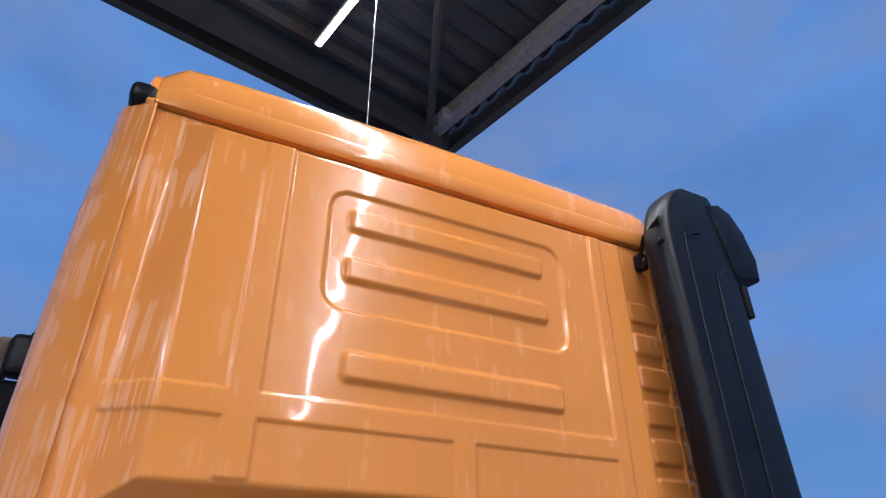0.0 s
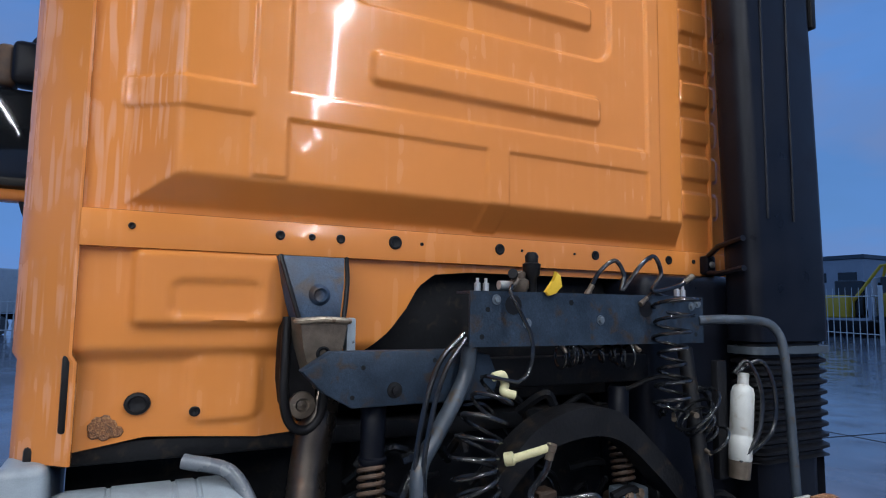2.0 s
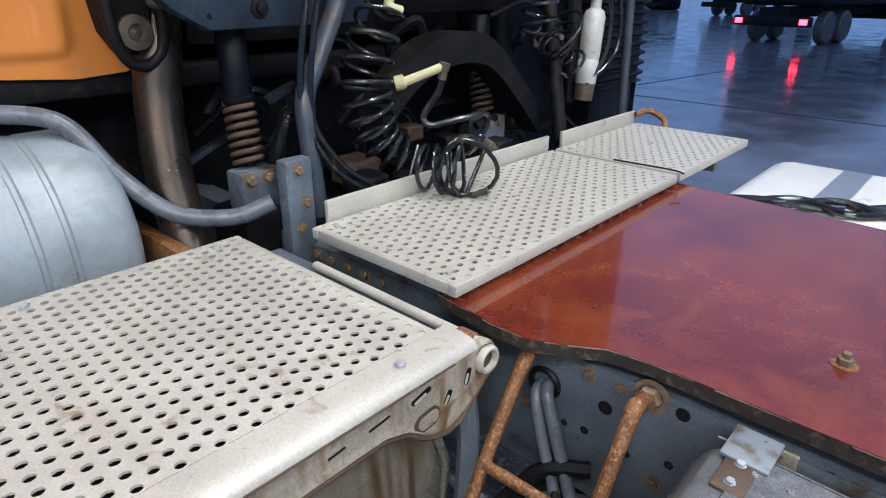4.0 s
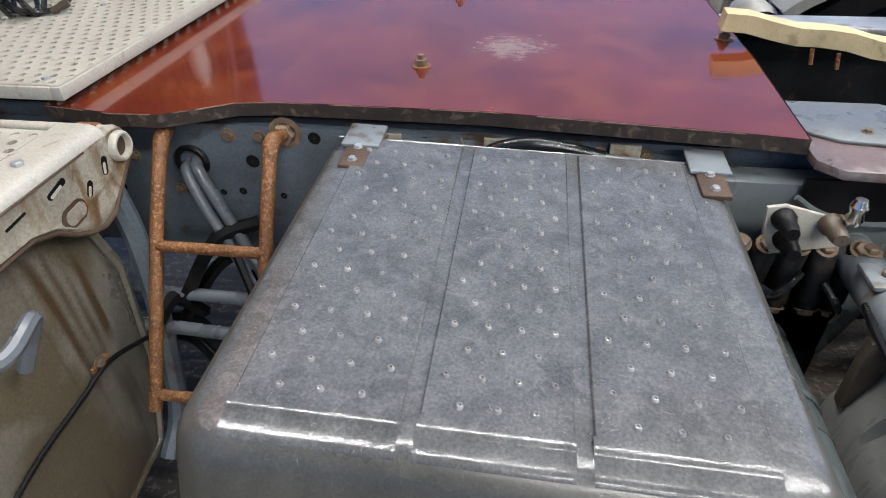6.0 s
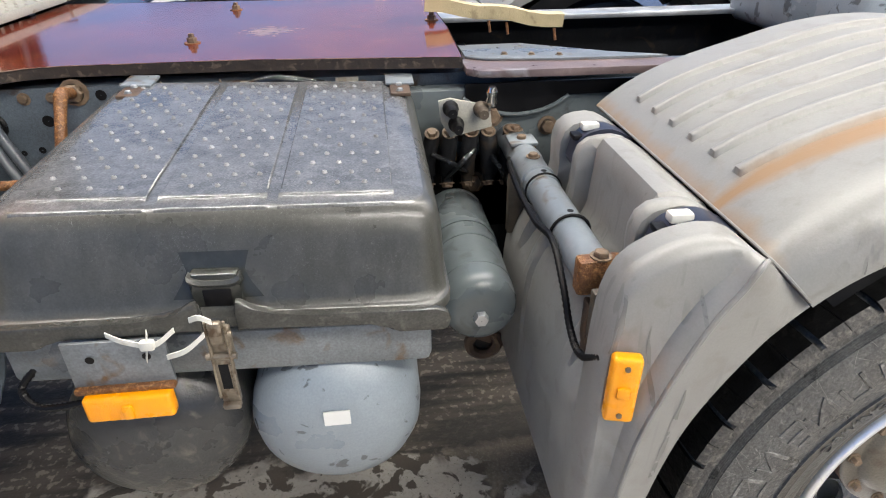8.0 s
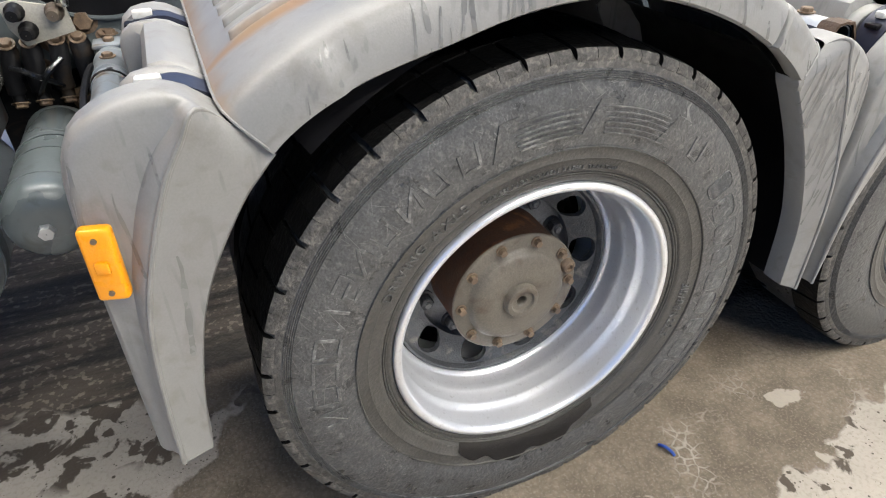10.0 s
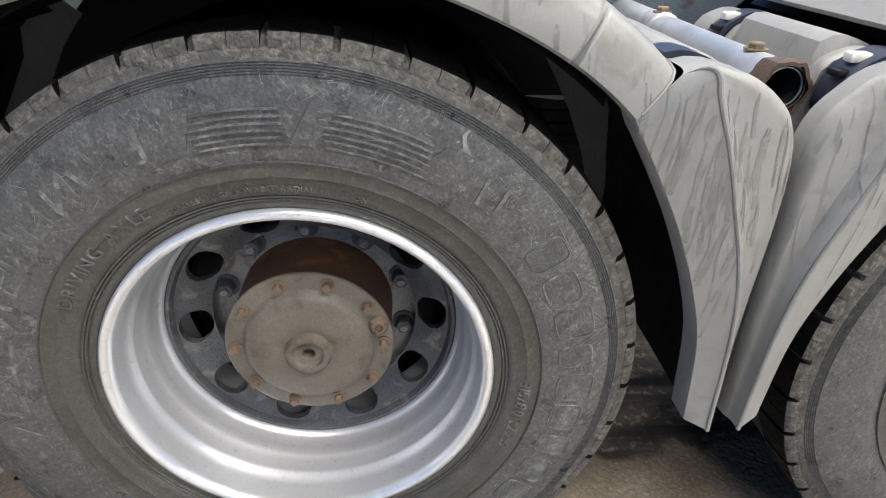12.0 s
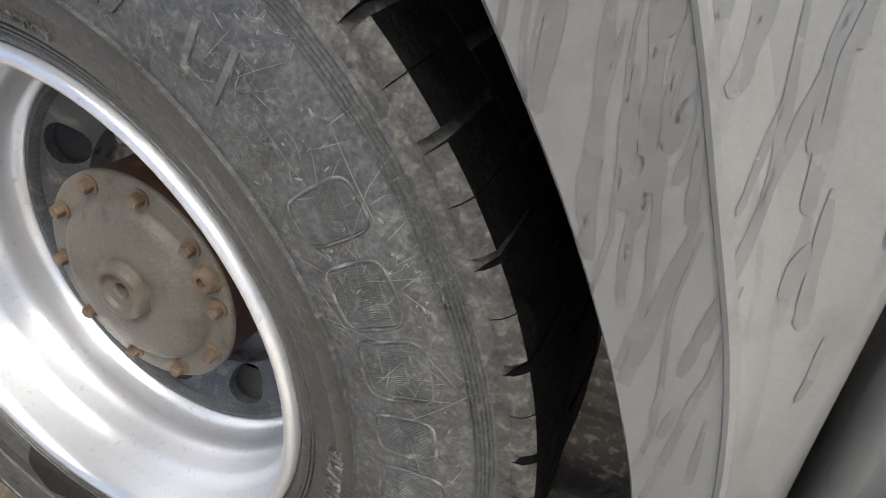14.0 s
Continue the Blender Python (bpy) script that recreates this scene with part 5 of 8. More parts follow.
def build_ladder():
    lad = new("step_ladder")
    lad.parent = truck
    lad["label"] = "rusty two-rail climbing ladder fixed to the frame"
    A = [(1.11, 0.862, 1.072), (1.111, 0.840, 1.072), (1.112, 0.815, 1.05), (1.115, 0.73, 0.93), (1.12, 0.60, 0.72), (1.12, 0.575, 0.68)]
    for dx in (0.0, 0.195):
        pts = curve_pts([(x + dx, y, z) for x, y, z in A])
        rr = [0.0095 + 0.0045 * smooth01(i / 6) - 0.0025 * smooth01((i - 8) / 6) for i in range(len(pts))]
        part("rail", tube(bmesh.new(), pts, rr, 10), M_RUST, lad)
        if dx:
            shared("bolt", BOLT, facing((1.11 + dx, 0.9, 1.06), (0, -1, 0), 1.7), lad)
            part("lug", rod((1.11 + dx, 0.895, 1.06), (1.11 + dx, 0.85, 1.07), 0.012), M_RUST, lad)
    for y, z in ((0.725, 0.925), (0.59, 0.705)):
        part("rung", rod((1.112, y, z), (1.312, y, z), 0.0100), M_RUST, lad)


build_ladder()


def build_battery_box():
    bb = new("battery_box")
    bb.parent = truck
    bb["label"] = "grey moulded plastic battery box with studded lid"
    # lid: rounded shell in five heights
    CX = 1.717

    def ring(z, hx, hy0, hy1, r):
        pts = []
        for sx, y, a0 in ((1, hy1, 0), (-1, hy1, 90), (-1, hy0, 180), (1, hy0, 270)):
            for k in range(7):
                a = radians(a0 + 15 * k)
                cy = y - r if a0 < 180 else y + r
                pts.append((CX + sx * (hx - r) + r * math.cos(a), cy + r * math.sin(a), z))
        return pts
    bm = bmesh.new()
    rows = [ring(0.908, 0.312, 0.226, 0.86, 0.05), ring(0.908, 0.318, 0.216, 0.866, 0.055), ring(0.911, 0.3205, 0.2125, 0.87, 0.055), ring(0.921, 0.3205, 0.2125, 0.87, 0.055),
            ring(0.9245, 0.319, 0.215, 0.868, 0.055), ring(0.9255, 0.3165, 0.223, 0.864, 0.053), ring(0.929, 0.3155, 0.2285, 0.861, 0.053), ring(0.94, 0.3150, 0.2335, 0.860, 0.055), ring(0.97, 0.314, 0.2425, 0.858, 0.055), ring(1.012, 0.312, 0.2545, 0.856, 0.055),
            ring(1.034, 0.308, 0.262, 0.853, 0.052), ring(1.048, 0.300, 0.271, 0.850, 0.048), ring(1.0560, 0.289, 0.281, 0.846, 0.042), ring(1.0595, 0.272, 0.292, 0.842, 0.034), ring(1.0605, 0.252, 0.302, 0.838, 0.024)]
    grid(bm, rows, True, True)
    lid = part("lid", bm, M_LID, bb, "wet grey lid with three studded fields")
    # the lid's top faces take the lighter, sky-lit copy
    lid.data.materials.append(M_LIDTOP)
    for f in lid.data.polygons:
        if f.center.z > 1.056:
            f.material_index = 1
    # raised fields with studs
    for x0, x1 in ((1.464, 1.628), (1.645, 1.788), (1.805, 1.962)):
        bm = bmesh.new()
        bx(bm, (x0, 0.3095, 1.0600), (x1, 0.832, 1.0640), 0.002, 1)
        studs = bmesh.new()
        for k in range(14):
            y = 0.338 + 0.0352 * k
            for j in range(4 if k % 2 else 3):
                x = x0 + (j + (0.5 if k % 2 else 1.0)) * (x1 - x0) / 4
                lathe(studs, [(0.0, 0.0046), (0.0020, 0.0038), (0.0032, 0.0030), (0.0034, 0.0022), (0.0012, 0.0013), (0.0008, 0.0001)], (x, y, 1.0638), "z", 10)
        part("studded_field", bm, M_LIDTOP, lid)
        tagged(part("field_studs", studs, M_STUD, lid, "small raised studs, coloured paler for their wet glints"), kind="stuff")
        # ledge along the front edge
        bm = bmesh.new()
        prof = ((0.324, 1.0641), (0.316, 1.0644), (0.311, 1.0641), (0.3085, 1.0633), (0.3065, 1.0620), (0.3055, 1.0612), (0.287, 1.0592), (0.2835, 1.0585), (0.281, 1.0569), (0.2793, 1.0548), (0.278, 1.0520))
        grid(bm, [[(x, y, z) for x in (x0 - 0.001, x0 + 0.002, (x0 + x1) / 2, x1 - 0.002, x1 + 0.001)] for y, z in prof])
        part("front_ledge", bm, M_LIDTOP, lid)
    part("rear_bead", tube(bmesh.new(), [(1.425, 0.838, 1.0605), (2.0, 0.838, 1.0605)], 0.002, 8), M_LIDTOP, lid)
    # lip of the lid's flange: low feet at both ends, a gusset up to the latch
    for s in (-1, 1):
        bm = bmesh.new()
        pts = [(0.022, 0.905), (0.022, 0.940), (0.026, 0.953), (0.032, 0.952), (0.052, 0.938), (0.072, 0.9285), (0.12, 0.927), (0.296, 0.926), (0.309, 0.921), (0.315, 0.909), (0.312, 0.893), (0.303, 0.889), (0.243, 0.889), (0.232, 0.893), (0.216, 0.905), (0.204, 0.909), (0.05, 0.909)]
        prism(bm, [(1.717 + s * a, z) for a, z in pts], "y", 0.2075, 0.2215, 0.0035)
        part("front_lip", bm, M_LIP, lid)
    # latch recess and latch
    LX = 1.717
    bm = bmesh.new()
    prism(bm, [(LX - 0.040, 0.930), (LX - 0.026, 0.956), (LX - 0.036, 0.972), (LX - 0.030, 0.986), (LX + 0.030, 0.986), (LX + 0.036, 0.972), (LX + 0.026, 0.956), (LX + 0.040, 0.930)], "y", 0.229, 0.256, 0.006)
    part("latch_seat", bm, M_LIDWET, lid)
    # a proud lip that curls over the latch
    bm = bmesh.new()
    rows = []
    for k in range(13):
        t = -1 + k / 6
        x, z = LX + 0.034 * t, 0.972 + 0.008 * t ** 4
        rows.append([(x, 0.236, z - 0.005), (x, 0.226, z - 0.006), (x, 0.2225, z), (x, 0.226, z + 0.005), (x, 0.238, z + 0.006)])
    grid(bm, rows, True, True)
    part("latch_lip", bm, M_LID, lid)
    # solid black block in place of the shaded hollow under the lip
    part("latch_hollow", box((LX - 0.019, 0.2275, 0.934), (LX + 0.019, 0.2315, 0.962), 0.002), M_RUBBER, lid, "black block standing for the shade in the latch's hollow")
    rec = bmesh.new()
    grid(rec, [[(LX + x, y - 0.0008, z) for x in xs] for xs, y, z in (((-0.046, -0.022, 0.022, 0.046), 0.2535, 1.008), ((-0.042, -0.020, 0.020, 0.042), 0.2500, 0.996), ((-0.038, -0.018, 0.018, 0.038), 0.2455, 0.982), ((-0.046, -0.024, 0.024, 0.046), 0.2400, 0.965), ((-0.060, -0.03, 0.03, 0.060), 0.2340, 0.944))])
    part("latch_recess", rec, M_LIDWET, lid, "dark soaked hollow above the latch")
    la = part("latch", box((LX - 0.016, 0.190, 0.872), (LX + 0.016, 0.202, 0.925), 0.003), M_LATCH, bb, "worn brown over-centre latch")
    part("latch_lever", box((LX - 0.013, 0.185, 0.797), (LX + 0.013, 0.197, 0.884), 0.004), M_LATCH, la)
    part("latch_foot", box((LX - 0.013, 0.178, 0.790), (LX + 0.013, 0.192, 0.800), 0.004), M_LATCH, la)
    part("latch_hook", box((LX - 0.009, 0.181, 0.904), (LX + 0.009, 0.192, 0.938), 0.003), M_LATCH, la)
    part("latch_pin", rod((LX - 0.020, 0.188, 0.880), (LX + 0.020, 0.188, 0.880), 0.005, 10), M_LATCH, la)
    part("latch_pin", rod((LX - 0.019, 0.190, 0.915), (LX + 0.019, 0.190, 0.915), 0.004, 10), M_LATCH, la)
    part("latch_slot", box((LX - 0.0065, 0.1842, 0.825), (LX + 0.0065, 0.1852, 0.868), 0.0), M_DARK, la)
    for dx in (-0.012, 0.012):
        part("latch_rod", rod((LX + dx, 0.182, 0.812), (LX + dx, 0.188, 0.937), 0.0022, 8), M_LATCH, la)
    # hinges at the back
    for x in (1.468, 1.998):
        h = new("hinge")
        h.parent = truck
        h["label"] = "rusty lid hinge with a grey plate"
        m = Matrix.Translation((x, 0, 0))
        part("plate", box((-0.03, 0.802, 1.0635), (0.03, 0.872, 1.0685), 0.002, 2, m), M_TUBEGREY, h)
        part("strap", box((-0.022, 0.745, 1.058), (0.020, 0.815, 1.065), 0.003, 2, m), M_DARKRUST, h)
        for y in (0.762, 0.80):
            shared("bolt", BOLT_BRIGHT, facing((x - 0.002, y, 1.065), (0, 0, 1), 0.5), h)
    # steel tray and carrier
    bm = bmesh.new()
    bx(bm, (1.412, 0.235, 0.81), (2.006, 0.86, 0.885), 0.012)
    part("tray", bm, M_TRAY, bb, "grey steel tray under the lid")
    for x in (1.50, 1.93):
        part("carrier_arm", box((x - 0.02, 0.55, 0.76), (x + 0.02, 0.90, 0.802), 0.008), M_FRAME, bb)
    # the box sags a little to the rear and its lid falls to the front
    for ob in list(bpy.data.objects):
        if ob.type == "MESH" and (ob.parent == bb or (ob.parent and (ob.parent.parent == bb or ob.parent.name.startswith("hinge")))):
            if ob.data.name.startswith("bolt"):
                p = ob.matrix_basis.translation
                p.z += -0.032 * (p.x - 1.712) + max(0.0, (p.z - 0.95) / 0.11) * (p.y - 0.32) * 0.035
                continue
            for v in ob.data.vertices:
                v.co.z += -0.032 * (v.co.x - 1.712) + max(0.0, (v.co.z - 0.95) / 0.11) * (v.co.y - 0.32) * 0.035
    # marker lamp on its bracket
    mk = new("side_marker")
    mk.parent = truck
    mk["label"] = "amber side marker on a rusty bracket"
    bm = bmesh.new()
    prism(bm, [(1.512, 0.911), (1.645, 0.909), (1.645, 0.834), (1.512, 0.836)], "y", 0.198, 0.204, 0.001)
    br = part("bracket", bm, M_TRAY, mk)
    part("bracket_lip", box((1.512, 0.190, 0.828), (1.645, 0.204, 0.838), 0.002), M_RUST, mk)
    for x in (1.545, 1.618):
        h = bmesh.new()
        lathe(h, [(-0.0015, 0.0001), (-0.0015, 0.006)], (x, 0.197, 0.884), "y", 12)
        part("hole", h, M_RUBBER, br)
    bm = bmesh.new()
    bx(bm, (1.522, 0.178, 0.787), (1.640, 0.200, 0.829), 0.006, 3)
    lens = part("lens", bm, M_AMBER, mk, "amber plastic lens")
    part("lens_boss", box((1.573, 0.173, 0.793), (1.588, 0.179, 0.817), 0.003), M_AMBER, lens)
    part("lamp_lead", ribbed([(1.445, 0.24, 0.845), (1.425, 0.225, 0.82), (1.445, 0.21, 0.80), (1.48, 0.205, 0.80), (1.52, 0.20, 0.81)], 0.0055, 10), M_RUBBER, mk, "ribbed black lead")
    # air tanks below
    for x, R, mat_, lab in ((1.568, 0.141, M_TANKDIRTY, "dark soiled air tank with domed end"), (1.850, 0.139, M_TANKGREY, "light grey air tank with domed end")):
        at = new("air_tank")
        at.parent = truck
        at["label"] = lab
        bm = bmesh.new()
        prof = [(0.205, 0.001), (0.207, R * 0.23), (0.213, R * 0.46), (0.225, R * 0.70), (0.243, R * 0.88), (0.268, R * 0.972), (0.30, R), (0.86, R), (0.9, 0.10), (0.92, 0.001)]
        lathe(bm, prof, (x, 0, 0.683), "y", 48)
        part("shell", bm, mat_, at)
        if x > 1.7:
            part("sticker", box((1.836, 0.2060, 0.715), (1.876, 0.2085, 0.742), 0.0), M_PAPER, at, "blank white sticker")
        part("band", rod((x, 0.5, 0.683), (x, 0.54, 0.683), R + 0.003, 40), M_FRAME, at)
    # drained air vessel beside the box
    at = new("air_tank")
    at.parent = truck
    at["label"] = "small grey air vessel with a drain plug"
    bm = bmesh.new()
    lathe(bm, [(0.374, 0.001), (0.375, 0.03), (0.378, 0.048), (0.384, 0.058), (0.394, 0.065), (0.408, 0.0685), (0.425, 0.0690), (0.44, 0.0690), (0.441, 0.0705), (0.446, 0.0705), (0.447, 0.0690), (0.76, 0.0690), (0.79, 0.05), (0.80, 0.001)], (2.106, 0, 0.778), "y", 36)
    part("shell", bm, M_VESSEL, at)
    bm = bmesh.new()
    lathe(bm, [(0.362, 0.001), (0.362, 0.012), (0.374, 0.014), (0.382, 0.02)], (2.104, 0, 0.772), "y", 6)
    part("drain_plug", bm, M_GALV, at)
    part("band", rod((2.106, 0.60, 0.778), (2.106, 0.615, 0.778), 0.0715, 36), M_VESSEL, at)
    part("band", rod((2.106, 0.545, 0.778), (2.106, 0.549, 0.778), 0.0705, 36), M_VESSEL, at)
    # valve plate
    vp = new("valve_block")
    vp.parent = truck
    vp["label"] = "pale valve plate with air test couplings"
    bm = bmesh.new()
    prism(bm, [(2.075, 1.045), (2.10, 1.05), (2.185, 1.03), (2.19, 0.985), (2.10, 0.965), (2.08, 1.0)], "y", 0.765, 0.772, 0.001)
    pl = part("plate", bm, M_ALU, vp)
    for x, z, mt in ((2.10, 1.03, M_RUBBER), (2.112, 0.995, M_RUBBER), (2.165, 1.025, M_STEELWORN)):
        b = bmesh.new()
        lathe(b, [(0.72, 0.001), (0.72, 0.010), (0.735, 0.013), (0.75, 0.013), (0.755, 0.017), (0.766, 0.017)], (x, 0, z), "y", 12)
        part("coupling", b, mt, pl)
    b = bmesh.new()
    lathe(b, [(0, 0.009), (0.01, 0.013), (0.02, 0.010), (0.03, 0.013), (0.04, 0.008), (0.04, 0.001)], (2.185, 0.75, 1.035), "z", 12)
    part("coupling_cap", b, M_CHROME, pl, "bright knurled cap")


build_battery_box()


# ---- wheels ----
def text_meshes(chars, size):
    """Flat letter meshes of the built-in font, with their widths."""
    out = {}
    for ch in chars:
        cu = bpy.data.curves.new("letter", "FONT")
        cu.body, cu.size, cu.extrude = ch, size, 0.0012
        ob = new("letter", cu)
        dg = bpy.context.evaluated_depsgraph_get()
        dg.update()
        me = bpy.data.meshes.new_from_object(ob.evaluated_get(dg))
        xs = [v.co.x for v in me.vertices] or [0, size * 0.3]
        out[ch] = (me, max(xs) - min(xs), min(xs))
        bpy.data.objects.remove(ob)
    return out


def tyre_side(r):
    """How far out the sidewall lies at a radius."""
    prof = [(0.128, 0.300), (0.112, 0.308), (0.102, 0.335), (0.093, 0.38), (0.090, 0.42), (0.093, 0.455), (0.101, 0.49), (0.112, 0.512)]
    for (a, ra), (b, rb) in zip(prof, prof[1:]):
        if r <= rb:
            return a + (b - a) * (r - ra) / (rb - ra)
    return 0.112


def letters_on(bm, text, size, r, mid, parent_gap=1.18):
    """Raised letters round the sidewall, tops outward, centred on an angle in degrees as seen from outside."""
    ms = text_meshes(sorted(set(text.replace(" ", ""))), size)
    adv = [(ms[c][1] * parent_gap + size * 0.08 if c != " " else size * 0.45) for c in text]
    total = sum(adv)
    s = -total / 2
    for c, w in zip(text, adv):
        if c != " ":
            me, wd, x0 = ms[c]
            a = radians(mid) - (s + w / 2) / r
            radial = Vector((math.cos(a), 0, math.sin(a)))
            along = Vector((math.sin(a), 0, -math.cos(a)))
            vs = []
            for v in me.vertices:
                p = radial * (r + v.co.y) + along * (v.co.x - x0 - wd / 2)
                vs.append(bm.verts.new((p.x, tyre_side(p.length) - 0.0012 - v.co.z * 1.1, p.z)))
            for f in me.polygons:
                try:
                    bm.faces.new([vs[i] for i in f.vertices])
                except ValueError:
                    pass
        s += w


def build_wheel(m, label, full=True):
    wh = new("wheel")
    wh.parent = truck
    wh.matrix_basis = m
    wh["label"] = label
    seg = 144 if full else 64
    bm = bmesh.new()
    prof = [(0.150, 0.292), (0.128, 0.300), (0.117, 0.302), (0.112, 0.308), (0.110, 0.314), (0.1115, 0.3165), (0.1075, 0.3178), (0.1075, 0.3200), (0.1095, 0.3212), (0.1058, 0.3225), (0.1058, 0.3248), (0.1075, 0.3260), (0.1035, 0.3285), (0.102, 0.335), (0.0985, 0.353), (0.0968, 0.355), (0.0975, 0.357), (0.0940, 0.3752), (0.0905, 0.3762), (0.0900, 0.3778), (0.0938, 0.3788), (0.0905, 0.405), (0.090, 0.42), (0.0925, 0.455), (0.0965, 0.475)]
    for k in range(5):
        r0 = 0.4850 + 0.0033 * k
        y = 0.0992 + 0.0009 * k
        prof += [(y, r0), (y - 0.0018, r0 + 0.0006), (y - 0.0018, r0 + 0.0014), (y + 0.0006, r0 + 0.0021)]
    prof += [(0.1040, 0.5020), (0.1042, 0.5125), (0.1052, 0.5135), (0.1054, 0.5155), (0.111, 0.5178), (0.122, 0.5265), (0.155, 0.5285), (0.35, 0.5265), (0.385, 0.51), (0.40, 0.49), (0.412, 0.45), (0.413, 0.40), (0.40, 0.34), (0.385, 0.30)]
    lathe(bm, prof, (0, 0, 0), "y", seg)
    tyre = part("tyre", bm, M_TYRE, wh, "worn black truck tyre with scuffed sidewall", smooth=50)
    tyre.data.materials.append(M_TYREIN)
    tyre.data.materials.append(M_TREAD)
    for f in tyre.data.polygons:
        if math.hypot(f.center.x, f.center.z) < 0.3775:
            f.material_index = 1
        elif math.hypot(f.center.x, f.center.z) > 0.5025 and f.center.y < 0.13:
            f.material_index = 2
    # tread lugs round the shoulder and across the crown
    bm = bmesh.new()
    n = 39
    half = ((-0.445, -0.006), (0.006, 0.445))
    for k in range(n):
        for row, (y0, y1, off) in enumerate(((0.1035, 0.192, 0.0), (0.200, 0.295, 0.5), (0.303, 0.398, 0.0))):
            if row and not full:
                continue
            mid = radians(11.3) + 2 * math.pi * (k + off) / n
            for u, v in half:
                rows = []
                for t in (u, (u + v) / 2, v):
                    pts = []
                    for y, r in ((y0 + 0.0060, 0.511), (y0 + 0.0008, 0.5138), (y0 + 0.0010, 0.522), (y0 + 0.0040, 0.5275), (y0 + 0.0075, 0.5315), (y0 + 0.030, 0.5345), (y1 - 0.003, 0.537), (y1, 0.533), (y1, 0.515)):
                        a = mid + 2 * math.pi / n * t + 0.012 * (y - y0) / (y1 - y0)
                        pts.append((r * math.cos(a), y if row < 2 else y1 + y0 - y, r * math.sin(a)))
                    rows.append(pts)
                grid(bm, rows, True, True)
    tread = part("tread", bm, M_TREAD, tyre, "blocky tread, dusty at the shoulder, darkened across for the arch's shade", smooth=35)
    # beyond the shoulder the arch's shade is put into the colour
    tread.data.materials.append(M_TREADSHADE)
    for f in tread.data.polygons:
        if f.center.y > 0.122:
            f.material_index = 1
    if full:
        for words, size, r, mid in (("DRIVING AXLE", 0.027, 0.343, 136), ("TUBELESS REGROOVABLE RADIAL TRACTION", 0.011, 0.334, 93), ("315/80R22.5", 0.026, 0.345, -12)):
            bm = bmesh.new()
            letters_on(bm, words, size, r, mid)
            part("lettering", bm, M_TYRERELIEF, tyre, "raised lettering on the tyre", smooth=0)
        # moulded bars where a name was, paler for the highlights on their relief
        shape = random.Random(8)
        strokes = ([(0, 0), (1, 0), (1, 1), (0, 1), (0, 0)], [(0, 1), (0, 0), (1, 0), (1, 1)], [(1, 1), (0, 1), (0, 0.5), (1, 0.5), (1, 0), (0, 0)], [(0, 0), (0, 1), (1, 0), (1, 1)], [(1, 1), (0, 1), (0, 0), (1, 0)])
        for a0, wide_deg, r0, r1 in [(33 - 8.6 * k, 7.2 if k % 3 else 5.4, 0.404, 0.462 - 0.006 * (k % 2)) for k in range(10)]:
            bm = bmesh.new()
            ring = []
            for k in range(28):
                q = 2 * math.pi * k / 28
                cu, cv = abs(math.cos(q)) ** 0.45 * math.copysign(1, math.cos(q)), abs(math.sin(q)) ** 0.45 * math.copysign(1, math.sin(q))
                ring.append((radians(a0 + wide_deg / 2 * cu), (r0 + r1) / 2 + (r1 - r0) / 2 * cv))
            ring.append(ring[0])
            tube(bm, [(r * math.cos(g), tyre_side(r) - 0.0006, r * math.sin(g)) for g, r in ring], 0.0015, 6, False)
            part("panel_outline", bm, M_TYRERELIEF, tyre, smooth=60)
            bm = bmesh.new()
            for k in range(-13, 14):
                g = radians(a0) + radians(wide_deg) * k / 28
                grid(bm, [[(r * math.cos(g + d + 0.03 * (r - r0)), tyre_side(r) - h, r * math.sin(g + d + 0.03 * (r - r0))) for d, h in ((-0.0009, -0.0004), (0, 0.0010), (0.0009, -0.0004))] for r in (r0 + 0.006, (r0 + r1) / 2, r1 - 0.006)])
            tagged(part("panel_hatching", bm, M_TYRERELIEF, tyre, smooth=0), kind="stuff")
        for a in [47] + [112 + 7.4 * k for k in range(11)]:
            bm = bmesh.new()
            wide, lean = radians(shape.uniform(3.8, 5.6)), shape.uniform(-0.015, 0.02)
            path = []
            line = strokes[shape.randrange(5)]
            for p, q in zip(line, line[1:]):
                for t in range(6):
                    u, v = p[0] + (q[0] - p[0]) * t / 6, p[1] + (q[1] - p[1]) * t / 6
                    g, r = radians(a) + wide * u + lean * v, 0.411 + 0.041 * v
                    path.append(Vector((r * math.cos(g), 0, r * math.sin(g))))
            rows = []
            for k in range(len(path)):
                d = (path[min(k + 1, len(path) - 1)] - path[max(k - 1, 0)]).normalized()
                side = Vector((-d.z, 0, d.x)) * 0.0026
                rows.append([(v.x, tyre_side(v.length) - e, v.z) for v, e in ((path[k] - side * 1.4, -0.001), (path[k] - side, 0.0021), (path[k] + side, 0.0021), (path[k] + side * 1.4, -0.001))])
            grid(bm, rows, True, True)
            part("moulded_shape", bm, M_TYRERELIEF, tyre, smooth=30)
        # packs of fine lines beside the name
        for m0, hw in ((95.5, 8.0), (72, 9.5)):
            for k in range(6):
                bm = bmesh.new()
                r = 0.400 + 0.0088 * k
                rows = []
                for t in range(9):
                    q = radians(m0 - hw + 2 * hw * t / 8 + (k - 2.5) * 0.35)
                    rows.append([(rr * math.cos(q), tyre_side(rr) - h, rr * math.sin(q)) for rr, h in ((r, -0.001), (r + 0.0008, 0.0036), (r + 0.0026, 0.0036), (r + 0.0034, -0.001))])
                grid(bm, rows, True, True)
                part("moulded_line", bm, M_TYRERELIEF, tyre, smooth=30)
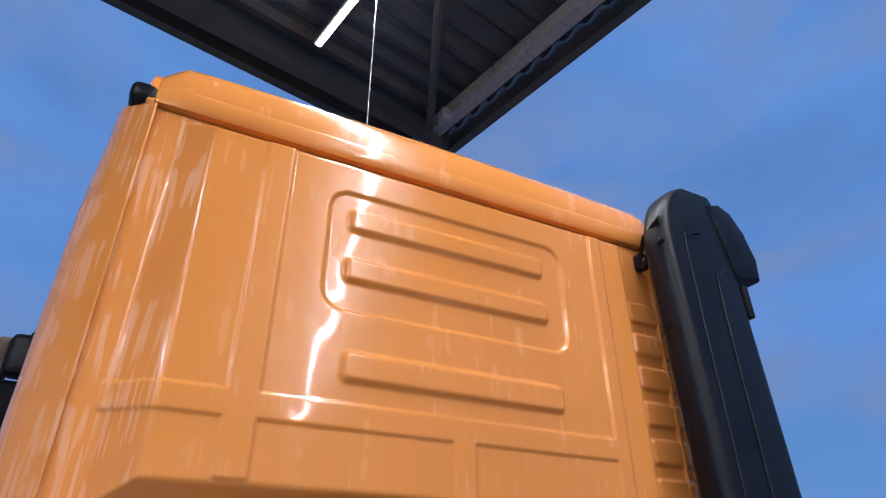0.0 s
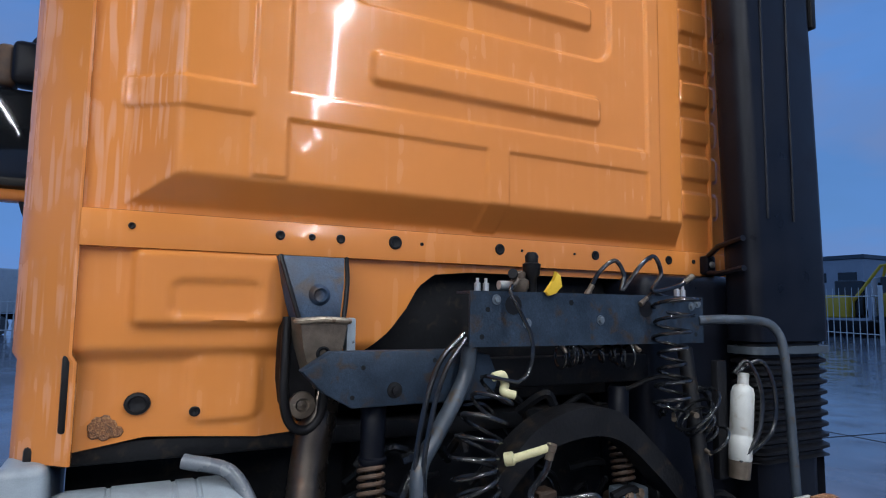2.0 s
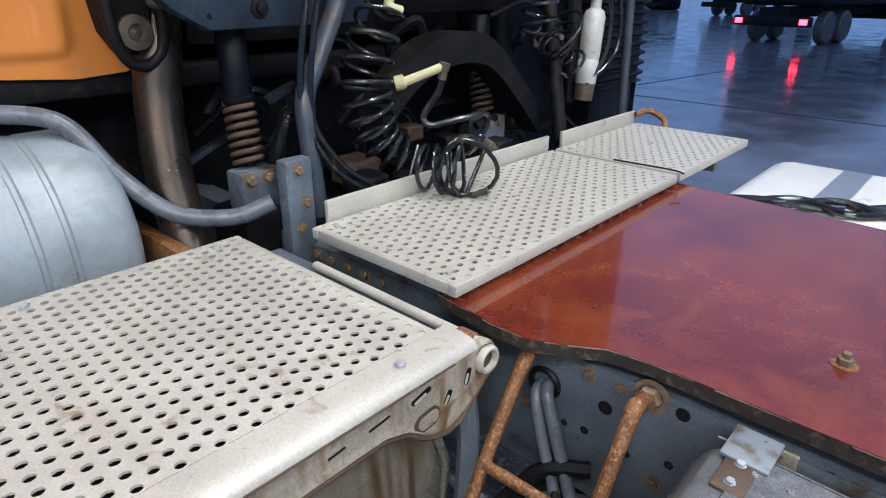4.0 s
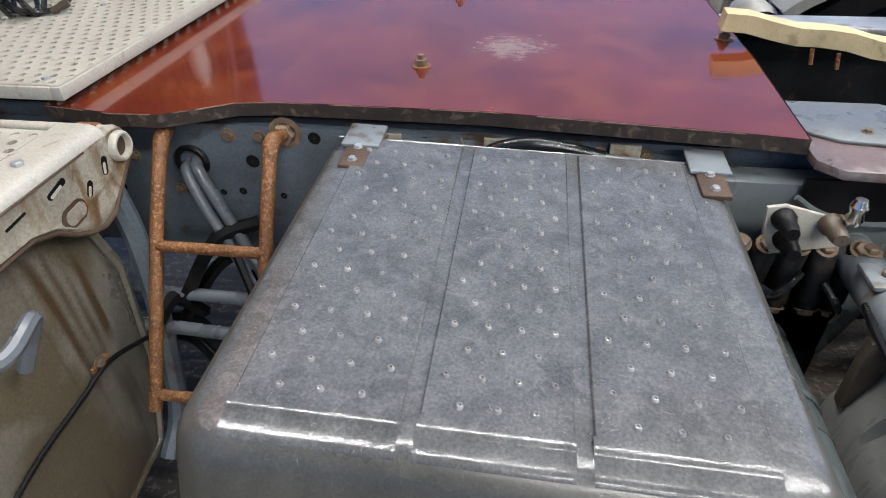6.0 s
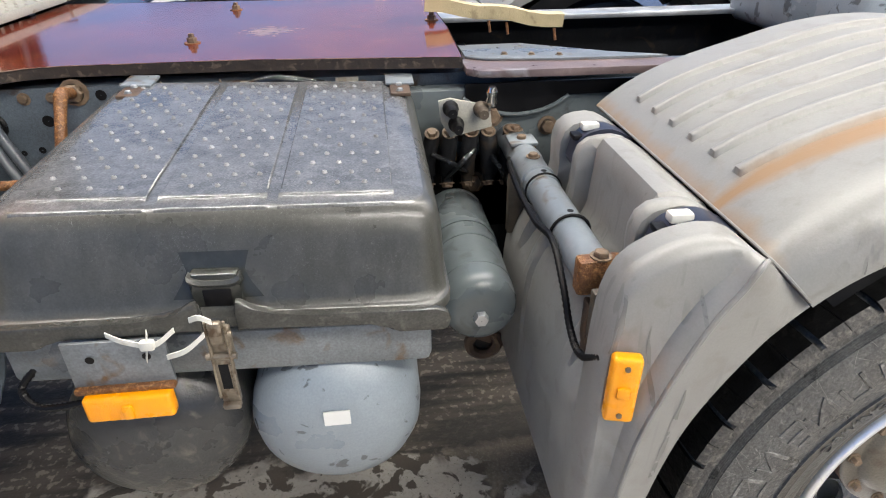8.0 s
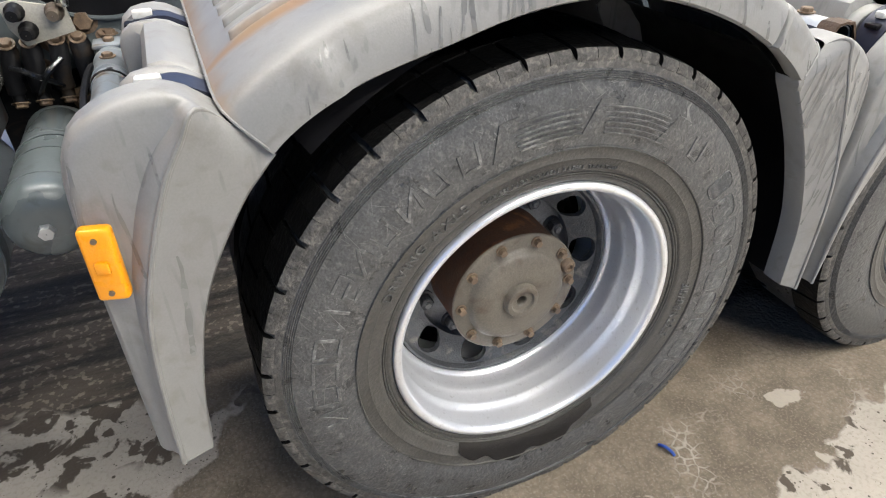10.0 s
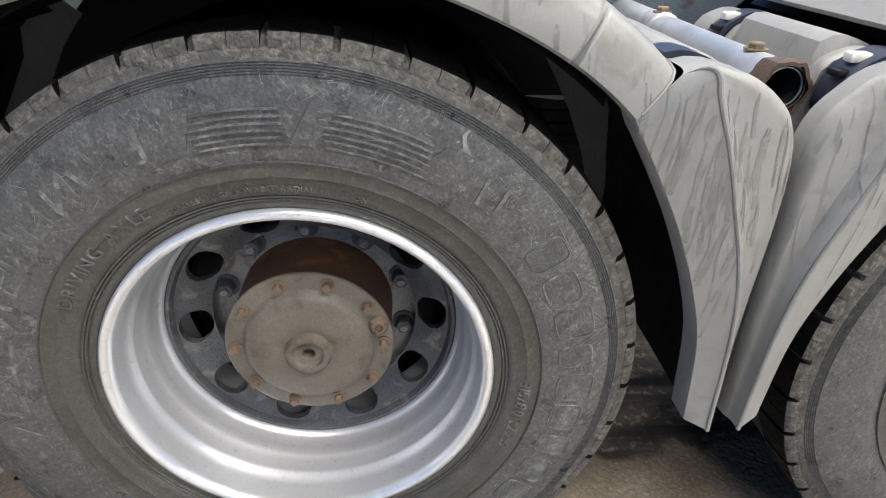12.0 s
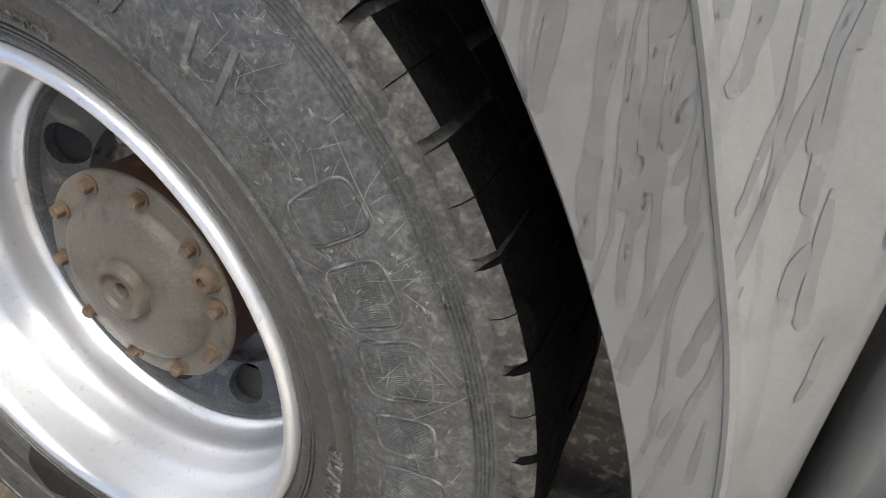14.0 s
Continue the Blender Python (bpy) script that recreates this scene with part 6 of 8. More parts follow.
        # plain raised blocks at the ends of the packs
        for a0 in (84.5, 62.0, 107.0):
            bm = bmesh.new()
            rows = []
            for r, lift in ((0.3995, -0.001), (0.401, 0.0024), (0.43, 0.0026), (0.457, 0.0024), (0.4585, -0.001)):
                mid = a0 - 3.3 * (r - 0.404) / 0.054
                rows.append([(r * math.cos(radians(mid + d)), tyre_side(r) - h, r * math.sin(radians(mid + d))) for d, h in ((-2.35, -0.001), (-2.2, lift), (0, lift), (2.2, lift), (2.35, -0.001))])
            grid(bm, rows)
            part("moulded_block", bm, M_TYRE, tyre, smooth=30)
        # pale scratches and scuffs on the sidewall
        bm = bmesh.new()
        rnd = random.Random(21)
        spots = [(rnd.choice((84, 86, 75, 66, 55, 42, 30, 12, -8, 125, 140)) + rnd.gauss(0, 5), rnd.uniform(0.41, 0.475)) for k in range(120)] + [(rnd.gauss(6, 24), rnd.uniform(0.39, 0.500)) for k in range(200)] + [(rnd.uniform(-60, 200), rnd.uniform(0.385, 0.505)) for k in range(90)] + [(rnd.uniform(150, 290), rnd.uniform(0.385, 0.500)) for k in range(170)]
        for ang, r in spots:
            th = rnd.uniform(0, math.pi)
            ln = rnd.choice((0.002, 0.003, 0.004, 0.006, 0.012, 0.018, 0.030, 0.050)) * rnd.uniform(0.6, 1.4)
            w = rnd.uniform(0.00018, 0.00050) if ln > 0.008 else rnd.uniform(0.0004, 0.0011)
            a, bend = radians(ang), rnd.uniform(-0.18, 0.18)
            c = Vector((r * math.cos(a), 0, r * math.sin(a)))
            prev = None
            for i in range(6):
                t = i / 5
                d = Vector((math.cos(th + bend * t), 0, math.sin(th + bend * t)))
                c = c + d * ln / 5
                nrm = Vector((-d.z, 0, d.x)) * w * math.sin(math.pi * (0.08 + 0.84 * t))
                row = [bm.verts.new((p.x, tyre_side(p.length) - 0.0016, p.z)) for p in (c - nrm, c + nrm)]
                if prev and 0.383 < c.length < 0.502:
                    bm.faces.new((prev[0], prev[1], row[1], row[0]))
                prev = row
        # one broad scrape by the fine rings
        prev = None
        for r, a, w in ((0.484, 59.4, 0.0012), (0.474, 59.7, 0.0030), (0.466, 59.0, 0.0034), (0.459, 58.0, 0.0062), (0.453, 57.2, 0.0085), (0.4495, 57.2, 0.0030)):
            row = [bm.verts.new((r * math.cos(radians(a) + d / r), tyre_side(r) - 0.0016, r * math.sin(radians(a) + d / r))) for d in (w, -w)]
            if prev:
                bm.faces.new((prev[0], prev[1], row[1], row[0]))
            prev = row
        wet = bmesh.new()
        rows = []
        for k in range(41):
            q = radians(-122 + 62 * k / 40)
            e = math.sin(math.pi * k / 40) ** 0.4
            lo, hi = 0.322, 0.322 + (0.056 + 0.010 * math.sin(k * 0.5) + 0.004 * math.sin(k * 1.1 + 1)) * e
            rows.append([(r * math.cos(q), tyre_side(r) - 0.0022, r * math.sin(q)) for r in (lo + (hi - lo) * j / 6 for j in range(7))])
        grid(wet, rows)
        part("wet_patch", wet, M_WETBLACK, tyre, "glossy black wet patch")
        tagged(part("scratch_wear", bm, M_SCUFF, tyre, "pale scratches and scuffs", smooth=0), kind="stuff")
    # rim
    bm = bmesh.new()
    lathe(bm, [(0.150, 0.290), (0.128, 0.299), (0.117, 0.3035), (0.108, 0.3030), (0.1045, 0.2985), (0.1050, 0.2925), (0.1095, 0.2875), (0.121, 0.2855), (0.150, 0.2830), (0.163, 0.2795), (0.170, 0.2758), (0.176, 0.2745),
               (0.195, 0.2725), (0.205, 0.2690), (0.212, 0.2668), (0.225, 0.2660), (0.245, 0.2640), (0.252, 0.2605), (0.256, 0.2565), (0.262, 0.2560), (0.268, 0.2545), (0.36, 0.2545)], (0, 0, 0), "y", seg)
    rim = part("rim", bm, M_RIM, wh, "silver painted steel rim, dull and wet", smooth=60)
    bm = bmesh.new()
    lathe(bm, [(0.262, 0.2565), (0.257, 0.2525), (0.2575, 0.2475), (0.264, 0.2445), (0.270, 0.2425)], (0, 0, 0), "y", seg)
    # dished disc with hand holes
    N = 10

    def dish(r):
        return 0.270 + 0.004 * smooth01((0.243 - r) / 0.02) + 0.022 * smooth01((0.225 - r) / 0.04)
    for k in range(N):
        a0 = radians(2.5) + 2 * math.pi * k / N
        half = math.pi / N

        def at(r, a):
            return (r * math.cos(a), dish(r), r * math.sin(a))
        R0, R1, Rm = 0.184, 0.243, 0.2125
        outer = [(R1, -1 + 2 * q / 8) for q in range(9)] + [(R1 + (R0 - R1) * q / 4, 1) for q in range(1, 4)] + [(R0, 1 - 2 * q / 8) for q in range(9)] + [(R0 + (R1 - R0) * q / 4, -1) for q in range(1, 4)]
        o, i, d = [], [], []
        for r, t in outer:
            o.append(bm.verts.new(at(r, a0 + t * half)))
            ang = math.atan2((r - Rm) / 0.0295, t)
            rr, aa = Rm + 0.0270 * math.sin(ang), a0 + 0.0345 * math.cos(ang) / Rm
            p = at(rr, aa)
            i.append(bm.verts.new(p))
            d.append(bm.verts.new((p[0], p[1] + 0.014, p[2])))
        for q in range(24):
            w = (q + 1) % 24
            bm.faces.new((o[q], o[w], i[w], i[q]))
            bm.faces.new((i[q], i[w], d[w], d[q]))
    bmesh.ops.remove_doubles(bm, verts=bm.verts, dist=0.0002)
    disc = part("disc", bm, M_DISC, rim, "dark dirty wheel disc with round hand holes", smooth=50)
    bm = bmesh.new()
    lathe(bm, [(dish(0.184), 0.1845), (0.300, 0.1855), (0.312, 0.1870), (0.324, 0.1875), (0.333, 0.1860), (0.336, 0.180), (0.336, 0.13)], (0, 0, 0), "y", seg)
    part("bolt_flange", bm, M_FLANGE, rim, "paler grey bolting flange", smooth=60)
    for k in range(10):
        a = radians(20.5) + 2 * math.pi * k / 10
        shared("wheel_nut", NUT, facing((0.1675 * math.cos(a), 0.336, 0.1675 * math.sin(a)), (0, -1, 0), 1.05), disc)
        b = bmesh.new()
        lathe(b, [(0.304, 0.001), (0.304, 0.0065), (0.308, 0.0085), (0.335, 0.0085)], (0.1675 * math.cos(a), 0, 0.1675 * math.sin(a)), "y", 10)
        part("wheel_stud", b, M_FLANGE, rim)
    # black disc added behind the hand holes to darken them
    bm = bmesh.new()
    lathe(bm, [(0.40, 0.001), (0.40, 0.24), (0.365, 0.24)], (0, 0, 0), "y", 40)
    part("brake_plate", bm, M_RUBBER, rim)
    # hub with planetary cover
    bm = bmesh.new()
    lathe(bm, [(0.39, 0.141), (0.30, 0.140), (0.228, 0.139), (0.218, 0.143), (0.213, 0.143)], (0, 0, 0), "y", 64)
    hub = part("hub", bm, M_DRUM, wh, "rust-brown planetary hub drum")
    bm = bmesh.new()
    lathe(bm, [(0.214, 0.143), (0.210, 0.1430), (0.2075, 0.1412), (0.2070, 0.1395), (0.2070, 0.1155), (0.2060, 0.1125), (0.2030, 0.1100), (0.1970, 0.1065), (0.1925, 0.101), (0.1895, 0.092), (0.1872, 0.075), (0.1862, 0.055), (0.1878, 0.045), (0.1885, 0.0415), (0.1880, 0.0395), (0.1800, 0.0380), (0.1750, 0.0350), (0.1738, 0.0300), (0.1750, 0.0260), (0.1800, 0.0235), (0.1812, 0.0200), (0.1812, 0.0125), (0.1830, 0.0105), (0.202, 0.0095), (0.202, 0.001)], (0, 0, 0), "y", 64)
    cover = part("cover", bm, M_HUB, hub, "dusty grey-brown hub cover")
    for k in range(10):
        a = radians(36 * k + 1)
        shared("bolt", BOLT, facing((0.1265 * math.cos(a), 0.2075, 0.1265 * math.sin(a)), (0, -1, 0), 0.70) @ Matrix.Diagonal((1, 1, 2.0, 1)), cover)
    bm = bmesh.new()
    a = radians(19)
    lathe(bm, [(0.200, 0.001), (0.200, 0.006), (0.194, 0.007), (0.194, 0.012), (0.198, 0.016), (0.208, 0.018)], (0.125 * math.cos(a), 0, 0.125 * math.sin(a)), "y", 16)
    part("drain_plug", bm, M_RUSTBOLT, cover)
    # inner tyre kept near-black for the shade behind the wheel
    bm = bmesh.new()
    lathe(bm, [(0.45, 0.28), (0.43, 0.33), (0.42, 0.42), (0.44, 0.50), (0.47, 0.528), (0.72, 0.528), (0.75, 0.49), (0.75, 0.4), (0.73, 0.3)], (0, 0, 0), "y", 60)
    part("inner_tyre", bm, M_RUBBER, wh, "inner tyre of the twin wheel")
    return wh


build_wheel(Matrix.Translation((2.9, 0, 0.515)), "worn driven twin wheel with silver rim and dusty hub")
build_wheel(Matrix.Translation((4.25, 0, 0.515)) @ Matrix.Rotation(radians(13), 4, "Y"), "rearmost driven twin wheel with silver rim", False)
for wx in (2.9, 4.25):
    build_wheel(Matrix.Translation((wx, 2.5, 0.515)) @ Matrix.Rotation(math.pi, 4, "Z"), "driven twin wheel on the far side", False)


# ---- mudguards ----
def stained_guard():
    """The guard's plastic with a brown run of rusty water along its crown."""
    m = M_FENDER.copy()
    m.name = "rust_stained_plastic"
    n, l = m.node_tree.nodes, m.node_tree.links
    b = n["Principled BSDF"]
    geo = n.new("ShaderNodeNewGeometry")
    sep = n.new("ShaderNodeSeparateXYZ")
    l.new(geo.outputs["Position"], sep.inputs[0])
    mp = n.new("ShaderNodeMapping")
    mp.inputs["Scale"].default_value = (0.5, 2.0, 0.5)
    l.new(geo.outputs["Position"], mp.inputs["Vector"])
    nz = n.new("ShaderNodeTexNoise")
    nz.inputs["Scale"].default_value, nz.inputs["Detail"].default_value = 16.0, 7.0
    l.new(mp.outputs["Vector"], nz.inputs["Vector"])

    def calc(op, *args):
        t = n.new("ShaderNodeMath")
        t.operation = op
        for i, x in enumerate(args):
            if isinstance(x, (int, float)):
                t.inputs[i].default_value = x
            else:
                l.new(x, t.inputs[i])
        return t.outputs[0]

    def ramp(v, a, c, d, e):
        t = n.new("ShaderNodeMapRange")
        for k, x in (("From Min", a), ("From Max", c), ("To Min", d), ("To Max", e)):
            t.inputs[k].default_value = x
        l.new(v, t.inputs["Value"])
        return t.outputs["Result"]
    off = calc("ADD", calc("ABSOLUTE", calc("SUBTRACT", sep.outputs["Y"], 0.216)), calc("MULTIPLY", nz.outputs["Fac"], 0.045))
    run = calc("MULTIPLY", ramp(off, 0.030, 0.052, 0.9, 0.0), ramp(sep.outputs["X"], 2.85, 3.0, 1.0, 0.0))
    # a thinner tide line along the front joint
    joint = ramp(calc("ADD", sep.outputs["X"], calc("MULTIPLY", nz.outputs["Fac"], 0.03)), 2.405, 2.430, 0.7, 0.0)
    mix = n.new("ShaderNodeMix")
    mix.data_type = "RGBA"
    l.new(calc("MAXIMUM", run, joint), mix.inputs["Factor"])
    l.new(b.inputs["Base Color"].links[0].from_socket, mix.inputs["A"])
    mix.inputs["B"].default_value = (0.25, 0.145, 0.065, 1)
    l.new(mix.outputs["Result"], b.inputs["Base Color"])
    return m


M_STAINED = stained_guard()


def surface_of(objects):
    """A search tree over the outer side of some parts."""
    vs, fs = [], []
    for o in objects:
        n = len(vs)
        vs += [v.co.copy() for v in o.data.vertices]
        fs += [[n + i for i in p.vertices] for p in o.data.polygons]
    return mathutils.bvhtree.BVHTree.FromPolygons(vs, fs)


def water_runs(tree, spans, rnd, parent):
    """Thin runs of water down an upright face, each ending in a drop."""
    bm = bmesh.new()
    for x0, x1, z0, z1, count in spans:
        for k in range(count):
            x, z = rnd.uniform(x0, x1), rnd.uniform(z0, z1)
            n = int(rnd.choice((6, 10, 16, 26, 40, 54)) * rnd.uniform(0.7, 1.2))
            w0 = rnd.choice((0.0010, 0.0015, 0.0021, 0.0029)) * rnd.uniform(0.8, 1.2)
            drift = rnd.uniform(-0.0003, 0.0003)
            row, prev = None, None
            for i in range(n + 1):
                t = i / n
                drift += rnd.uniform(-0.0004, 0.0004)
                x += max(-0.0005, min(0.0005, drift))
                z -= 0.0042
                w = w0 * (0.4 + 0.9 * min(1, t * 3)) * (1 + 0.18 * math.sin(i * 0.55 + k))
                if t > 0.86:
                    w = w0 * 1.5 * math.sqrt(max(0.02, 1 - ((t - 0.93) / 0.075) ** 2)) if abs(t - 0.93) < 0.075 else w0 * 0.4
                hits = [tree.ray_cast(Vector((x + q * w, -0.6, z)), Vector((0, 1, 0)), 0.72) for q in (-1, 0, 1)]
                if any(h[0] is None or abs(h[1].y) < 0.45 for h in hits):
                    break
                row = [bm.verts.new(h[0] + Vector((0, -0.0007, 0))) for j, h in enumerate(hits)]
                if prev:
                    for j in (0, 1):
                        bm.faces.new((prev[j], prev[j + 1], row[j + 1], row[j]))
                prev = row
    runs = part("water_run_film", bm, M_WETDRIP, parent, "dark runs of water down the guard")
    tagged(runs, kind="stuff")


def build_fender(cx, mirror, ends):
    """Arched guard over one wheel: crown piece and two end pieces; mirror puts it on the far side."""
    def W(x, y, z):
        return (x, 2.5 - y if mirror else y, z)
    fe = new("mudguard")
    fe.parent = truck
    fe["label"] = "off-white plastic mudguard with water streaks"
    # crown
    bm = bmesh.new()
    sec = [(0.70, 0.66), (0.70, 0.690)]
    ribs = [0.60, 0.53, 0.46, 0.39, 0.32, 0.25]
    for y in ribs:
        sec += [(y + 0.012, 0.690), (y + 0.008, 0.6965), (y + 0.004, 0.699), (y - 0.004, 0.699), (y - 0.008, 0.6965), (y - 0.012, 0.690)]
    sec += [(0.15, 0.690), (0.115, 0.688), (0.094, 0.682), (0.081, 0.672), (0.074, 0.660), (0.068, 0.640), (0.063, 0.622), (0.063, 0.613), (0.070, 0.609), (0.10, 0.615), (0.12, 0.66), (0.16, 0.683), (0.69, 0.683)]

    def flare(t):
        """The guard squares out towards its joints."""
        return 0.042 * smooth01((t - 0.70) / 0.30) + 0.012 * smooth01((0.3 - t) / 0.3)
    rows = []
    A0, A1 = 45.0, 134.0
    for a in [A0, 46.5, 48, 49.0, 49.2, 49.7, 50.2, 51, 52.5] + [54.0, 54.4, 54.6, 54.8, 55.0, 55.2, 55.6, 57] + [58 + 2 * k for k in range(32)] + [121, 122.6, 124, 125.5, 127, 128.6, 129.2, 129.7, 129.9, 131, 132, 133, 134.0]:
        t = (a - A0) / (A1 - A0)
        # a pressed step near each joint
        step = 1 - smooth01((a - 54.4) / 0.4) - 0.9 * max(0, 1 - abs(a - 54.9) / 0.3) + smooth01((a - 122.6) / 1.4)
        row = []
        for y, r in sec:
            rr = r
            if r > 0.6905:
                rr = 0.690 + (r - 0.690) * min(1, max(0, (a - 49.2) / 0.5)) * min(1, max(0, (129.7 - a) / 0.5))
            side = smooth01((0.115 - y) / 0.02) if r > 0.611 else 0
            row.append(W(cx + (rr + flare(t)) * math.cos(radians(a)), y - 0.007 * step * side, 0.515 + (rr + flare(t)) * math.sin(radians(a))))
        rows.append(row)
    grid(bm, rows, True, True)
    crown = part("crown", bm, M_STAINED if not mirror and cx < 3 else M_FENDER, fe, smooth=38)
    wetted = [crown]
    for a in (45.15, 133.85):
        f = flare((a - A0) / (A1 - A0)) + 0.001
        part("seam_bead", tube(bmesh.new(), [W(cx + (r + f) * math.cos(radians(a)), y - (0.0075 if y < 0.1 else 0), 0.515 + (r + f) * math.sin(radians(a))) for y, r in ((0.68, 0.69), (0.4, 0.69), (0.15, 0.69), (0.115, 0.688), (0.094, 0.682), (0.081, 0.672), (0.074, 0.660), (0.068, 0.640), (0.063, 0.62))], 0.002, 6), M_FENDER, crown)
    # black lining added so the arch looks as dark as its shade
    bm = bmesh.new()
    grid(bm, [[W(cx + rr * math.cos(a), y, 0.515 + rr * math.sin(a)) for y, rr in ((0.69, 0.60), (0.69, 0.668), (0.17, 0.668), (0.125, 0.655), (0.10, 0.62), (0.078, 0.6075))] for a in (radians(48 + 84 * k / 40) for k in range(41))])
    part("inner_liner", bm, M_RUBBER, crown, "black lining for the shade inside the guard")
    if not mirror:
        # panel added to stop the bright yard showing through the arch
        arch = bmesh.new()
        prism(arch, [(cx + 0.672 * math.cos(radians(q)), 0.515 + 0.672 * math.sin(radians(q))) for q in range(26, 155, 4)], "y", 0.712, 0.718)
        part("inner_wall", arch, M_RUBBER, fe, "black panel added to close the wheel arch")
    for s in ends:
        def P(u, y, z):
            return W(cx + s * u, y, z)
        inner = [(0.440, 0.956), (0.448, 0.938), (0.459, 0.921), (0.499, 0.854), (0.535, 0.786), (0.573, 0.696), (0.600, 0.60), (0.612, 0.455)]
        crease = [(0.494, 1.006), (0.5235, 1.018), (0.536, 0.985), (0.566, 0.915), (0.592, 0.841), (0.624, 0.74), (0.641, 0.63), (0.649, 0.443)]
        ridge = [(0.500, 1.012), (0.533, 1.017), (0.590, 1.003), (0.634, 0.978), (0.667, 0.938), (0.679, 0.86), (0.681, 0.65), (0.681, 0.44)]
        recess = [(0.492, 1.000), (0.525, 0.998), (0.555, 0.980), (0.580, 0.950), (0.600, 0.90), (0.640, 0.80), (0.660, 0.62), (0.660, 0.44)]
        inner_b, crease_b, ridge_b, recess_b = inner, crease, ridge, recess
        if s < 0:
            inner = [(0.450, 0.980), (0.472, 0.955), (0.502, 0.918), (0.550, 0.835), (0.580, 0.76), (0.603, 0.66), (0.616, 0.57), (0.621, 0.505)]
            crease = [(0.498, 1.028), (0.533, 1.056), (0.555, 1.022), (0.580, 0.980), (0.613, 0.90), (0.645, 0.789), (0.660, 0.65), (0.666, 0.508)]
            ridge = [(0.503, 1.032), (0.545, 1.064), (0.592, 1.069), (0.645, 1.051), (0.680, 1.015), (0.694, 0.93), (0.698, 0.70), (0.699, 0.512)]
            recess = [(0.497, 1.016), (0.532, 1.026), (0.560, 1.018), (0.578, 0.995), (0.590, 0.955), (0.600, 0.90), (0.674, 0.78), (0.678, 0.51)]
        if s < 0 and cx > 3:
            inner, crease = inner_b, crease_b
            ridge, recess = ([(a - 0.024 * smooth01((a - 0.55) / 0.1), b) for a, b in q] for q in (ridge_b, recess_b))
        # the skin steps back behind the support tube
        skin = [(0.503, 1.032), (0.545, 1.056), (0.590, 1.055), (0.612, 1.043), (0.621, 1.012), (0.624, 0.93), (0.690, 0.80), (0.699, 0.512)] if s < 0 and cx < 3 else ridge
        if s < 0 and cx > 3:
            skin = [(0.500, 1.010), (0.533, 1.014), (0.572, 1.0), (0.588, 0.985), (0.594, 0.95), (0.598, 0.90), (0.645, 0.80), (0.657, 0.44)]
        flat = [(0.500, 1.012), (0.533, 1.024), (0.558, 1.025), (0.574, 1.017), (0.582, 0.998), (0.590, 0.95), (0.645, 0.80), (0.657, 0.44)] if cx > 3 else skin
        block = [(0.503, 1.034), (0.545, 1.056), (0.568, 1.058), (0.580, 1.052), (0.585, 1.038), (0.590, 0.97), (0.602, 0.915), (0.68, 0.80), (0.699, 0.512)] if s < 0 and cx < 3 else flat if s < 0 else skin
        # outer face with its crease and a rounded rim
        bm = bmesh.new()
        rows = []
        I = curve_pts([(a, 0, b) for a, b in inner], 5)
        C = curve_pts([(a, 0, b) for a, b in crease], 5)
        O = curve_pts([(a, 0, b) for a, b in ridge], 5)
        n = len(I)
        for k in range(n):
            a, c, b = I[k], C[k], O[k]
            h = 0.026 * smooth01(k / n * 5)
            d = (b - c).length
            rim = min(0.034 if s < 0 and cx > 3 else 0.02, d * 0.5) / max(d, 0.001)
            row = []
            for p, y in ((a, 0.11), (a, 0.069), (a.lerp(c, 0.04), 0.0635), (a.lerp(c, 0.5), 0.070 - h * 0.55), (a.lerp(c, 0.93), 0.0735 - h * 0.96), (c, 0.074 - h), (c.lerp(b, 0.08), 0.0745 - h * 0.9), (c.lerp(b, 0.22), 0.0755 - h * 0.25),
                         (c.lerp(b, 0.3 + 0.3 * (1 - rim)), 0.077), (c.lerp(b, 1 - rim), 0.0775), (c.lerp(b, 1 - rim * 0.6), 0.081), (c.lerp(b, 1 - rim * 0.25), 0.088), (c.lerp(b, 1 - rim * 0.05), 0.096), (b, 0.104)):
                row.append(P(p.x, y, p.z))
            rows.append(row)
        grid(bm, rows)
        face = part("end_piece", bm, M_FENDER, fe, smooth=38)
        part("crease_bead", tube(bmesh.new(), [P(c.x, 0.0745 - 0.026 * smooth01(k / n * 5), c.z) for k, c in enumerate(C)], [0.0035 * smooth01(k / n * 6) + 0.0004 for k in range(n)], 8), M_FENDER, face)
        # top and front skin, ridged and recessed across the width
        bm = bmesh.new()
        rows = []
        def spread(pts, n=34):
            """The curve through the points, in even steps."""
            c = curve_pts([(a, 0, b) for a, b in pts], 4)
            d = [0.0]
            for p, q in zip(c, c[1:]):
                d.append(d[-1] + (q - p).length)
            out, i = [], 0
            for k in range(n):
                t = d[-1] * k / (n - 1)
                while i < len(d) - 2 and d[i + 1] < t:
                    i += 1
                out.append(c[i].lerp(c[i + 1], (t - d[i]) / max(d[i + 1] - d[i], 1e-6)))
            return out
        low = spread(recess)
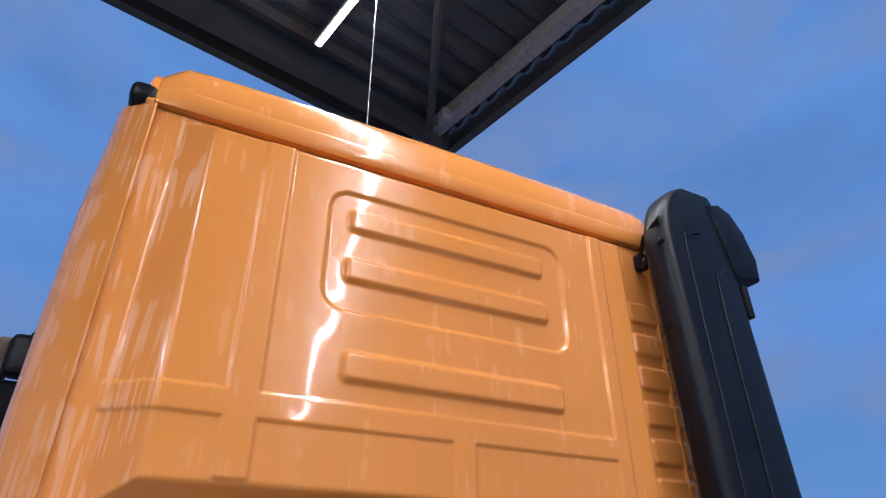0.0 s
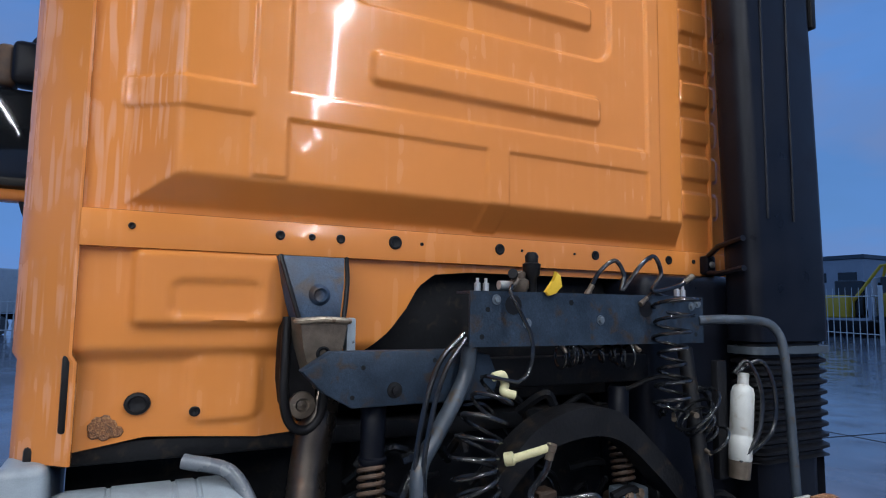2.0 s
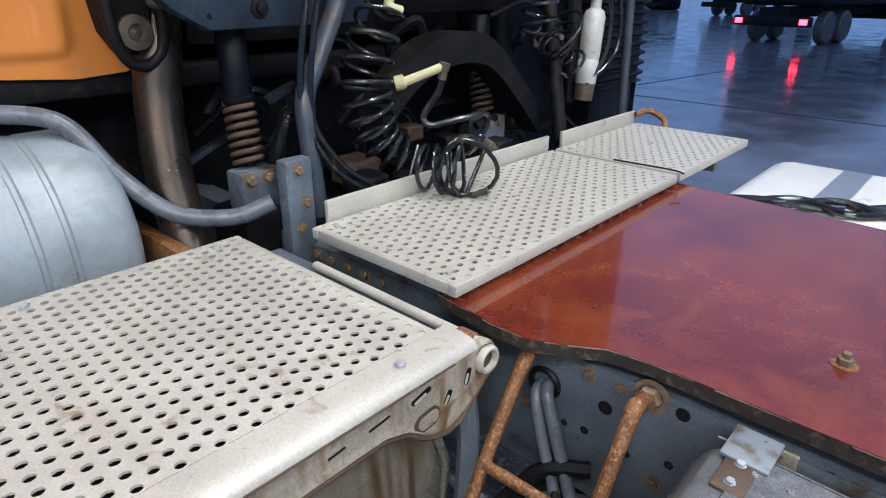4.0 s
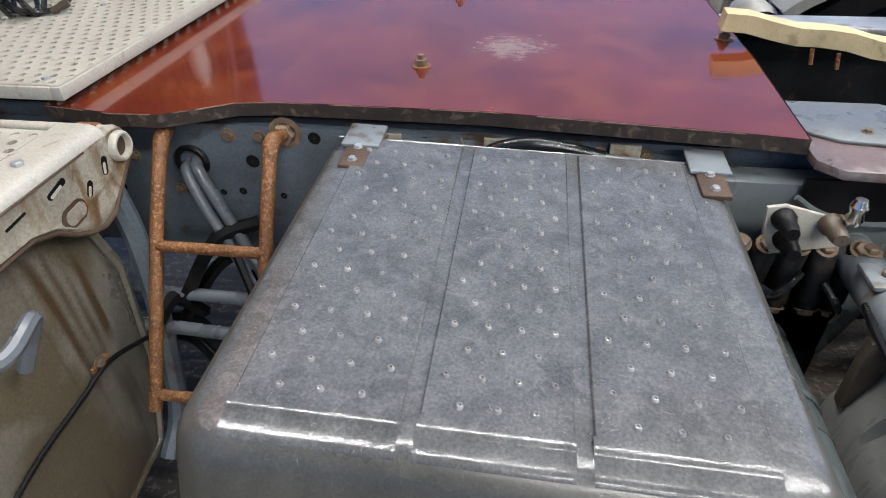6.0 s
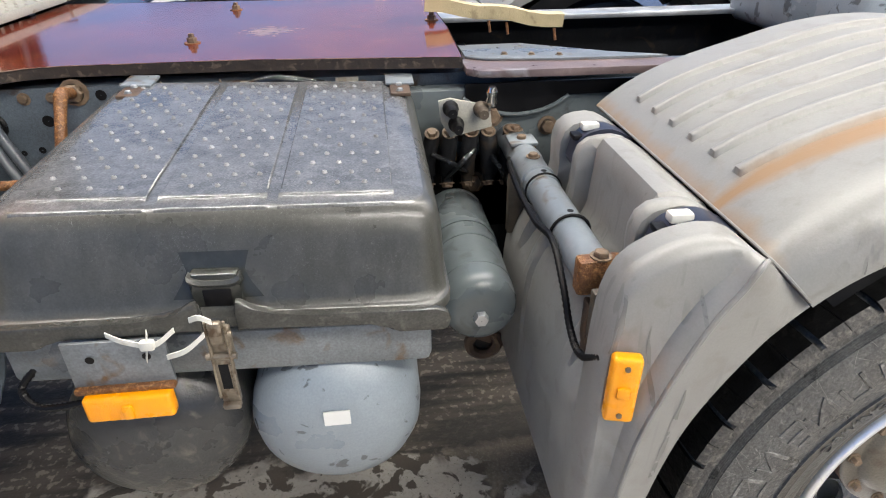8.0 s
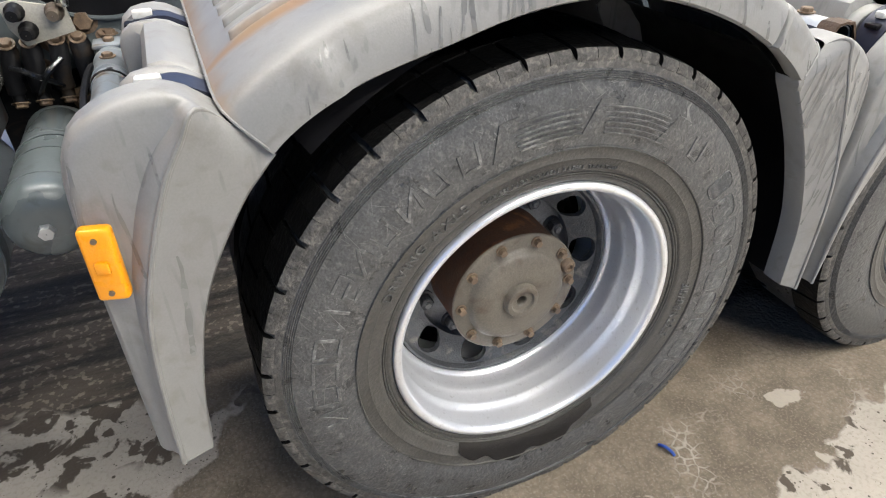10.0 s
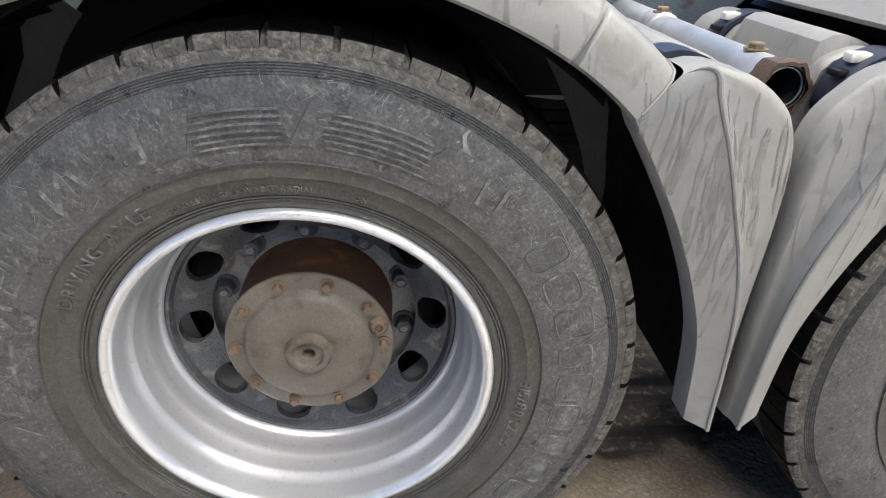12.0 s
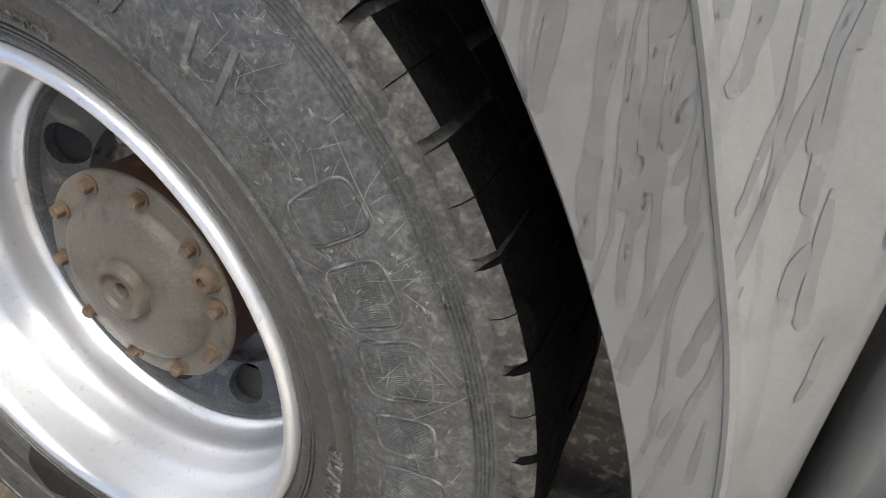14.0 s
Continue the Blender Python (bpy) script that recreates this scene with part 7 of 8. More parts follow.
        for y, w, top in ((0.104, 1, ridge), (0.135, 1, ridge), (0.140, 0.9, ridge), (0.145, 0.2, skin), (0.207, 0.2, skin), (0.211, 0.85, skin), (0.218, 0.97, skin), (0.226, 1.0, skin), (0.234, 0.97, skin), (0.240, 0.85, skin), (0.246, 1.0, block), (0.36, 1.0, block), (0.468, 1.0, block), (0.474, 0.85, skin), (0.480, 0.97, skin), (0.488, 1.0, skin), (0.496, 0.9, skin),
                          (0.503, 0.2, skin), (0.562, 0.2, skin), (0.570, 0.9, skin), (0.60, 0.97, skin), (0.63, 0.92, skin), (0.645, 0.6, skin), (0.66, 0.3, skin)):
            # the recesses run out down the front
            rows.append([P(p.x, y, p.z) for p in (a.lerp(b, w + (1 - w) * (smooth01((k / 33 - 0.48) / 0.14) if s < 0 and cx < 3 else 0)) for k, (a, b) in enumerate(zip(low, spread(top))))])
        grid(bm, rows)
        part("end_skin", bm, M_FENDER, face, smooth=35)
        bm = bmesh.new()
        prism(bm, [W(cx + s * a, 0, b)[::2] for a, b in recess + list(reversed(inner))], "y", W(0, 0.655, 0)[1], W(0, 0.66, 0)[1])
        part("inner_web", bm, M_FENDER, face, smooth=0)
        # the same shade lining under the end piece
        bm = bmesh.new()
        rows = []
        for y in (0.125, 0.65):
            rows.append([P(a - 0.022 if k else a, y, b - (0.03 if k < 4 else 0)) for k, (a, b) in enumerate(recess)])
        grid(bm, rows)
        part("inner_liner", bm, M_RUBBER, face, "black lining for the shade inside the guard")
        # rubber straps in the recesses
        for y0, y1 in ((0.150, 0.203), (0.517, 0.558)):
            st = new("strap")
            st.parent = truck
            st["label"] = "blue-black rubber strap with a pale tab"
            bm = bmesh.new()
            mid = [(a + (c - a) * 0.55, b + (d - b) * 0.55) for (a, b), (c, d) in zip(recess, skin)][:5]
            C = curve_pts([(a, 0, b) for a, b in mid], 4)
            rows = []
            for i, p in enumerate(C):
                dn = Vector((0.3, 0, 1)).normalized()
                rows.append([P(p.x + dn.x * h, y, p.z + dn.z * h) for y, h in ((y0, 0.002), (y0, 0.012), (y1, 0.012), (y1, 0.002))])
            grid(bm, rows, True, True)
            part("band", bm, M_STRAPBLUE, st, smooth=30)
            q = C[8]
            ym = (y0 + y1) / 2
            bm = bmesh.new()
            c = P(q.x, ym, q.z + 0.016)
            bx(bm, (c[0] - 0.016, c[1] - 0.010, c[2] - 0.006), (c[0] + 0.016, c[1] + 0.010, c[2] + 0.008), 0.004)
            if s < 0:
                part("tab", bm, M_WHITEPL, st)
            else:
                bm.free()
            q = C[11]
            c = P(q.x + 0.004, ym, q.z + 0.010)
            part("window", box((c[0] - 0.012, c[1] - 0.014, c[2] - 0.004), (c[0] + 0.012, c[1] + 0.014, c[2] + 0.006), 0.003), M_RUBBER, st)
        wetted.append(face)
    if not mirror:
        spans = [(cx - 0.44, cx + 0.62, 0.97, 1.19, 125), (cx + 0.42, cx + 0.52, 0.93, 1.0, 10), (cx + 0.53, cx + 0.60, 0.74, 0.98, 7), (cx + 0.54, cx + 0.67, 0.88, 1.0, 30), (cx + 0.57, cx + 0.67, 0.66, 0.86, 6), (cx - 0.68, cx - 0.42, 0.82, 1.03, 4 if cx < 3 else 18)]
        water_runs(surface_of(wetted), spans, random.Random(int(cx * 10)), fe)
    return fe


build_fender(2.9, False, (-1, 1))
build_fender(4.25, False, (-1, 1))
build_fender(2.9, True, (-1, 1))
build_fender(4.25, True, (-1, 1))


def build_guard_supports():
    # tube in front of the first guard
    sp = new("support_tube")
    sp.parent = truck
    sp["label"] = "grey painted support tube with rusty clamps and bolts"
    X, Z = 2.245, 0.938
    bm = bmesh.new()
    lathe(bm, [(y, r * 0.88) for y, r in [(0.23, 0.030), (0.23, 0.0345), (0.36, 0.0345), (0.362, 0.0365), (0.372, 0.0365), (0.374, 0.0345), (0.52, 0.0345), (0.522, 0.037), (0.53, 0.037), (0.532, 0.0345), (0.562, 0.0345), (0.564, 0.0385), (0.575, 0.0385), (0.578, 0.036), (0.655, 0.036), (0.66, 0.0385), (0.672, 0.0385), (0.675, 0.036), (0.86, 0.036)]], (X, 0, Z), "y", 28)
    part("tube", bm, M_TUBEGREY, sp)
    part("end_clamp", box((X - 0.034, 0.208, Z - 0.02), (X + 0.034, 0.236, Z + 0.0365), 0.006), M_RUST, sp, "rusty square clamp on the tube's end")
    part("end_block", box((X - 0.03, 0.155, Z - 0.06), (X + 0.03, 0.172, Z + 0.02), 0.004), M_STEELWORN, sp)
    for y, s in ((0.222, 0.9), (0.617, 0.8), (0.72, 0.85), (0.78, 0.95)):
        shared("bolt", BOLT, facing((X, y, Z + (0.0365 if y < 0.3 else 0.032)), (0, 0, 1), s), sp)
    part("seat_plate", box((X - 0.03, 0.69, Z + 0.025), (X + 0.03, 0.75, Z + 0.034), 0.004), M_TUBEGREY, sp)
    for y in (0.36, 0.53):
        h = bmesh.new()
        lathe(h, [(0, 0.0055), (0.0008, 0.0055), (0.0008, 0.0001)], (X + 0.004, y + 0.02, Z + 0.0302), "z", 10)
        part("hole", h, M_RUBBER, sp)
        part("cable_tie", tube(bmesh.new(), [(X + 0.033 * math.cos(a), y, Z + 0.033 * math.sin(a)) for a in (2 * math.pi * k / 20 for k in range(21))], 0.0028, 6, False), M_RUBBER, sp)
    part("conduit", ribbed([(2.215, 0.69, 0.94), (2.205, 0.638, 0.943), (2.200, 0.536, 0.938), (2.203, 0.42, 0.932), (2.207, 0.33, 0.945), (2.205, 0.253, 0.912), (2.205, 0.20, 0.866), (2.205, 0.15, 0.862), (2.21, 0.093, 0.905)], 0.0056, 16), M_RUBBER, sp, "black cable conduit tied to the tube")
    part("hanger", box((2.226, 0.195, 0.78), (2.236, 0.222, 0.91), 0.004), M_DARKRUST, sp)
    part("side_strap", box((2.20, 0.62, 0.80), (2.235, 0.64, 0.93), 0.004), M_STEELWORN, sp)
    mk = new("side_marker")
    mk.parent = truck
    mk["label"] = "upright amber side marker on the mudguard"
    m = Matrix.Translation((2.228, 0.062, 0.880)) @ Matrix.Rotation(radians(1), 4, "Y") @ Matrix.Rotation(radians(-12), 4, "Z")
    m = m @ Matrix.Diagonal((0.86, 1, 0.9, 1))
    lens = part("lens", box((-0.022, -0.010, -0.057), (0.022, 0.010, 0.057), 0.006, 3, m), M_AMBER, mk)
    part("lens_boss", box((-0.010, -0.014, -0.010), (0.010, -0.0095, 0.010), 0.003, 2, m), M_AMBER, lens)
    for z in (-0.042, 0.042):
        b = bmesh.new()
        lathe(b, [(-0.0125, 0.0001), (-0.0125, 0.004), (-0.009, 0.0045)], (0, 0, z), "y", 10)
        bmesh.ops.transform(b, matrix=m, verts=b.verts)
        part("screw", b, M_RUSTBOLT, lens)
    # galvanised tube between the guards
    sp = new("support_tube")
    sp.parent = truck
    sp["label"] = "galvanised support tube with a rusty open end"
    X, Z = 3.603, 0.961
    bm = bmesh.new()
    lathe(bm, [(0.30, 0.0275), (0.195, 0.0275), (0.195, 0.0345), (0.29, 0.0345), (0.295, 0.033), (0.64, 0.033), (0.642, 0.0375), (0.685, 0.0375), (0.688, 0.033), (0.9, 0.033)], (X, 0, Z), "y", 28)
    part("tube", bm, M_GALV, sp)
    # near-black lining painted for the shade in the bore
    part("bore", lathe(bmesh.new(), [(0.192, 0.0310), (0.198, 0.0272), (0.55, 0.0272), (0.55, 0.001)], (X, 0, Z), "y", 24), M_DARK, sp, "lining darkened for the shade inside the tube")
    bm = bmesh.new()
    rows = []
    for y, r in ((0.188, 0.0315), (0.188, 0.037), (0.225, 0.037), (0.232, 0.0345)):
        rows.append([(X + r * (q if r > 0.030 else 1) * math.cos(a), y, Z + r * (q if r > 0.030 else 1) * math.sin(a)) for a, q in ((2 * math.pi * k / 24, (1.12, 1.02, 1.0, 1.02)[k % 4] + 0.03 * math.sin(k * 2.3)) for k in range(24))])
    grid(bm, rows, True)
    part("end_clamp", bm, M_DARKRUST, sp)
    for y, s in ((0.287, 1.05), (0.66, 1.1)):
        shared("bolt", BOLT, facing((X, y, Z + 0.0345), (0, 0, 1), s), sp)


build_guard_supports()


# ---- far-side fuel tank ----
def build_fuel_tank():
    ft = new("fuel_tank")
    ft.parent = truck
    ft["label"] = "white painted fuel tank with grey straps"
    part("shell", box((0.975, 1.93, 0.45), (2.25, 2.68, 1.055), 0.09, 5), M_WHITE, ft, smooth=60)
    for x in (1.235, 1.90):
        bm = bmesh.new()
        pts = [(1.925, 0.6), (1.925, 0.95), (1.955, 1.03), (2.03, 1.06), (2.58, 1.06), (2.655, 1.03), (2.685, 0.95), (2.685, 0.6)]
        rows = [[(x, y, z) for y, z in pts], [(x + 0.085, y, z) for y, z in pts]]
        grid(bm, rows)
        part("strap", bm, M_STRAP, ft)
    bm = bmesh.new()
    lathe(bm, [(1.04, 0.056), (1.062, 0.056), (1.066, 0.042), (1.106, 0.042), (1.106, 0.034)], (1.66, 2.36, 0), "z", 24)
    neck = part("filler_neck", bm, M_WHITEPL, ft)
    bm = bmesh.new()
    lathe(bm, [(1.105, 0.047), (1.122, 0.047), (1.130, 0.040), (1.132, 0.001)], (1.66, 2.36, 0), "z", 24)
    part("cap", bm, M_BLACK, neck, "black filler cap")
    part("tank_sender", box((1.47, 2.14, 1.045), (1.56, 2.24, 1.085), 0.015), M_RUBBER, ft)
    part("sender_fitting", box((1.55, 2.20, 1.06), (1.60, 2.25, 1.082), 0.006), M_AMBER, ft, "orange fitting")
    for pts in (((1.0, 1.96, 1.06), (1.15, 2.0, 1.075), (1.3, 2.05, 1.065), (1.42, 2.15, 1.075), (1.5, 2.19, 1.08)), ((1.05, 1.95, 1.06), (1.22, 2.05, 1.08), (1.35, 2.03, 1.07), (1.46, 2.13, 1.07), (1.58, 2.23, 1.08), (1.64, 2.3, 1.07)),
                             ((1.15, 1.95, 1.06), (1.3, 2.08, 1.085), (1.45, 2.1, 1.07), (1.56, 2.17, 1.075)), ((2.16, 1.86, 1.07), (2.28, 1.95, 1.13), (2.45, 2.02, 1.16), (2.55, 2.0, 1.13))):
        part("tank_cable", tube(bmesh.new(), curve_pts(pts), 0.011, 8), M_HOSE, ft, "black cables on the tank")


build_fuel_tank()


# ---- behind the cab ----
def helix(c0, c1, r, turns, rnd, wob=0.0, k=14):
    c0, c1 = Vector(c0), Vector(c1)
    d = (c1 - c0).normalized()
    u = d.orthogonal().normalized()
    w = d.cross(u)
    pts = []
    for i in range(int(turns * k) + 1):
        t = i / (turns * k)
        a = 2 * math.pi * turns * t
        rr = r * (1 + wob * math.sin(a * 0.13 + 1) + wob * 0.5 * math.sin(a * 0.41))
        pts.append(c0.lerp(c1, t) + (u * math.cos(a) + w * math.sin(a)) * rr + Vector((wob * 0.05 * math.sin(7 * t), wob * 0.06 * math.cos(9 * t), 0)))
    return pts


def build_behind_cab():
    rnd = random.Random(3)
    bm_ = new("cab_crossbeam")
    bm_.parent = truck
    bm_["label"] = "grey steel crossbeam carrying air and electric couplings"
    b = bmesh.new()
    prism(b, [(1.885, 0.25), (1.885, 0.335), (1.72, 0.335), (1.72, 0.25), (1.728, 0.25), (1.728, 0.327), (1.877, 0.327), (1.877, 0.25)], "y", 1.13, 2.10)
    for v in b.verts:
        v.co = Vector((v.co.z, v.co.y, v.co.x))
    beam = part("beam", b, M_BEAM, bm_)
    for y, z, r in ((1.19, 1.83, 0.008), (1.28, 1.845, 0.03), (1.50, 1.855, 0.009), (1.62, 1.80, 0.014), (1.82, 1.84, 0.03), (1.95, 1.86, 0.007), (1.17, 1.75, 0.008), (2.06, 1.75, 0.008)):
        h = bmesh.new()
        lathe(h, [(0.3365, 0.0001), (0.3365, r)], (0, y, z), "x", 16)
        part("hole", h, M_RUBBER, beam)
    for y, z in ((1.22, 1.86), (1.33, 1.79), (1.62, 1.80), (2.04, 1.85), (2.07, 1.86)):
        shared("bolt", BOLT_GREY, facing((0.336, y, z), (1, 0, 0), 0.9), beam)
    for y in (1.18, 1.21, 2.02, 2.05):
        lathe_b = bmesh.new()
        lathe(lathe_b, [(1.885, 0.010), (1.91, 0.010), (1.912, 0.005), (1.925, 0.005), (1.925, 0.0001)], (0.29, y, 0), "z", 8)
        part("stud", lathe_b, M_GALV, beam)
    cp = new("coupling_block")
    cp.parent = truck
    cp["label"] = "worn metal trailer couplings on the crossbeam"
    part("valve", lathe(bmesh.new(), [(1.885, 0.022), (1.90, 0.030), (1.922, 0.030), (1.928, 0.018), (1.945, 0.021), (1.952, 0.012), (1.952, 0.0001)], (0.30, 1.325, 0), "z", 12), M_STEELWORN, cp)
    part("valve_top", lathe(bmesh.new(), [(1.885, 0.015), (1.93, 0.016), (1.942, 0.026), (1.975, 0.029), (1.98, 0.020), (2.0, 0.022), (2.012, 0.014), (2.012, 0.0001)], (0.30, 1.372, 0), "z", 14), M_DARK, cp)
    part("side_port", tube(bmesh.new(), [(0.30, 1.31, 1.93), (0.33, 1.285, 1.935), (0.332, 1.283, 1.935), (0.35, 1.268, 1.94)], [0.010, 0.010, 0.015, 0.015], 10), M_DARK, cp)
    flap = bmesh.new()
    prism(flap, [(1.388, 1.888), (1.402, 1.874), (1.428, 1.882), (1.452, 1.905), (1.446, 1.94), (1.428, 1.952), (1.424, 1.922), (1.404, 1.905)], "x", 0.338, 0.354, 0.004)
    part("lever", flap, M_YELLOW, cp, "yellow coupling flap")
    part("pipe_stub", rod((0.30, 1.25, 1.905), (0.30, 1.33, 1.905), 0.014), M_GALV, cp)
    # lower cross member of the cab suspension and its arched arm
    sus = new("cab_suspension")
    sus.parent = truck
    sus["label"] = "grey cab suspension arms with two spring dampers"
    b = bmesh.new()
    prism(b, [(0.66, 1.66), (0.74, 1.71), (1.16, 1.71), (1.24, 1.69), (1.27, 1.62), (1.25, 1.56), (0.80, 1.555), (0.72, 1.60)], "x", 0.22, 0.27, 0.006)
    arm = part("cross_arm", b, M_BEAM, sus)
    # far half of the arm, set deeper and blackened for the shade there
    part("rear_arm", box((0.10, 1.20, 1.57), (0.16, 2.02, 1.67), 0.008), M_DARK, sus)
    bolt_hole = lathe(bmesh.new(), [(0.268, 0.024), (0.274, 0.022), (0.276, 0.012), (0.284, 0.012), (0.286, 0.001)], (0, 0.925, 1.60), "x", 14)
    part("bolt_head", bolt_hole, M_DARK, arm)
    for y, z in ((0.80, 1.585), (0.83, 1.665), (1.05, 1.68)):
        h = bmesh.new()
        lathe(h, [(0.2705, 0.0001), (0.2705, 0.007)], (0, y, z), "x", 10)
        part("hole", h, M_RUBBER, arm)
    b = bmesh.new()
    pts = curve_pts([(0.30, 1.22, 1.30), (0.30, 1.35, 1.42), (0.30, 1.50, 1.475), (0.30, 1.68, 1.46), (0.30, 1.85, 1.33), (0.30, 1.98, 1.20)])
    rows = []
    for p in pts:
        rows.append([(p.x + dx, p.y, p.z + dz) for dx, dz in ((-0.05, -0.045), (0.05, -0.045), (0.05, 0.045), (-0.05, 0.045))])
    grid(b, rows, True, True)
    part("arched_beam", b, M_DARK, sus)
    for y0 in (0.885, 1.83):
        d = new("damper")
        d.parent = truck
        d["label"] = "spring damper with a rusty coil"
        b = bmesh.new()
        lathe(b, [(1.375, 0.036), (1.385, 0.042), (1.395, 0.042), (1.40, 0.036), (1.55, 0.038), (1.56, 0.03)], (0.17, y0 + 0.015, 0), "z", 20)
        part("body", b, M_BLACK, d)
        part("coil", tube(bmesh.new(), helix((0.175, y0 + 0.01, 1.38), (0.21, y0, 1.235), 0.035, 7, rnd), 0.007, 8), M_DARKRUST, d)
        part("rod", rod((0.175, y0 + 0.01, 1.38), (0.21, y0, 1.2), 0.016), M_DARK, d)
        f = part("foot", box((0.19, y0 - 0.06, 1.12), (0.27, y0 + 0.06, 1.225), 0.012), M_FRAME, d)
        for dy in (-0.035, 0.015):
            shared("bolt", BOLT, facing((0.27, y0 + dy, 1.205), (1, 0, 0), 1.1), f)
        part("pedestal", box((0.12, y0 - 0.08, 1.0), (0.30, y0 + 0.08, 1.125), 0.02), M_DARK, d)
    # cab mount
    mt = new("cab_mount")
    mt.parent = truck
    mt["label"] = "cab mounting bracket with rubber boot"
    b = bmesh.new()
    rows = []
    for z, y0, y1, x in ((1.98, 0.625, 0.83, 0.10), (1.90, 0.64, 0.82, 0.135), (1.80, 0.67, 0.805, 0.155), (1.77, 0.675, 0.80, 0.15)):
        rows.append([(0.05, y0, z), (x, y0 + 0.01, z), (x, y1 - 0.01, z), (0.05, y1, z)])
    grid(b, rows, True, True)
    part("upper_bracket", b, M_MOUNT, mt, "worn blue-grey casting")
    for s, e in ((0.628, 0.675), (0.828, 0.803)):
        part("bracket_flange", tube(bmesh.new(), curve_pts([(0.10, s, 1.98), (0.14, s + (e - s) * 0.35, 1.90), (0.165, e, 1.79)]), 0.007, 8), M_RUBBER, mt)
    part("casting_eye", lathe(bmesh.new(), [(0.148, 0.0001), (0.150, 0.014), (0.158, 0.02), (0.15, 0.03), (0.13, 0.034)], (0, 0.735, 1.865), "x", 18), M_MOUNT, mt)
    b = bmesh.new()
    rows = []
    for z, y0, y1, x in ((1.80, 0.66, 0.82, 0.175), (1.785, 0.66, 0.82, 0.19), (1.72, 0.67, 0.81, 0.185), (1.65, 0.69, 0.795, 0.18), (1.63, 0.71, 0.775, 0.17)):
        rows.append([(0.09, y0, z), (x, y0 + 0.012, z), (x, y1 - 0.012, z), (0.09, y1, z)])
    grid(b, rows, True, True)
    lock = part("lock_body", b, M_STEELWORN, mt)
    part("lock_rim", tube(bmesh.new(), curve_pts([(0.17, 0.662, 1.79), (0.194, 0.675, 1.792), (0.197, 0.738, 1.796), (0.194, 0.805, 1.792), (0.17, 0.818, 1.79)]), 0.009, 8), M_LATCH, lock)
    part("keyway", lathe(bmesh.new(), [(0.181, 0.0001), (0.1815, 0.008), (0.19, 0.016), (0.183, 0.022)], (0, 0.74, 1.70), "x", 14), M_DARK, lock)
    part("lock_tongue", box((0.15, 0.715, 1.60), (0.19, 0.765, 1.645), 0.014, 3), M_STEELWORN, lock)
    b = bmesh.new()
    rows = []
    for z, y0, y1, x in ((1.80, 0.645, 0.69, 0.10), (1.70, 0.64, 0.72, 0.11), (1.62, 0.64, 0.755, 0.115), (1.55, 0.65, 0.755, 0.11), (1.50, 0.68, 0.735, 0.09)):
        rows.append([(0.03, y0, z), (x, y0 + 0.015, z), (x, y1 - 0.015, z), (0.03, y1, z)])
    grid(b, rows, True, True)
    part("boot", b, M_RUBBER, mt)
    part("bush", lathe(bmesh.new(), [(0.10, 0.04), (0.125, 0.038), (0.13, 0.02), (0.12, 0.015), (0.125, 0.001)], (0, 0.70, 1.55), "x", 20), M_STEELWORN, mt)
    part("boot_loop", tube(bmesh.new(), curve_pts([(0.10, 0.655, 1.80), (0.118, 0.648, 1.68), (0.125, 0.648, 1.56), (0.12, 0.672, 1.495), (0.118, 0.715, 1.478), (0.12, 0.752, 1.51), (0.125, 0.762, 1.58), (0.118, 0.752, 1.64)]), 0.014, 10), M_RUBBER, mt, "black rubber loop")
    part("side_clip", box((0.12, 0.815, 1.68), (0.16, 0.845, 1.80), 0.008), M_TANKGREY, mt)
    # exhaust flex pipe
    ex = new("exhaust_pipe")
    ex.parent = truck
    ex["label"] = "brown-stained corrugated exhaust pipe"
    pts = curve_pts([(0.02, 0.80, 1.66), (0.07, 0.765, 1.52), (0.09, 0.735, 1.38), (0.14, 0.71, 1.20), (0.22, 0.70, 1.02), (0.30, 0.66, 0.9)], 22)
    part("flex_pipe", tube(bmesh.new(), pts, [0.055 + (0.002 if (i % 2 and 52 < i < 78) else 0.0) for i in range(len(pts))], 24), material("heat_stained_steel", (0.06, 0.049, 0.040), 0.32, metal=0.8, var=0.3, scale=8, spots=(0.09, 0.05, 0.03), bump=0.1), ex)
    # cylindrical tank under the cab corner and the grey guard beside it
    tk = new("round_tank")
    tk.parent = truck
    tk["label"] = "light grey cylindrical tank with pressed bands"
    b = bmesh.new()
    prof = [(0.04, 0.001), (0.045, 0.1), (0.06, 0.2), (0.09, 0.235), (0.12, 0.245)]
    for y in (0.22, 0.38, 0.44):
        prof += [(y - 0.008, 0.245), (y - 0.004, 0.240), (y + 0.004, 0.240), (y + 0.008, 0.245)]
    prof += [(0.53, 0.245), (0.56, 0.238), (0.585, 0.21), (0.60, 0.12), (0.605, 0.001)]
    lathe(b, prof, (0.02, 0, 1.10), "y", 48)
    part("shell", b, M_TANKPLAIN, tk)
    part("bracket", box((0.02, 0.62, 1.0), (0.32, 0.66, 1.10), 0.01), M_RUST, tk)
    part("step_guard", box((-0.5, -0.03, 0.7), (0.05, 0.085, 1.425), 0.025, 3), M_TANKPLAIN, truck, "grey plastic step guard under the cab corner")
    part("thick_hose", tube(bmesh.new(), curve_pts([(0.02, 0.40, 1.40), (0.08, 0.52, 1.37), (0.15, 0.59, 1.25), (0.24, 0.66, 1.165), (0.33, 0.76, 1.15), (0.38, 0.84, 1.18)]), 0.021, 10), M_HOSEGREY, truck, "thick grey-black hose behind the cab")
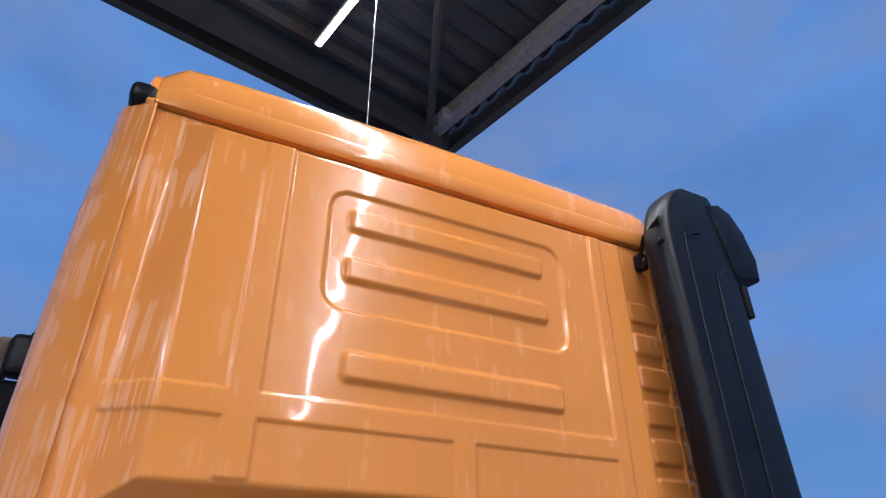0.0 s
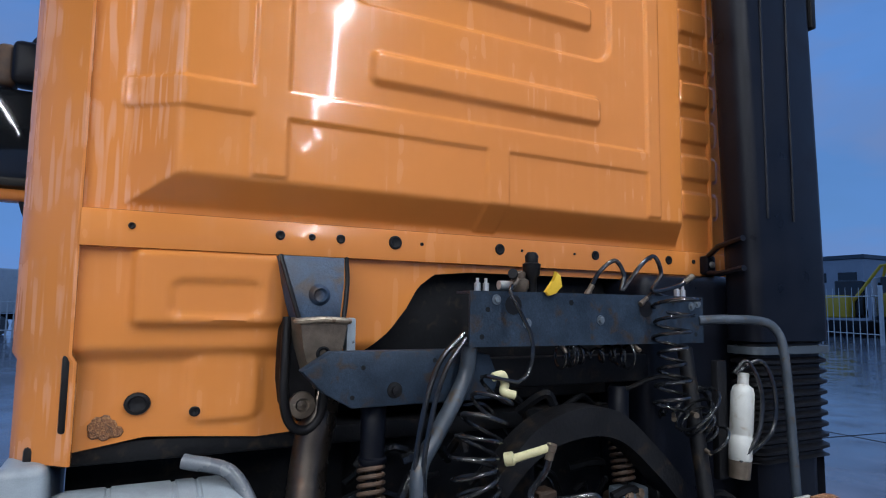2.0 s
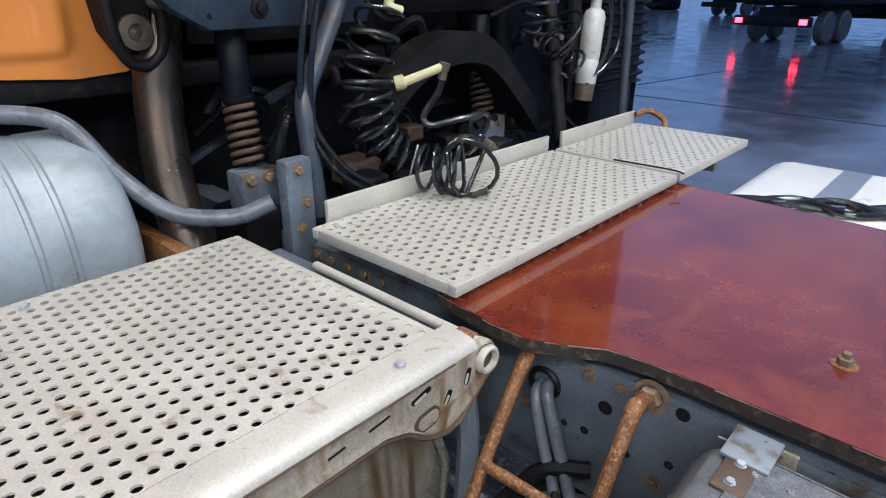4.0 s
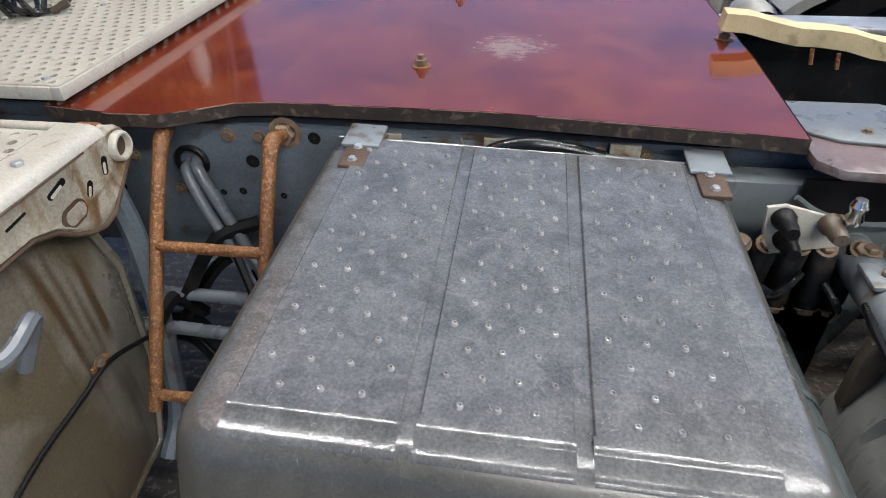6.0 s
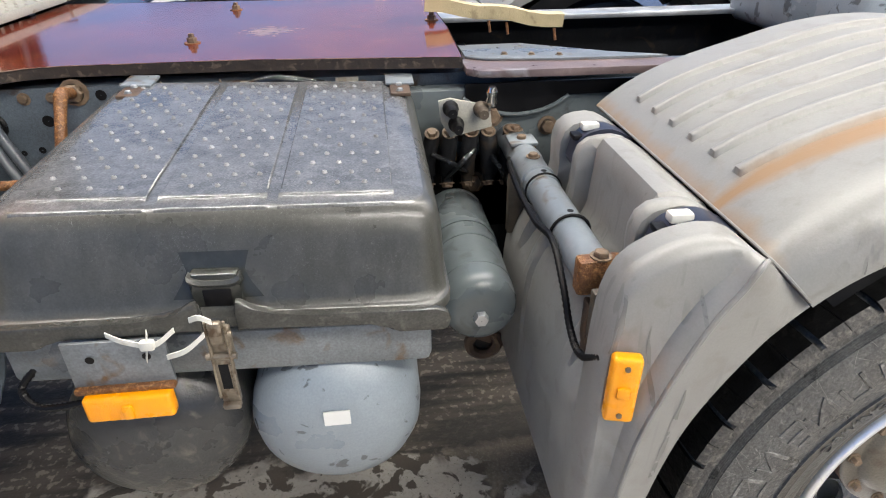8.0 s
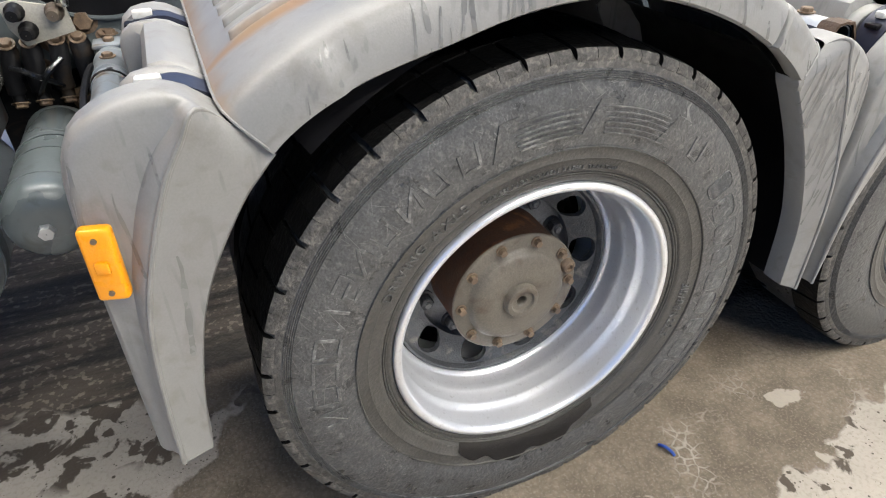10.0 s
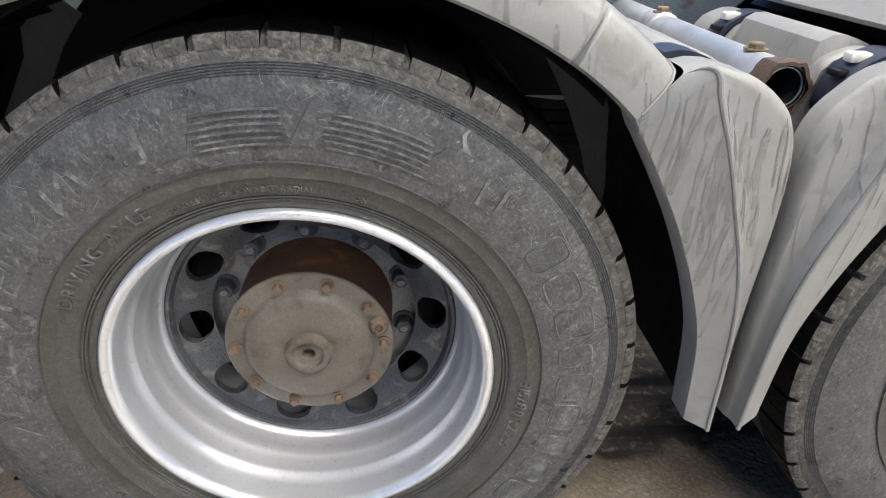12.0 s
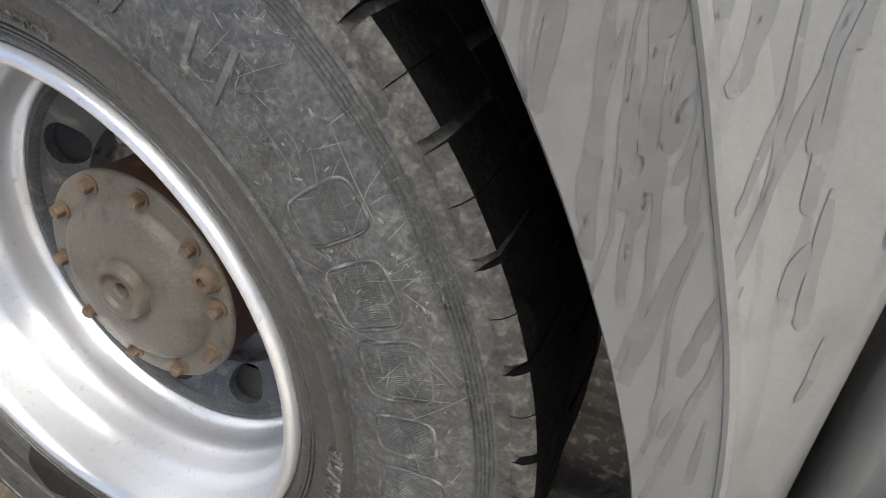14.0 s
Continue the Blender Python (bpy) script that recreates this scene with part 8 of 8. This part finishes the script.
    part("post_plate", box((0.40, 0.84, 0.98), (0.44, 0.915, 1.285), 0.008), M_FRAME, truck, "grey bracket plate beside the catwalk")
    for y, z in ((0.875, 1.26), (0.89, 1.18), (0.87, 1.12)):
        shared("bolt", BOLT, facing((0.44, y, z), (1, 0, 0), 0.9), truck)
    # stand pipes
    part("stand_pipe", tube(bmesh.new(), curve_pts([(0.30, 1.15, 1.72), (0.30, 1.13, 1.62), (0.33, 1.03, 1.48), (0.36, 0.965, 1.40), (0.38, 0.955, 1.28), (0.40, 0.95, 1.12)]), 0.024, 12), M_RAIL, truck, "bent grey stand pipe carrying hoses")
    part("stand_hose", tube(bmesh.new(), curve_pts([(0.32, 1.12, 1.76), (0.34, 1.03, 1.68), (0.36, 0.975, 1.55), (0.37, 0.95, 1.38), (0.42, 0.98, 1.25), (0.47, 1.06, 1.17)]), 0.0085, 8), M_HOSE, truck, "black hose on the stand pipe")
    part("stand_hose", tube(bmesh.new(), curve_pts([(0.33, 1.12, 1.745), (0.36, 1.04, 1.66), (0.375, 0.99, 1.53), (0.385, 0.965, 1.36), (0.44, 1.0, 1.25), (0.48, 1.09, 1.17)]), 0.0075, 8), M_HOSE, truck)
    part("grab_rail", tube(bmesh.new(), curve_pts([(0.33, 2.08, 1.80), (0.36, 2.18, 1.805), (0.40, 2.32, 1.80), (0.42, 2.38, 1.77), (0.44, 2.395, 1.69), (0.45, 2.405, 1.45), (0.455, 2.415, 1.16)]), 0.017, 10), M_RAIL, truck, "bent grey grab rail beside the intake")
    part("post", rod((0.31, 2.03, 1.70), (0.455, 1.965, 1.15), 0.026, 12), M_DARK, truck, "dark upright post by the catwalk")
    bo = new("washer_bottle")
    bo.parent = truck
    bo["label"] = "white plastic bottle with a brown lower cap"
    m = Matrix.Translation((0.42, 2.165, 1.32)) @ Matrix.Rotation(radians(-6), 4, "X")
    b = lathe(bmesh.new(), [(0.0, 0.036), (0.005, 0.039), (0.08, 0.039), (0.084, 0.037), (0.09, 0.037), (0.094, 0.039), (0.23, 0.039), (0.25, 0.033), (0.26, 0.019), (0.30, 0.019), (0.30, 0.0001)], (0, 0, 0), "z", 24)
    bmesh.ops.transform(b, matrix=m, verts=b.verts)
    part("body", b, M_BOTTLE, bo)
    b = lathe(bmesh.new(), [(-0.06, 0.0001), (-0.06, 0.034), (0.0, 0.038)], (0, 0, 0), "z", 20)
    bmesh.ops.transform(b, matrix=m, verts=b.verts)
    part("lower_cap", b, M_STEELWORN, bo)
    part("holder", box((0.36, 2.10, 1.25), (0.39, 2.15, 1.66), 0.006), M_DARK, bo)
    for dy in (-0.02, 0.05):
        part("bottle_hose", tube(bmesh.new(), curve_pts([(0.42, 2.15, 1.62), (0.45, 2.2 + dy, 1.66), (0.47, 2.24 + dy, 1.56), (0.47, 2.22 + dy, 1.42), (0.44, 2.14, 1.32)]), 0.008, 8), M_HOSE, bo)
    # coiled hoses
    def coil(label, pts, r=0.0075):
        root = empty("coiled_hose", label, "hose", "coiled air hoses")
        part("hose", tube(bmesh.new(), pts, r, 8), M_HOSE, root)
        for p, q in ((Vector(pts[0]), Vector(pts[1])), (Vector(pts[-1]), Vector(pts[-2]))):
            d = (q - p).normalized()
            part("end_fitting", tube(bmesh.new(), [p - d * 0.012, p + d * 0.006, p + d * 0.008, p + d * 0.03], [r * 1.5, r * 1.5, r * 1.25, r * 1.25], 10), M_STEELWORN, root)
    def coil_along(axis, radii, turns, k=16, start=0.0):
        """A coil round a bent axis; its radius follows the list."""
        line = curve_pts(axis, 12)
        m, out = len(line) - 1, []
        for i in range(int(turns * k) + 1):
            t = i / (turns * k)
            # turns crowd at the top and open out below
            f = t * m
            j = min(int(f), m - 1)
            c = line[j].lerp(line[j + 1], f - j)
            d = (line[j + 1] - line[j]).normalized()
            u = d.cross(Vector((1, 0, 0))).normalized()
            w = d.cross(u)
            g = t * (len(radii) - 1)
            h = min(int(g), len(radii) - 2)
            r = radii[h] + (radii[h + 1] - radii[h]) * (g - h)
            a = 2 * math.pi * turns * t + start
            out.append(c + (u * math.cos(a) + w * math.sin(a)) * r * (1 + 0.06 * math.sin(3.1 * a)))
        return out
    coil("black coiled air hose hanging slack onto the catwalk",
         curve_pts([(0.335, 1.29, 1.915), (0.365, 1.25, 1.885), (0.395, 1.268, 1.82), (0.405, 1.297, 1.755), (0.41, 1.298, 1.695), (0.415, 1.275, 1.645), (0.42, 1.24, 1.625)])
         + coil_along([(0.42, 1.18, 1.62), (0.43, 1.12, 1.52), (0.43, 1.09, 1.42), (0.44, 1.10, 1.34), (0.46, 1.13, 1.275), (0.50, 1.17, 1.235)], (0.052, 0.060, 0.062, 0.060, 0.052, 0.050), 10.5)
         + coil_along([(0.51, 1.175, 1.230), (0.545, 1.19, 1.224), (0.58, 1.21, 1.222), (0.610, 1.23, 1.225)], (0.050, 0.058, 0.060, 0.064), 3.0)
         + coil_along([(0.612, 1.236, 1.226), (0.628, 1.245, 1.228), (0.640, 1.235, 1.228), (0.652, 1.218, 1.226)], (0.066, 0.076, 0.074, 0.066), 2.6, 20), 0.0060)
    coil("black coiled electric lead hanging in a tangle", [(0.34, 1.80, 1.86)] + helix((0.38, 1.90, 1.90), (0.41, 1.86, 1.50), 0.058, 7.5, rnd, 0.2), 0.0062)
    coil("thin black coiled hose in a tangle", helix((0.40, 1.93, 1.52), (0.44, 2.04, 1.40), 0.055, 6, rnd, 0.45), 0.0055)
    coil("black hose looped over the crossbeam", curve_pts([(0.30, 1.60, 1.89), (0.31, 1.64, 1.96), (0.32, 1.70, 2.0), (0.33, 1.73, 1.95), (0.33, 1.72, 1.90), (0.34, 1.80, 1.99), (0.34, 1.86, 2.02), (0.34, 1.89, 1.96), (0.35, 1.84, 1.90), (0.36, 1.95, 1.92), (0.37, 2.0, 1.95)], 8))
    coil("grey-black hose bent over the catwalk", curve_pts([(0.515, 1.285, 1.458), (0.505, 1.275, 1.40), (0.485, 1.24, 1.34), (0.50, 1.25, 1.315), (0.535, 1.33, 1.325), (0.555, 1.40, 1.33), (0.56, 1.41, 1.30), (0.56, 1.36, 1.25), (0.58, 1.31, 1.25), (0.60, 1.33, 1.285), (0.61, 1.36, 1.26)], 8), 0.0095)
    coil("black coiled lead behind the crossbeam", helix((0.28, 1.46, 1.69), (0.30, 1.80, 1.68), 0.030, 9, rnd, 0.4), 0.005)
    gp = part("hose_grip", tube(bmesh.new(), [(0.435, 1.19, 1.420), (0.45, 1.205, 1.425), (0.452, 1.21, 1.425), (0.517, 1.285, 1.462)], [0.019, 0.019, 0.012, 0.011], 12), M_CREAM)
    tagged(gp, "cream plastic hose coupling grip", "hose coupling")
    gp = part("hose_grip", tube(bmesh.new(), curve_pts([(0.40, 1.17, 1.64), (0.40, 1.20, 1.645), (0.40, 1.21, 1.62), (0.41, 1.20, 1.60), (0.42, 1.23, 1.59)]), 0.013, 10), M_CREAM)
    tagged(gp, "pale yellow bent hose coupling", "hose coupling")
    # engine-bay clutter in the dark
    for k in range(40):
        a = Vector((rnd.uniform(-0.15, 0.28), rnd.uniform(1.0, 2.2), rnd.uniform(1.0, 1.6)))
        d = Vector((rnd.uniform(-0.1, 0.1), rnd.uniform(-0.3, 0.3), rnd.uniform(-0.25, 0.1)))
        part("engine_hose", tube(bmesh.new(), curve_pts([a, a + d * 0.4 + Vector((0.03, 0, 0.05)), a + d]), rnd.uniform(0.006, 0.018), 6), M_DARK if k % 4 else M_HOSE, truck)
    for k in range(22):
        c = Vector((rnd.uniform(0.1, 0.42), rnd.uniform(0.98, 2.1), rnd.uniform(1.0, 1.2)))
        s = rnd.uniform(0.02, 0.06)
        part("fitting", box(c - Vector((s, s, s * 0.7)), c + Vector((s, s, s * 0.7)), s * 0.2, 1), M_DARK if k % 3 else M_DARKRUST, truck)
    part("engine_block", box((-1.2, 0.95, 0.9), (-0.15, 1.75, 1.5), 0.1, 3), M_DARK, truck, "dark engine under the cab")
    # two dark blocks added to hide the bright ground beyond the cab
    part("engine_shroud", box((-0.50, 0.10, 0.45), (-0.26, 2.40, 1.50), 0.03), M_DARK, truck, "dark backdrop added under the cab")
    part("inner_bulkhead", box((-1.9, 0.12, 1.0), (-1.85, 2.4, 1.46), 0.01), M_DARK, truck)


build_behind_cab()


# ---- loose things on the frame ----
def build_board():
    bd = empty("plywood_board", "red-brown film-faced plywood board bolted over the frame, wet", "board")
    out = [(0.90, 0.850), (1.04, 0.83), (1.12, 0.832), (1.175, 0.86), (1.23, 0.893), (1.30, 0.902), (1.656, 0.898), (2.05, 0.858), (2.135, 0.845), (2.145, 1.2), (2.135, 1.74), (1.6, 1.80), (0.90, 1.85)]
    bm = bmesh.new()
    prism(bm, out, "z", 1.094, 1.116)
    bmesh.ops.triangulate(bm, faces=[f for f in bm.faces if len(f.verts) > 4])
    part("sheet", bm, M_PLY, bd, smooth=20)
    # ply edge, its shade put into a dark colour
    bm = bmesh.new()
    C = Vector((1.55, 1.32))
    rows = [[], []]
    for x, y in out:
        d = (Vector((x, y)) - C).normalized() * 0.0025
        rows[0].append((x + d.x, y + d.y, 1.092))
        rows[1].append((x + d.x, y + d.y, 1.1162))
    grid(bm, rows, True)
    part("edge", bm, M_PLYEDGE, bd, "bare plywood edge, darkened for its shade")
    # bared wood along the worn upper edge, in broken lengths
    edge_rnd = random.Random(12)
    for (xa, ya), (xb, yb) in zip(out[:9], out[1:9]):
        a2, b2 = Vector((xa, ya - 0.003, 1.1155)), Vector((xb, yb - 0.003, 1.1155))
        t = 0.0
        while t < 1.0:
            step = edge_rnd.uniform(0.02, 0.09) / (b2 - a2).length
            if edge_rnd.random() < 0.75:
                part("worn_edge", rod(a2.lerp(b2, t), a2.lerp(b2, min(1.0, t + step)), edge_rnd.uniform(0.0006, 0.0014), 6), M_BAREWOOD, bd)
            t += step
    for x, y in ((1.53, 1.605), (1.516, 1.096), (2.115, 1.31)):
        b = new("fixing_bolt")
        b.parent = bd
        part("washer", lathe(bmesh.new(), [(1.116, 0.019), (1.118, 0.019), (1.118, 0.001)], (x, y, 0), "z", 20), M_RUST, b)
        part("nut", lathe(bmesh.new(), [(1.118, 0.012), (1.129, 0.012), (1.130, 0.007), (1.138, 0.007), (1.139, 0.001)], (x, y, 0), "z", 6), M_RUSTBOLT, b)
    bt = empty("timber_batten", "short weathered timber batten lying across the frame", "batten")
    a, c = Vector((2.095, 1.285, 1.163)), Vector((2.475, 1.262, 1.112))
    d = (c - a).normalized()
    w = Vector((0, 0, 1)).cross(d).normalized() * 0.024
    u = d.cross(w).normalized() * 0.017
    bm = bmesh.new()
    rows = []
    for k in range(9):
        p = a.lerp(c, k / 8) + Vector((0, 0, 0.004 * math.sin(k * 1.7)))
        rows.append([p - w - u, p + w - u, p + w + u, p - w + u])
    grid(bm, rows, True, True)
    part("timber", bm, M_WOOD, bt, smooth=30)
    for k in (0.45, 0.58, 0.93):
        p = a.lerp(c, k)
        part("nail", rod(p + Vector((0, -0.025, -0.02)), p + Vector((0.004, -0.03, -0.05)), 0.004, 6), M_RUST, bt)


build_board()


def build_ties():
    ct = empty("cable_ties", "knotted white cable ties on the latch", "cable tie")
    def strip(pts, w=0.004):
        P = curve_pts(pts)
        bm = bmesh.new()
        grid(bm, [[p + Vector((0, dy, dz)) for dy, dz in ((-0.001, -w), (0.001, -w), (0.001, w), (-0.001, w))] for p in P], True, True)
        part("tie", bm, M_WHITEPL, ct)
    strip([(1.582, 0.184, 0.932), (1.605, 0.178, 0.923), (1.64, 0.176, 0.916), (1.668, 0.182, 0.933)])
    strip([(1.637, 0.176, 0.938), (1.634, 0.172, 0.920), (1.626, 0.176, 0.892)])
    strip([(1.650, 0.182, 0.890), (1.678, 0.178, 0.902), (1.704, 0.182, 0.922)])
    strip([(1.690, 0.180, 0.948), (1.705, 0.174, 0.955), (1.718, 0.178, 0.944)])
    part("knot", box((1.624, 0.168, 0.911), (1.643, 0.180, 0.926), 0.004), M_WHITEPL, ct)


build_ties()


def build_litter():
    lf = empty("dry_leaf", "curled brown leaf on the concrete", "leaf")
    bm = bmesh.new()
    rows = []
    for i in range(9):
        t = i / 8
        w = 0.035 * math.sin(math.pi * min(0.98, t + 0.02)) * (1 + 0.35 * math.sin(t * 19))
        rows.append([(3.42 + 0.09 * t, -0.28 + w * s, 0.006 + 0.02 * abs(s) * (1 - t) + 0.012 * math.sin(5 * t)) for s in (-1, -0.4, 0, 0.4, 1)])
    grid(bm, rows)
    bmesh.ops.solidify(bm, geom=bm.faces[:], thickness=0.001)
    part("blade", bm, M_LEAF, lf)
    part("stalk", tube(bmesh.new(), curve_pts([(3.42, -0.28, 0.006), (3.39, -0.285, 0.01), (3.37, -0.27, 0.006)]), 0.0015, 5), M_LEAF, lf)
    sc = part("plastic_scrap", tube(bmesh.new(), curve_pts([(3.28, 0.062, 0.004), (3.285, 0.045, 0.012), (3.293, 0.03, 0.008), (3.295, 0.018, 0.003)]), 0.004, 6), M_BLUE)
    tagged(sc, "small blue plastic scrap on the ground", "litter")


build_litter()


# ---- far side of the yard ----
def build_fence(a, b, h, label):
    fe = empty("palisade_fence", label, "fence")
    a, b = Vector(a), Vector(b)
    n = int((b - a).length / (0.28 if h < 3 else 0.62))
    bm = bmesh.new()
    bx(bm, (-0.045, -0.008, 0), (0.045, 0.008, h), 0.0)
    top = [v for v in bm.verts if v.co.z > h - 0.01]
    for v in top:
        v.co.x *= 0.3
        v.co.z += 0.06
    me = bpy.data.meshes.new("pale")
    bm.to_mesh(me)
    bm.free()
    me.materials.append(M_WHITEPL)
    ang = math.atan2((b - a).y, (b - a).x)
    for k in range(n + 1):
        p = a.lerp(b, k / n)
        shared("pale", me, Matrix.Translation(p) @ Matrix.Rotation(ang, 4, "Z"), fe)
    for z in (h * 0.18, h * 0.85):
        part("rail", rod(a + Vector((0, 0, z)), b + Vector((0, 0, z)), 0.03, 6), M_WHITEPL, fe)
    for k in range(0, n + 1, 11):
        p = a.lerp(b, k / n)
        part("post", box((-0.09, -0.09, 0), (0.09, 0.09, h + 0.1), 0.01, 1, Matrix.Translation(p)), M_WHITEPL, fe)


build_fence((-30, 44.5, 0), (-17.9, 38.2, 0), 3.3, "white steel palisade fence along the yard")
build_fence((-34, -16, 0), (-36, 2, 0), 2.1, "white steel palisade fence along the yard")


def build_excavator(c, s, label, size=1.0):
    ex = empty("excavator", label, "excavator")
    m = Matrix.Translation(c) @ Matrix.Rotation(s, 4, "Z") @ Matrix.Scale(size, 4)
    for y in (-1.0, 1.0):
        part("track", box((-1.7, y - 0.3, 0), (1.7, y + 0.3, 0.8), 0.3, 4, m), M_DARK, ex)
    part("house", box((-1.6, -1.2, 0.95), (0.9, 1.2, 2.1), 0.15, 3, m), M_YELLOW, ex)
    part("cab", box((0.0, 0.25, 0.95), (1.3, 1.2, 2.9), 0.12, 3, m), M_GLASS, ex)
    part("counterweight", box((-2.0, -1.15, 1.0), (-1.55, 1.15, 1.9), 0.15, 3, m), M_DARK, ex)
    for pts in (((0.8, -0.3, 1.6), (2.2, -0.3, 3.6), (3.4, -0.3, 3.7)), ((3.4, -0.3, 3.7), (4.2, -0.3, 2.2), (4.0, -0.3, 1.2))):
        b = tube(bmesh.new(), [m @ Vector(p) for p in pts], 0.12, 6)
        part("boom", b, M_YELLOW, ex)
    part("bucket", box((3.4, -0.8, 0.4), (4.2, 0.2, 1.2), 0.15, 2, m), M_DARK, ex)


build_excavator((-27.5, 50, 0), 0.3, "yellow tracked excavator beyond the fence", 1.5)
build_excavator((-23.5, 53, 0), 2.4, "yellow tracked excavator beyond the fence", 1.6)


def build_lorry(c, rot, label, body, tail=True):
    lo = empty("lorry", label, "lorry")
    m = Matrix.Translation(c) @ Matrix.Rotation(rot, 4, "Z")
    part("body", box((-1.25, 0.6, 1.15), (1.25, 7.2, 3.6), 0.12, 3, m), body, lo)
    part("cab", box((-1.22, 7.4, 0.6), (1.22, 9.4, 3.3), 0.2, 4, m), M_BLACK, lo)
    part("frame", box((-0.45, 0.2, 0.8), (0.45, 8.5, 1.1), 0.02, 1, m), M_DARK, lo)
    part("bumper", box((-1.2, 0.1, 0.55), (1.2, 0.3, 0.85), 0.05, 2, m), M_DARK, lo)
    for y in (1.6, 2.9, 8.2):
        for x in (-1.05, 1.05):
            b = lathe(bmesh.new(), [(-0.16, 0.001), (-0.16, 0.28), (-0.15, 0.45), (-0.1, 0.5), (0.1, 0.5), (0.15, 0.45), (0.16, 0.28), (0.16, 0.001)], (x, y, 0.5), "x", 24)
            bmesh.ops.transform(b, matrix=m, verts=b.verts)
            part("wheel", b, M_TYRE, lo)
    if tail:
        for x in (-1.0, 1.0):
            part("tail_lamp", box((x - 0.12, 0.06, 0.62), (x + 0.12, 0.1, 0.78), 0.02, 2, m), M_TAIL, lo, "lit red tail lamp")


build_lorry((-4.6, 22.0, 0), -0.15, "dark lorry parked across the wet yard with red tail lamps lit", M_DARK)
build_lorry((-13.5, 42.0, 0), -0.3, "white tank lorry parked beyond the fence", M_WHITE, False)
build_lorry((-38, -8.0, 0), 0.8, "white lorry parked beyond the fence", M_WHITE, False)


def build_far():
    wh = empty("warehouse", "grey clad warehouse far behind the yard", "warehouse")
    part("wall", box((-75, 92, 0), (-48, 104, 9.5), 0.05, 1), M_FARGREY, wh)
    part("roof_edge", box((-75.2, 91.8, 9.5), (-47.8, 104.2, 10.1), 0.05, 1), M_CANBEAM, wh)
    for k in range(6):
        part("window", box((-73 + 4.3 * k, 91.92, 6.2), (-70.4 + 4.3 * k, 92.05, 7.6), 0.02, 1), M_GLASS, wh)
    wh = empty("warehouse", "long low warehouse at the yard's edge", "warehouse")
    part("wall", box((8, 70, 0), (70, 84, 7), 0.05, 1), M_FARGREY, wh)
    part("roof_edge", box((7.8, 69.8, 7), (70.2, 84.2, 7.5), 0.05, 1), M_CANBEAM, wh)
    for k, (x, y, z) in enumerate(((2.4, 30, 4.2), (4.6, 31, 4.2), (9.5, 34, 4.6))):
        pl = empty("yard_lamp", "warm yard lamp on a steel mast", "lamp", "yard lamps")
        part("mast", rod((x, y, 0), (x, y, z), 0.06, 10), M_CANBEAM, pl)
        part("head", box((x - 0.25, y - 0.2, z), (x + 0.25, y + 0.15, z + 0.15), 0.04), M_CANBEAM, pl)
        part("lens", box((x - 0.2, y - 0.22, z - 0.03), (x + 0.2, y - 0.02, z + 0.1), 0.02), M_WARM, pl)


build_far()
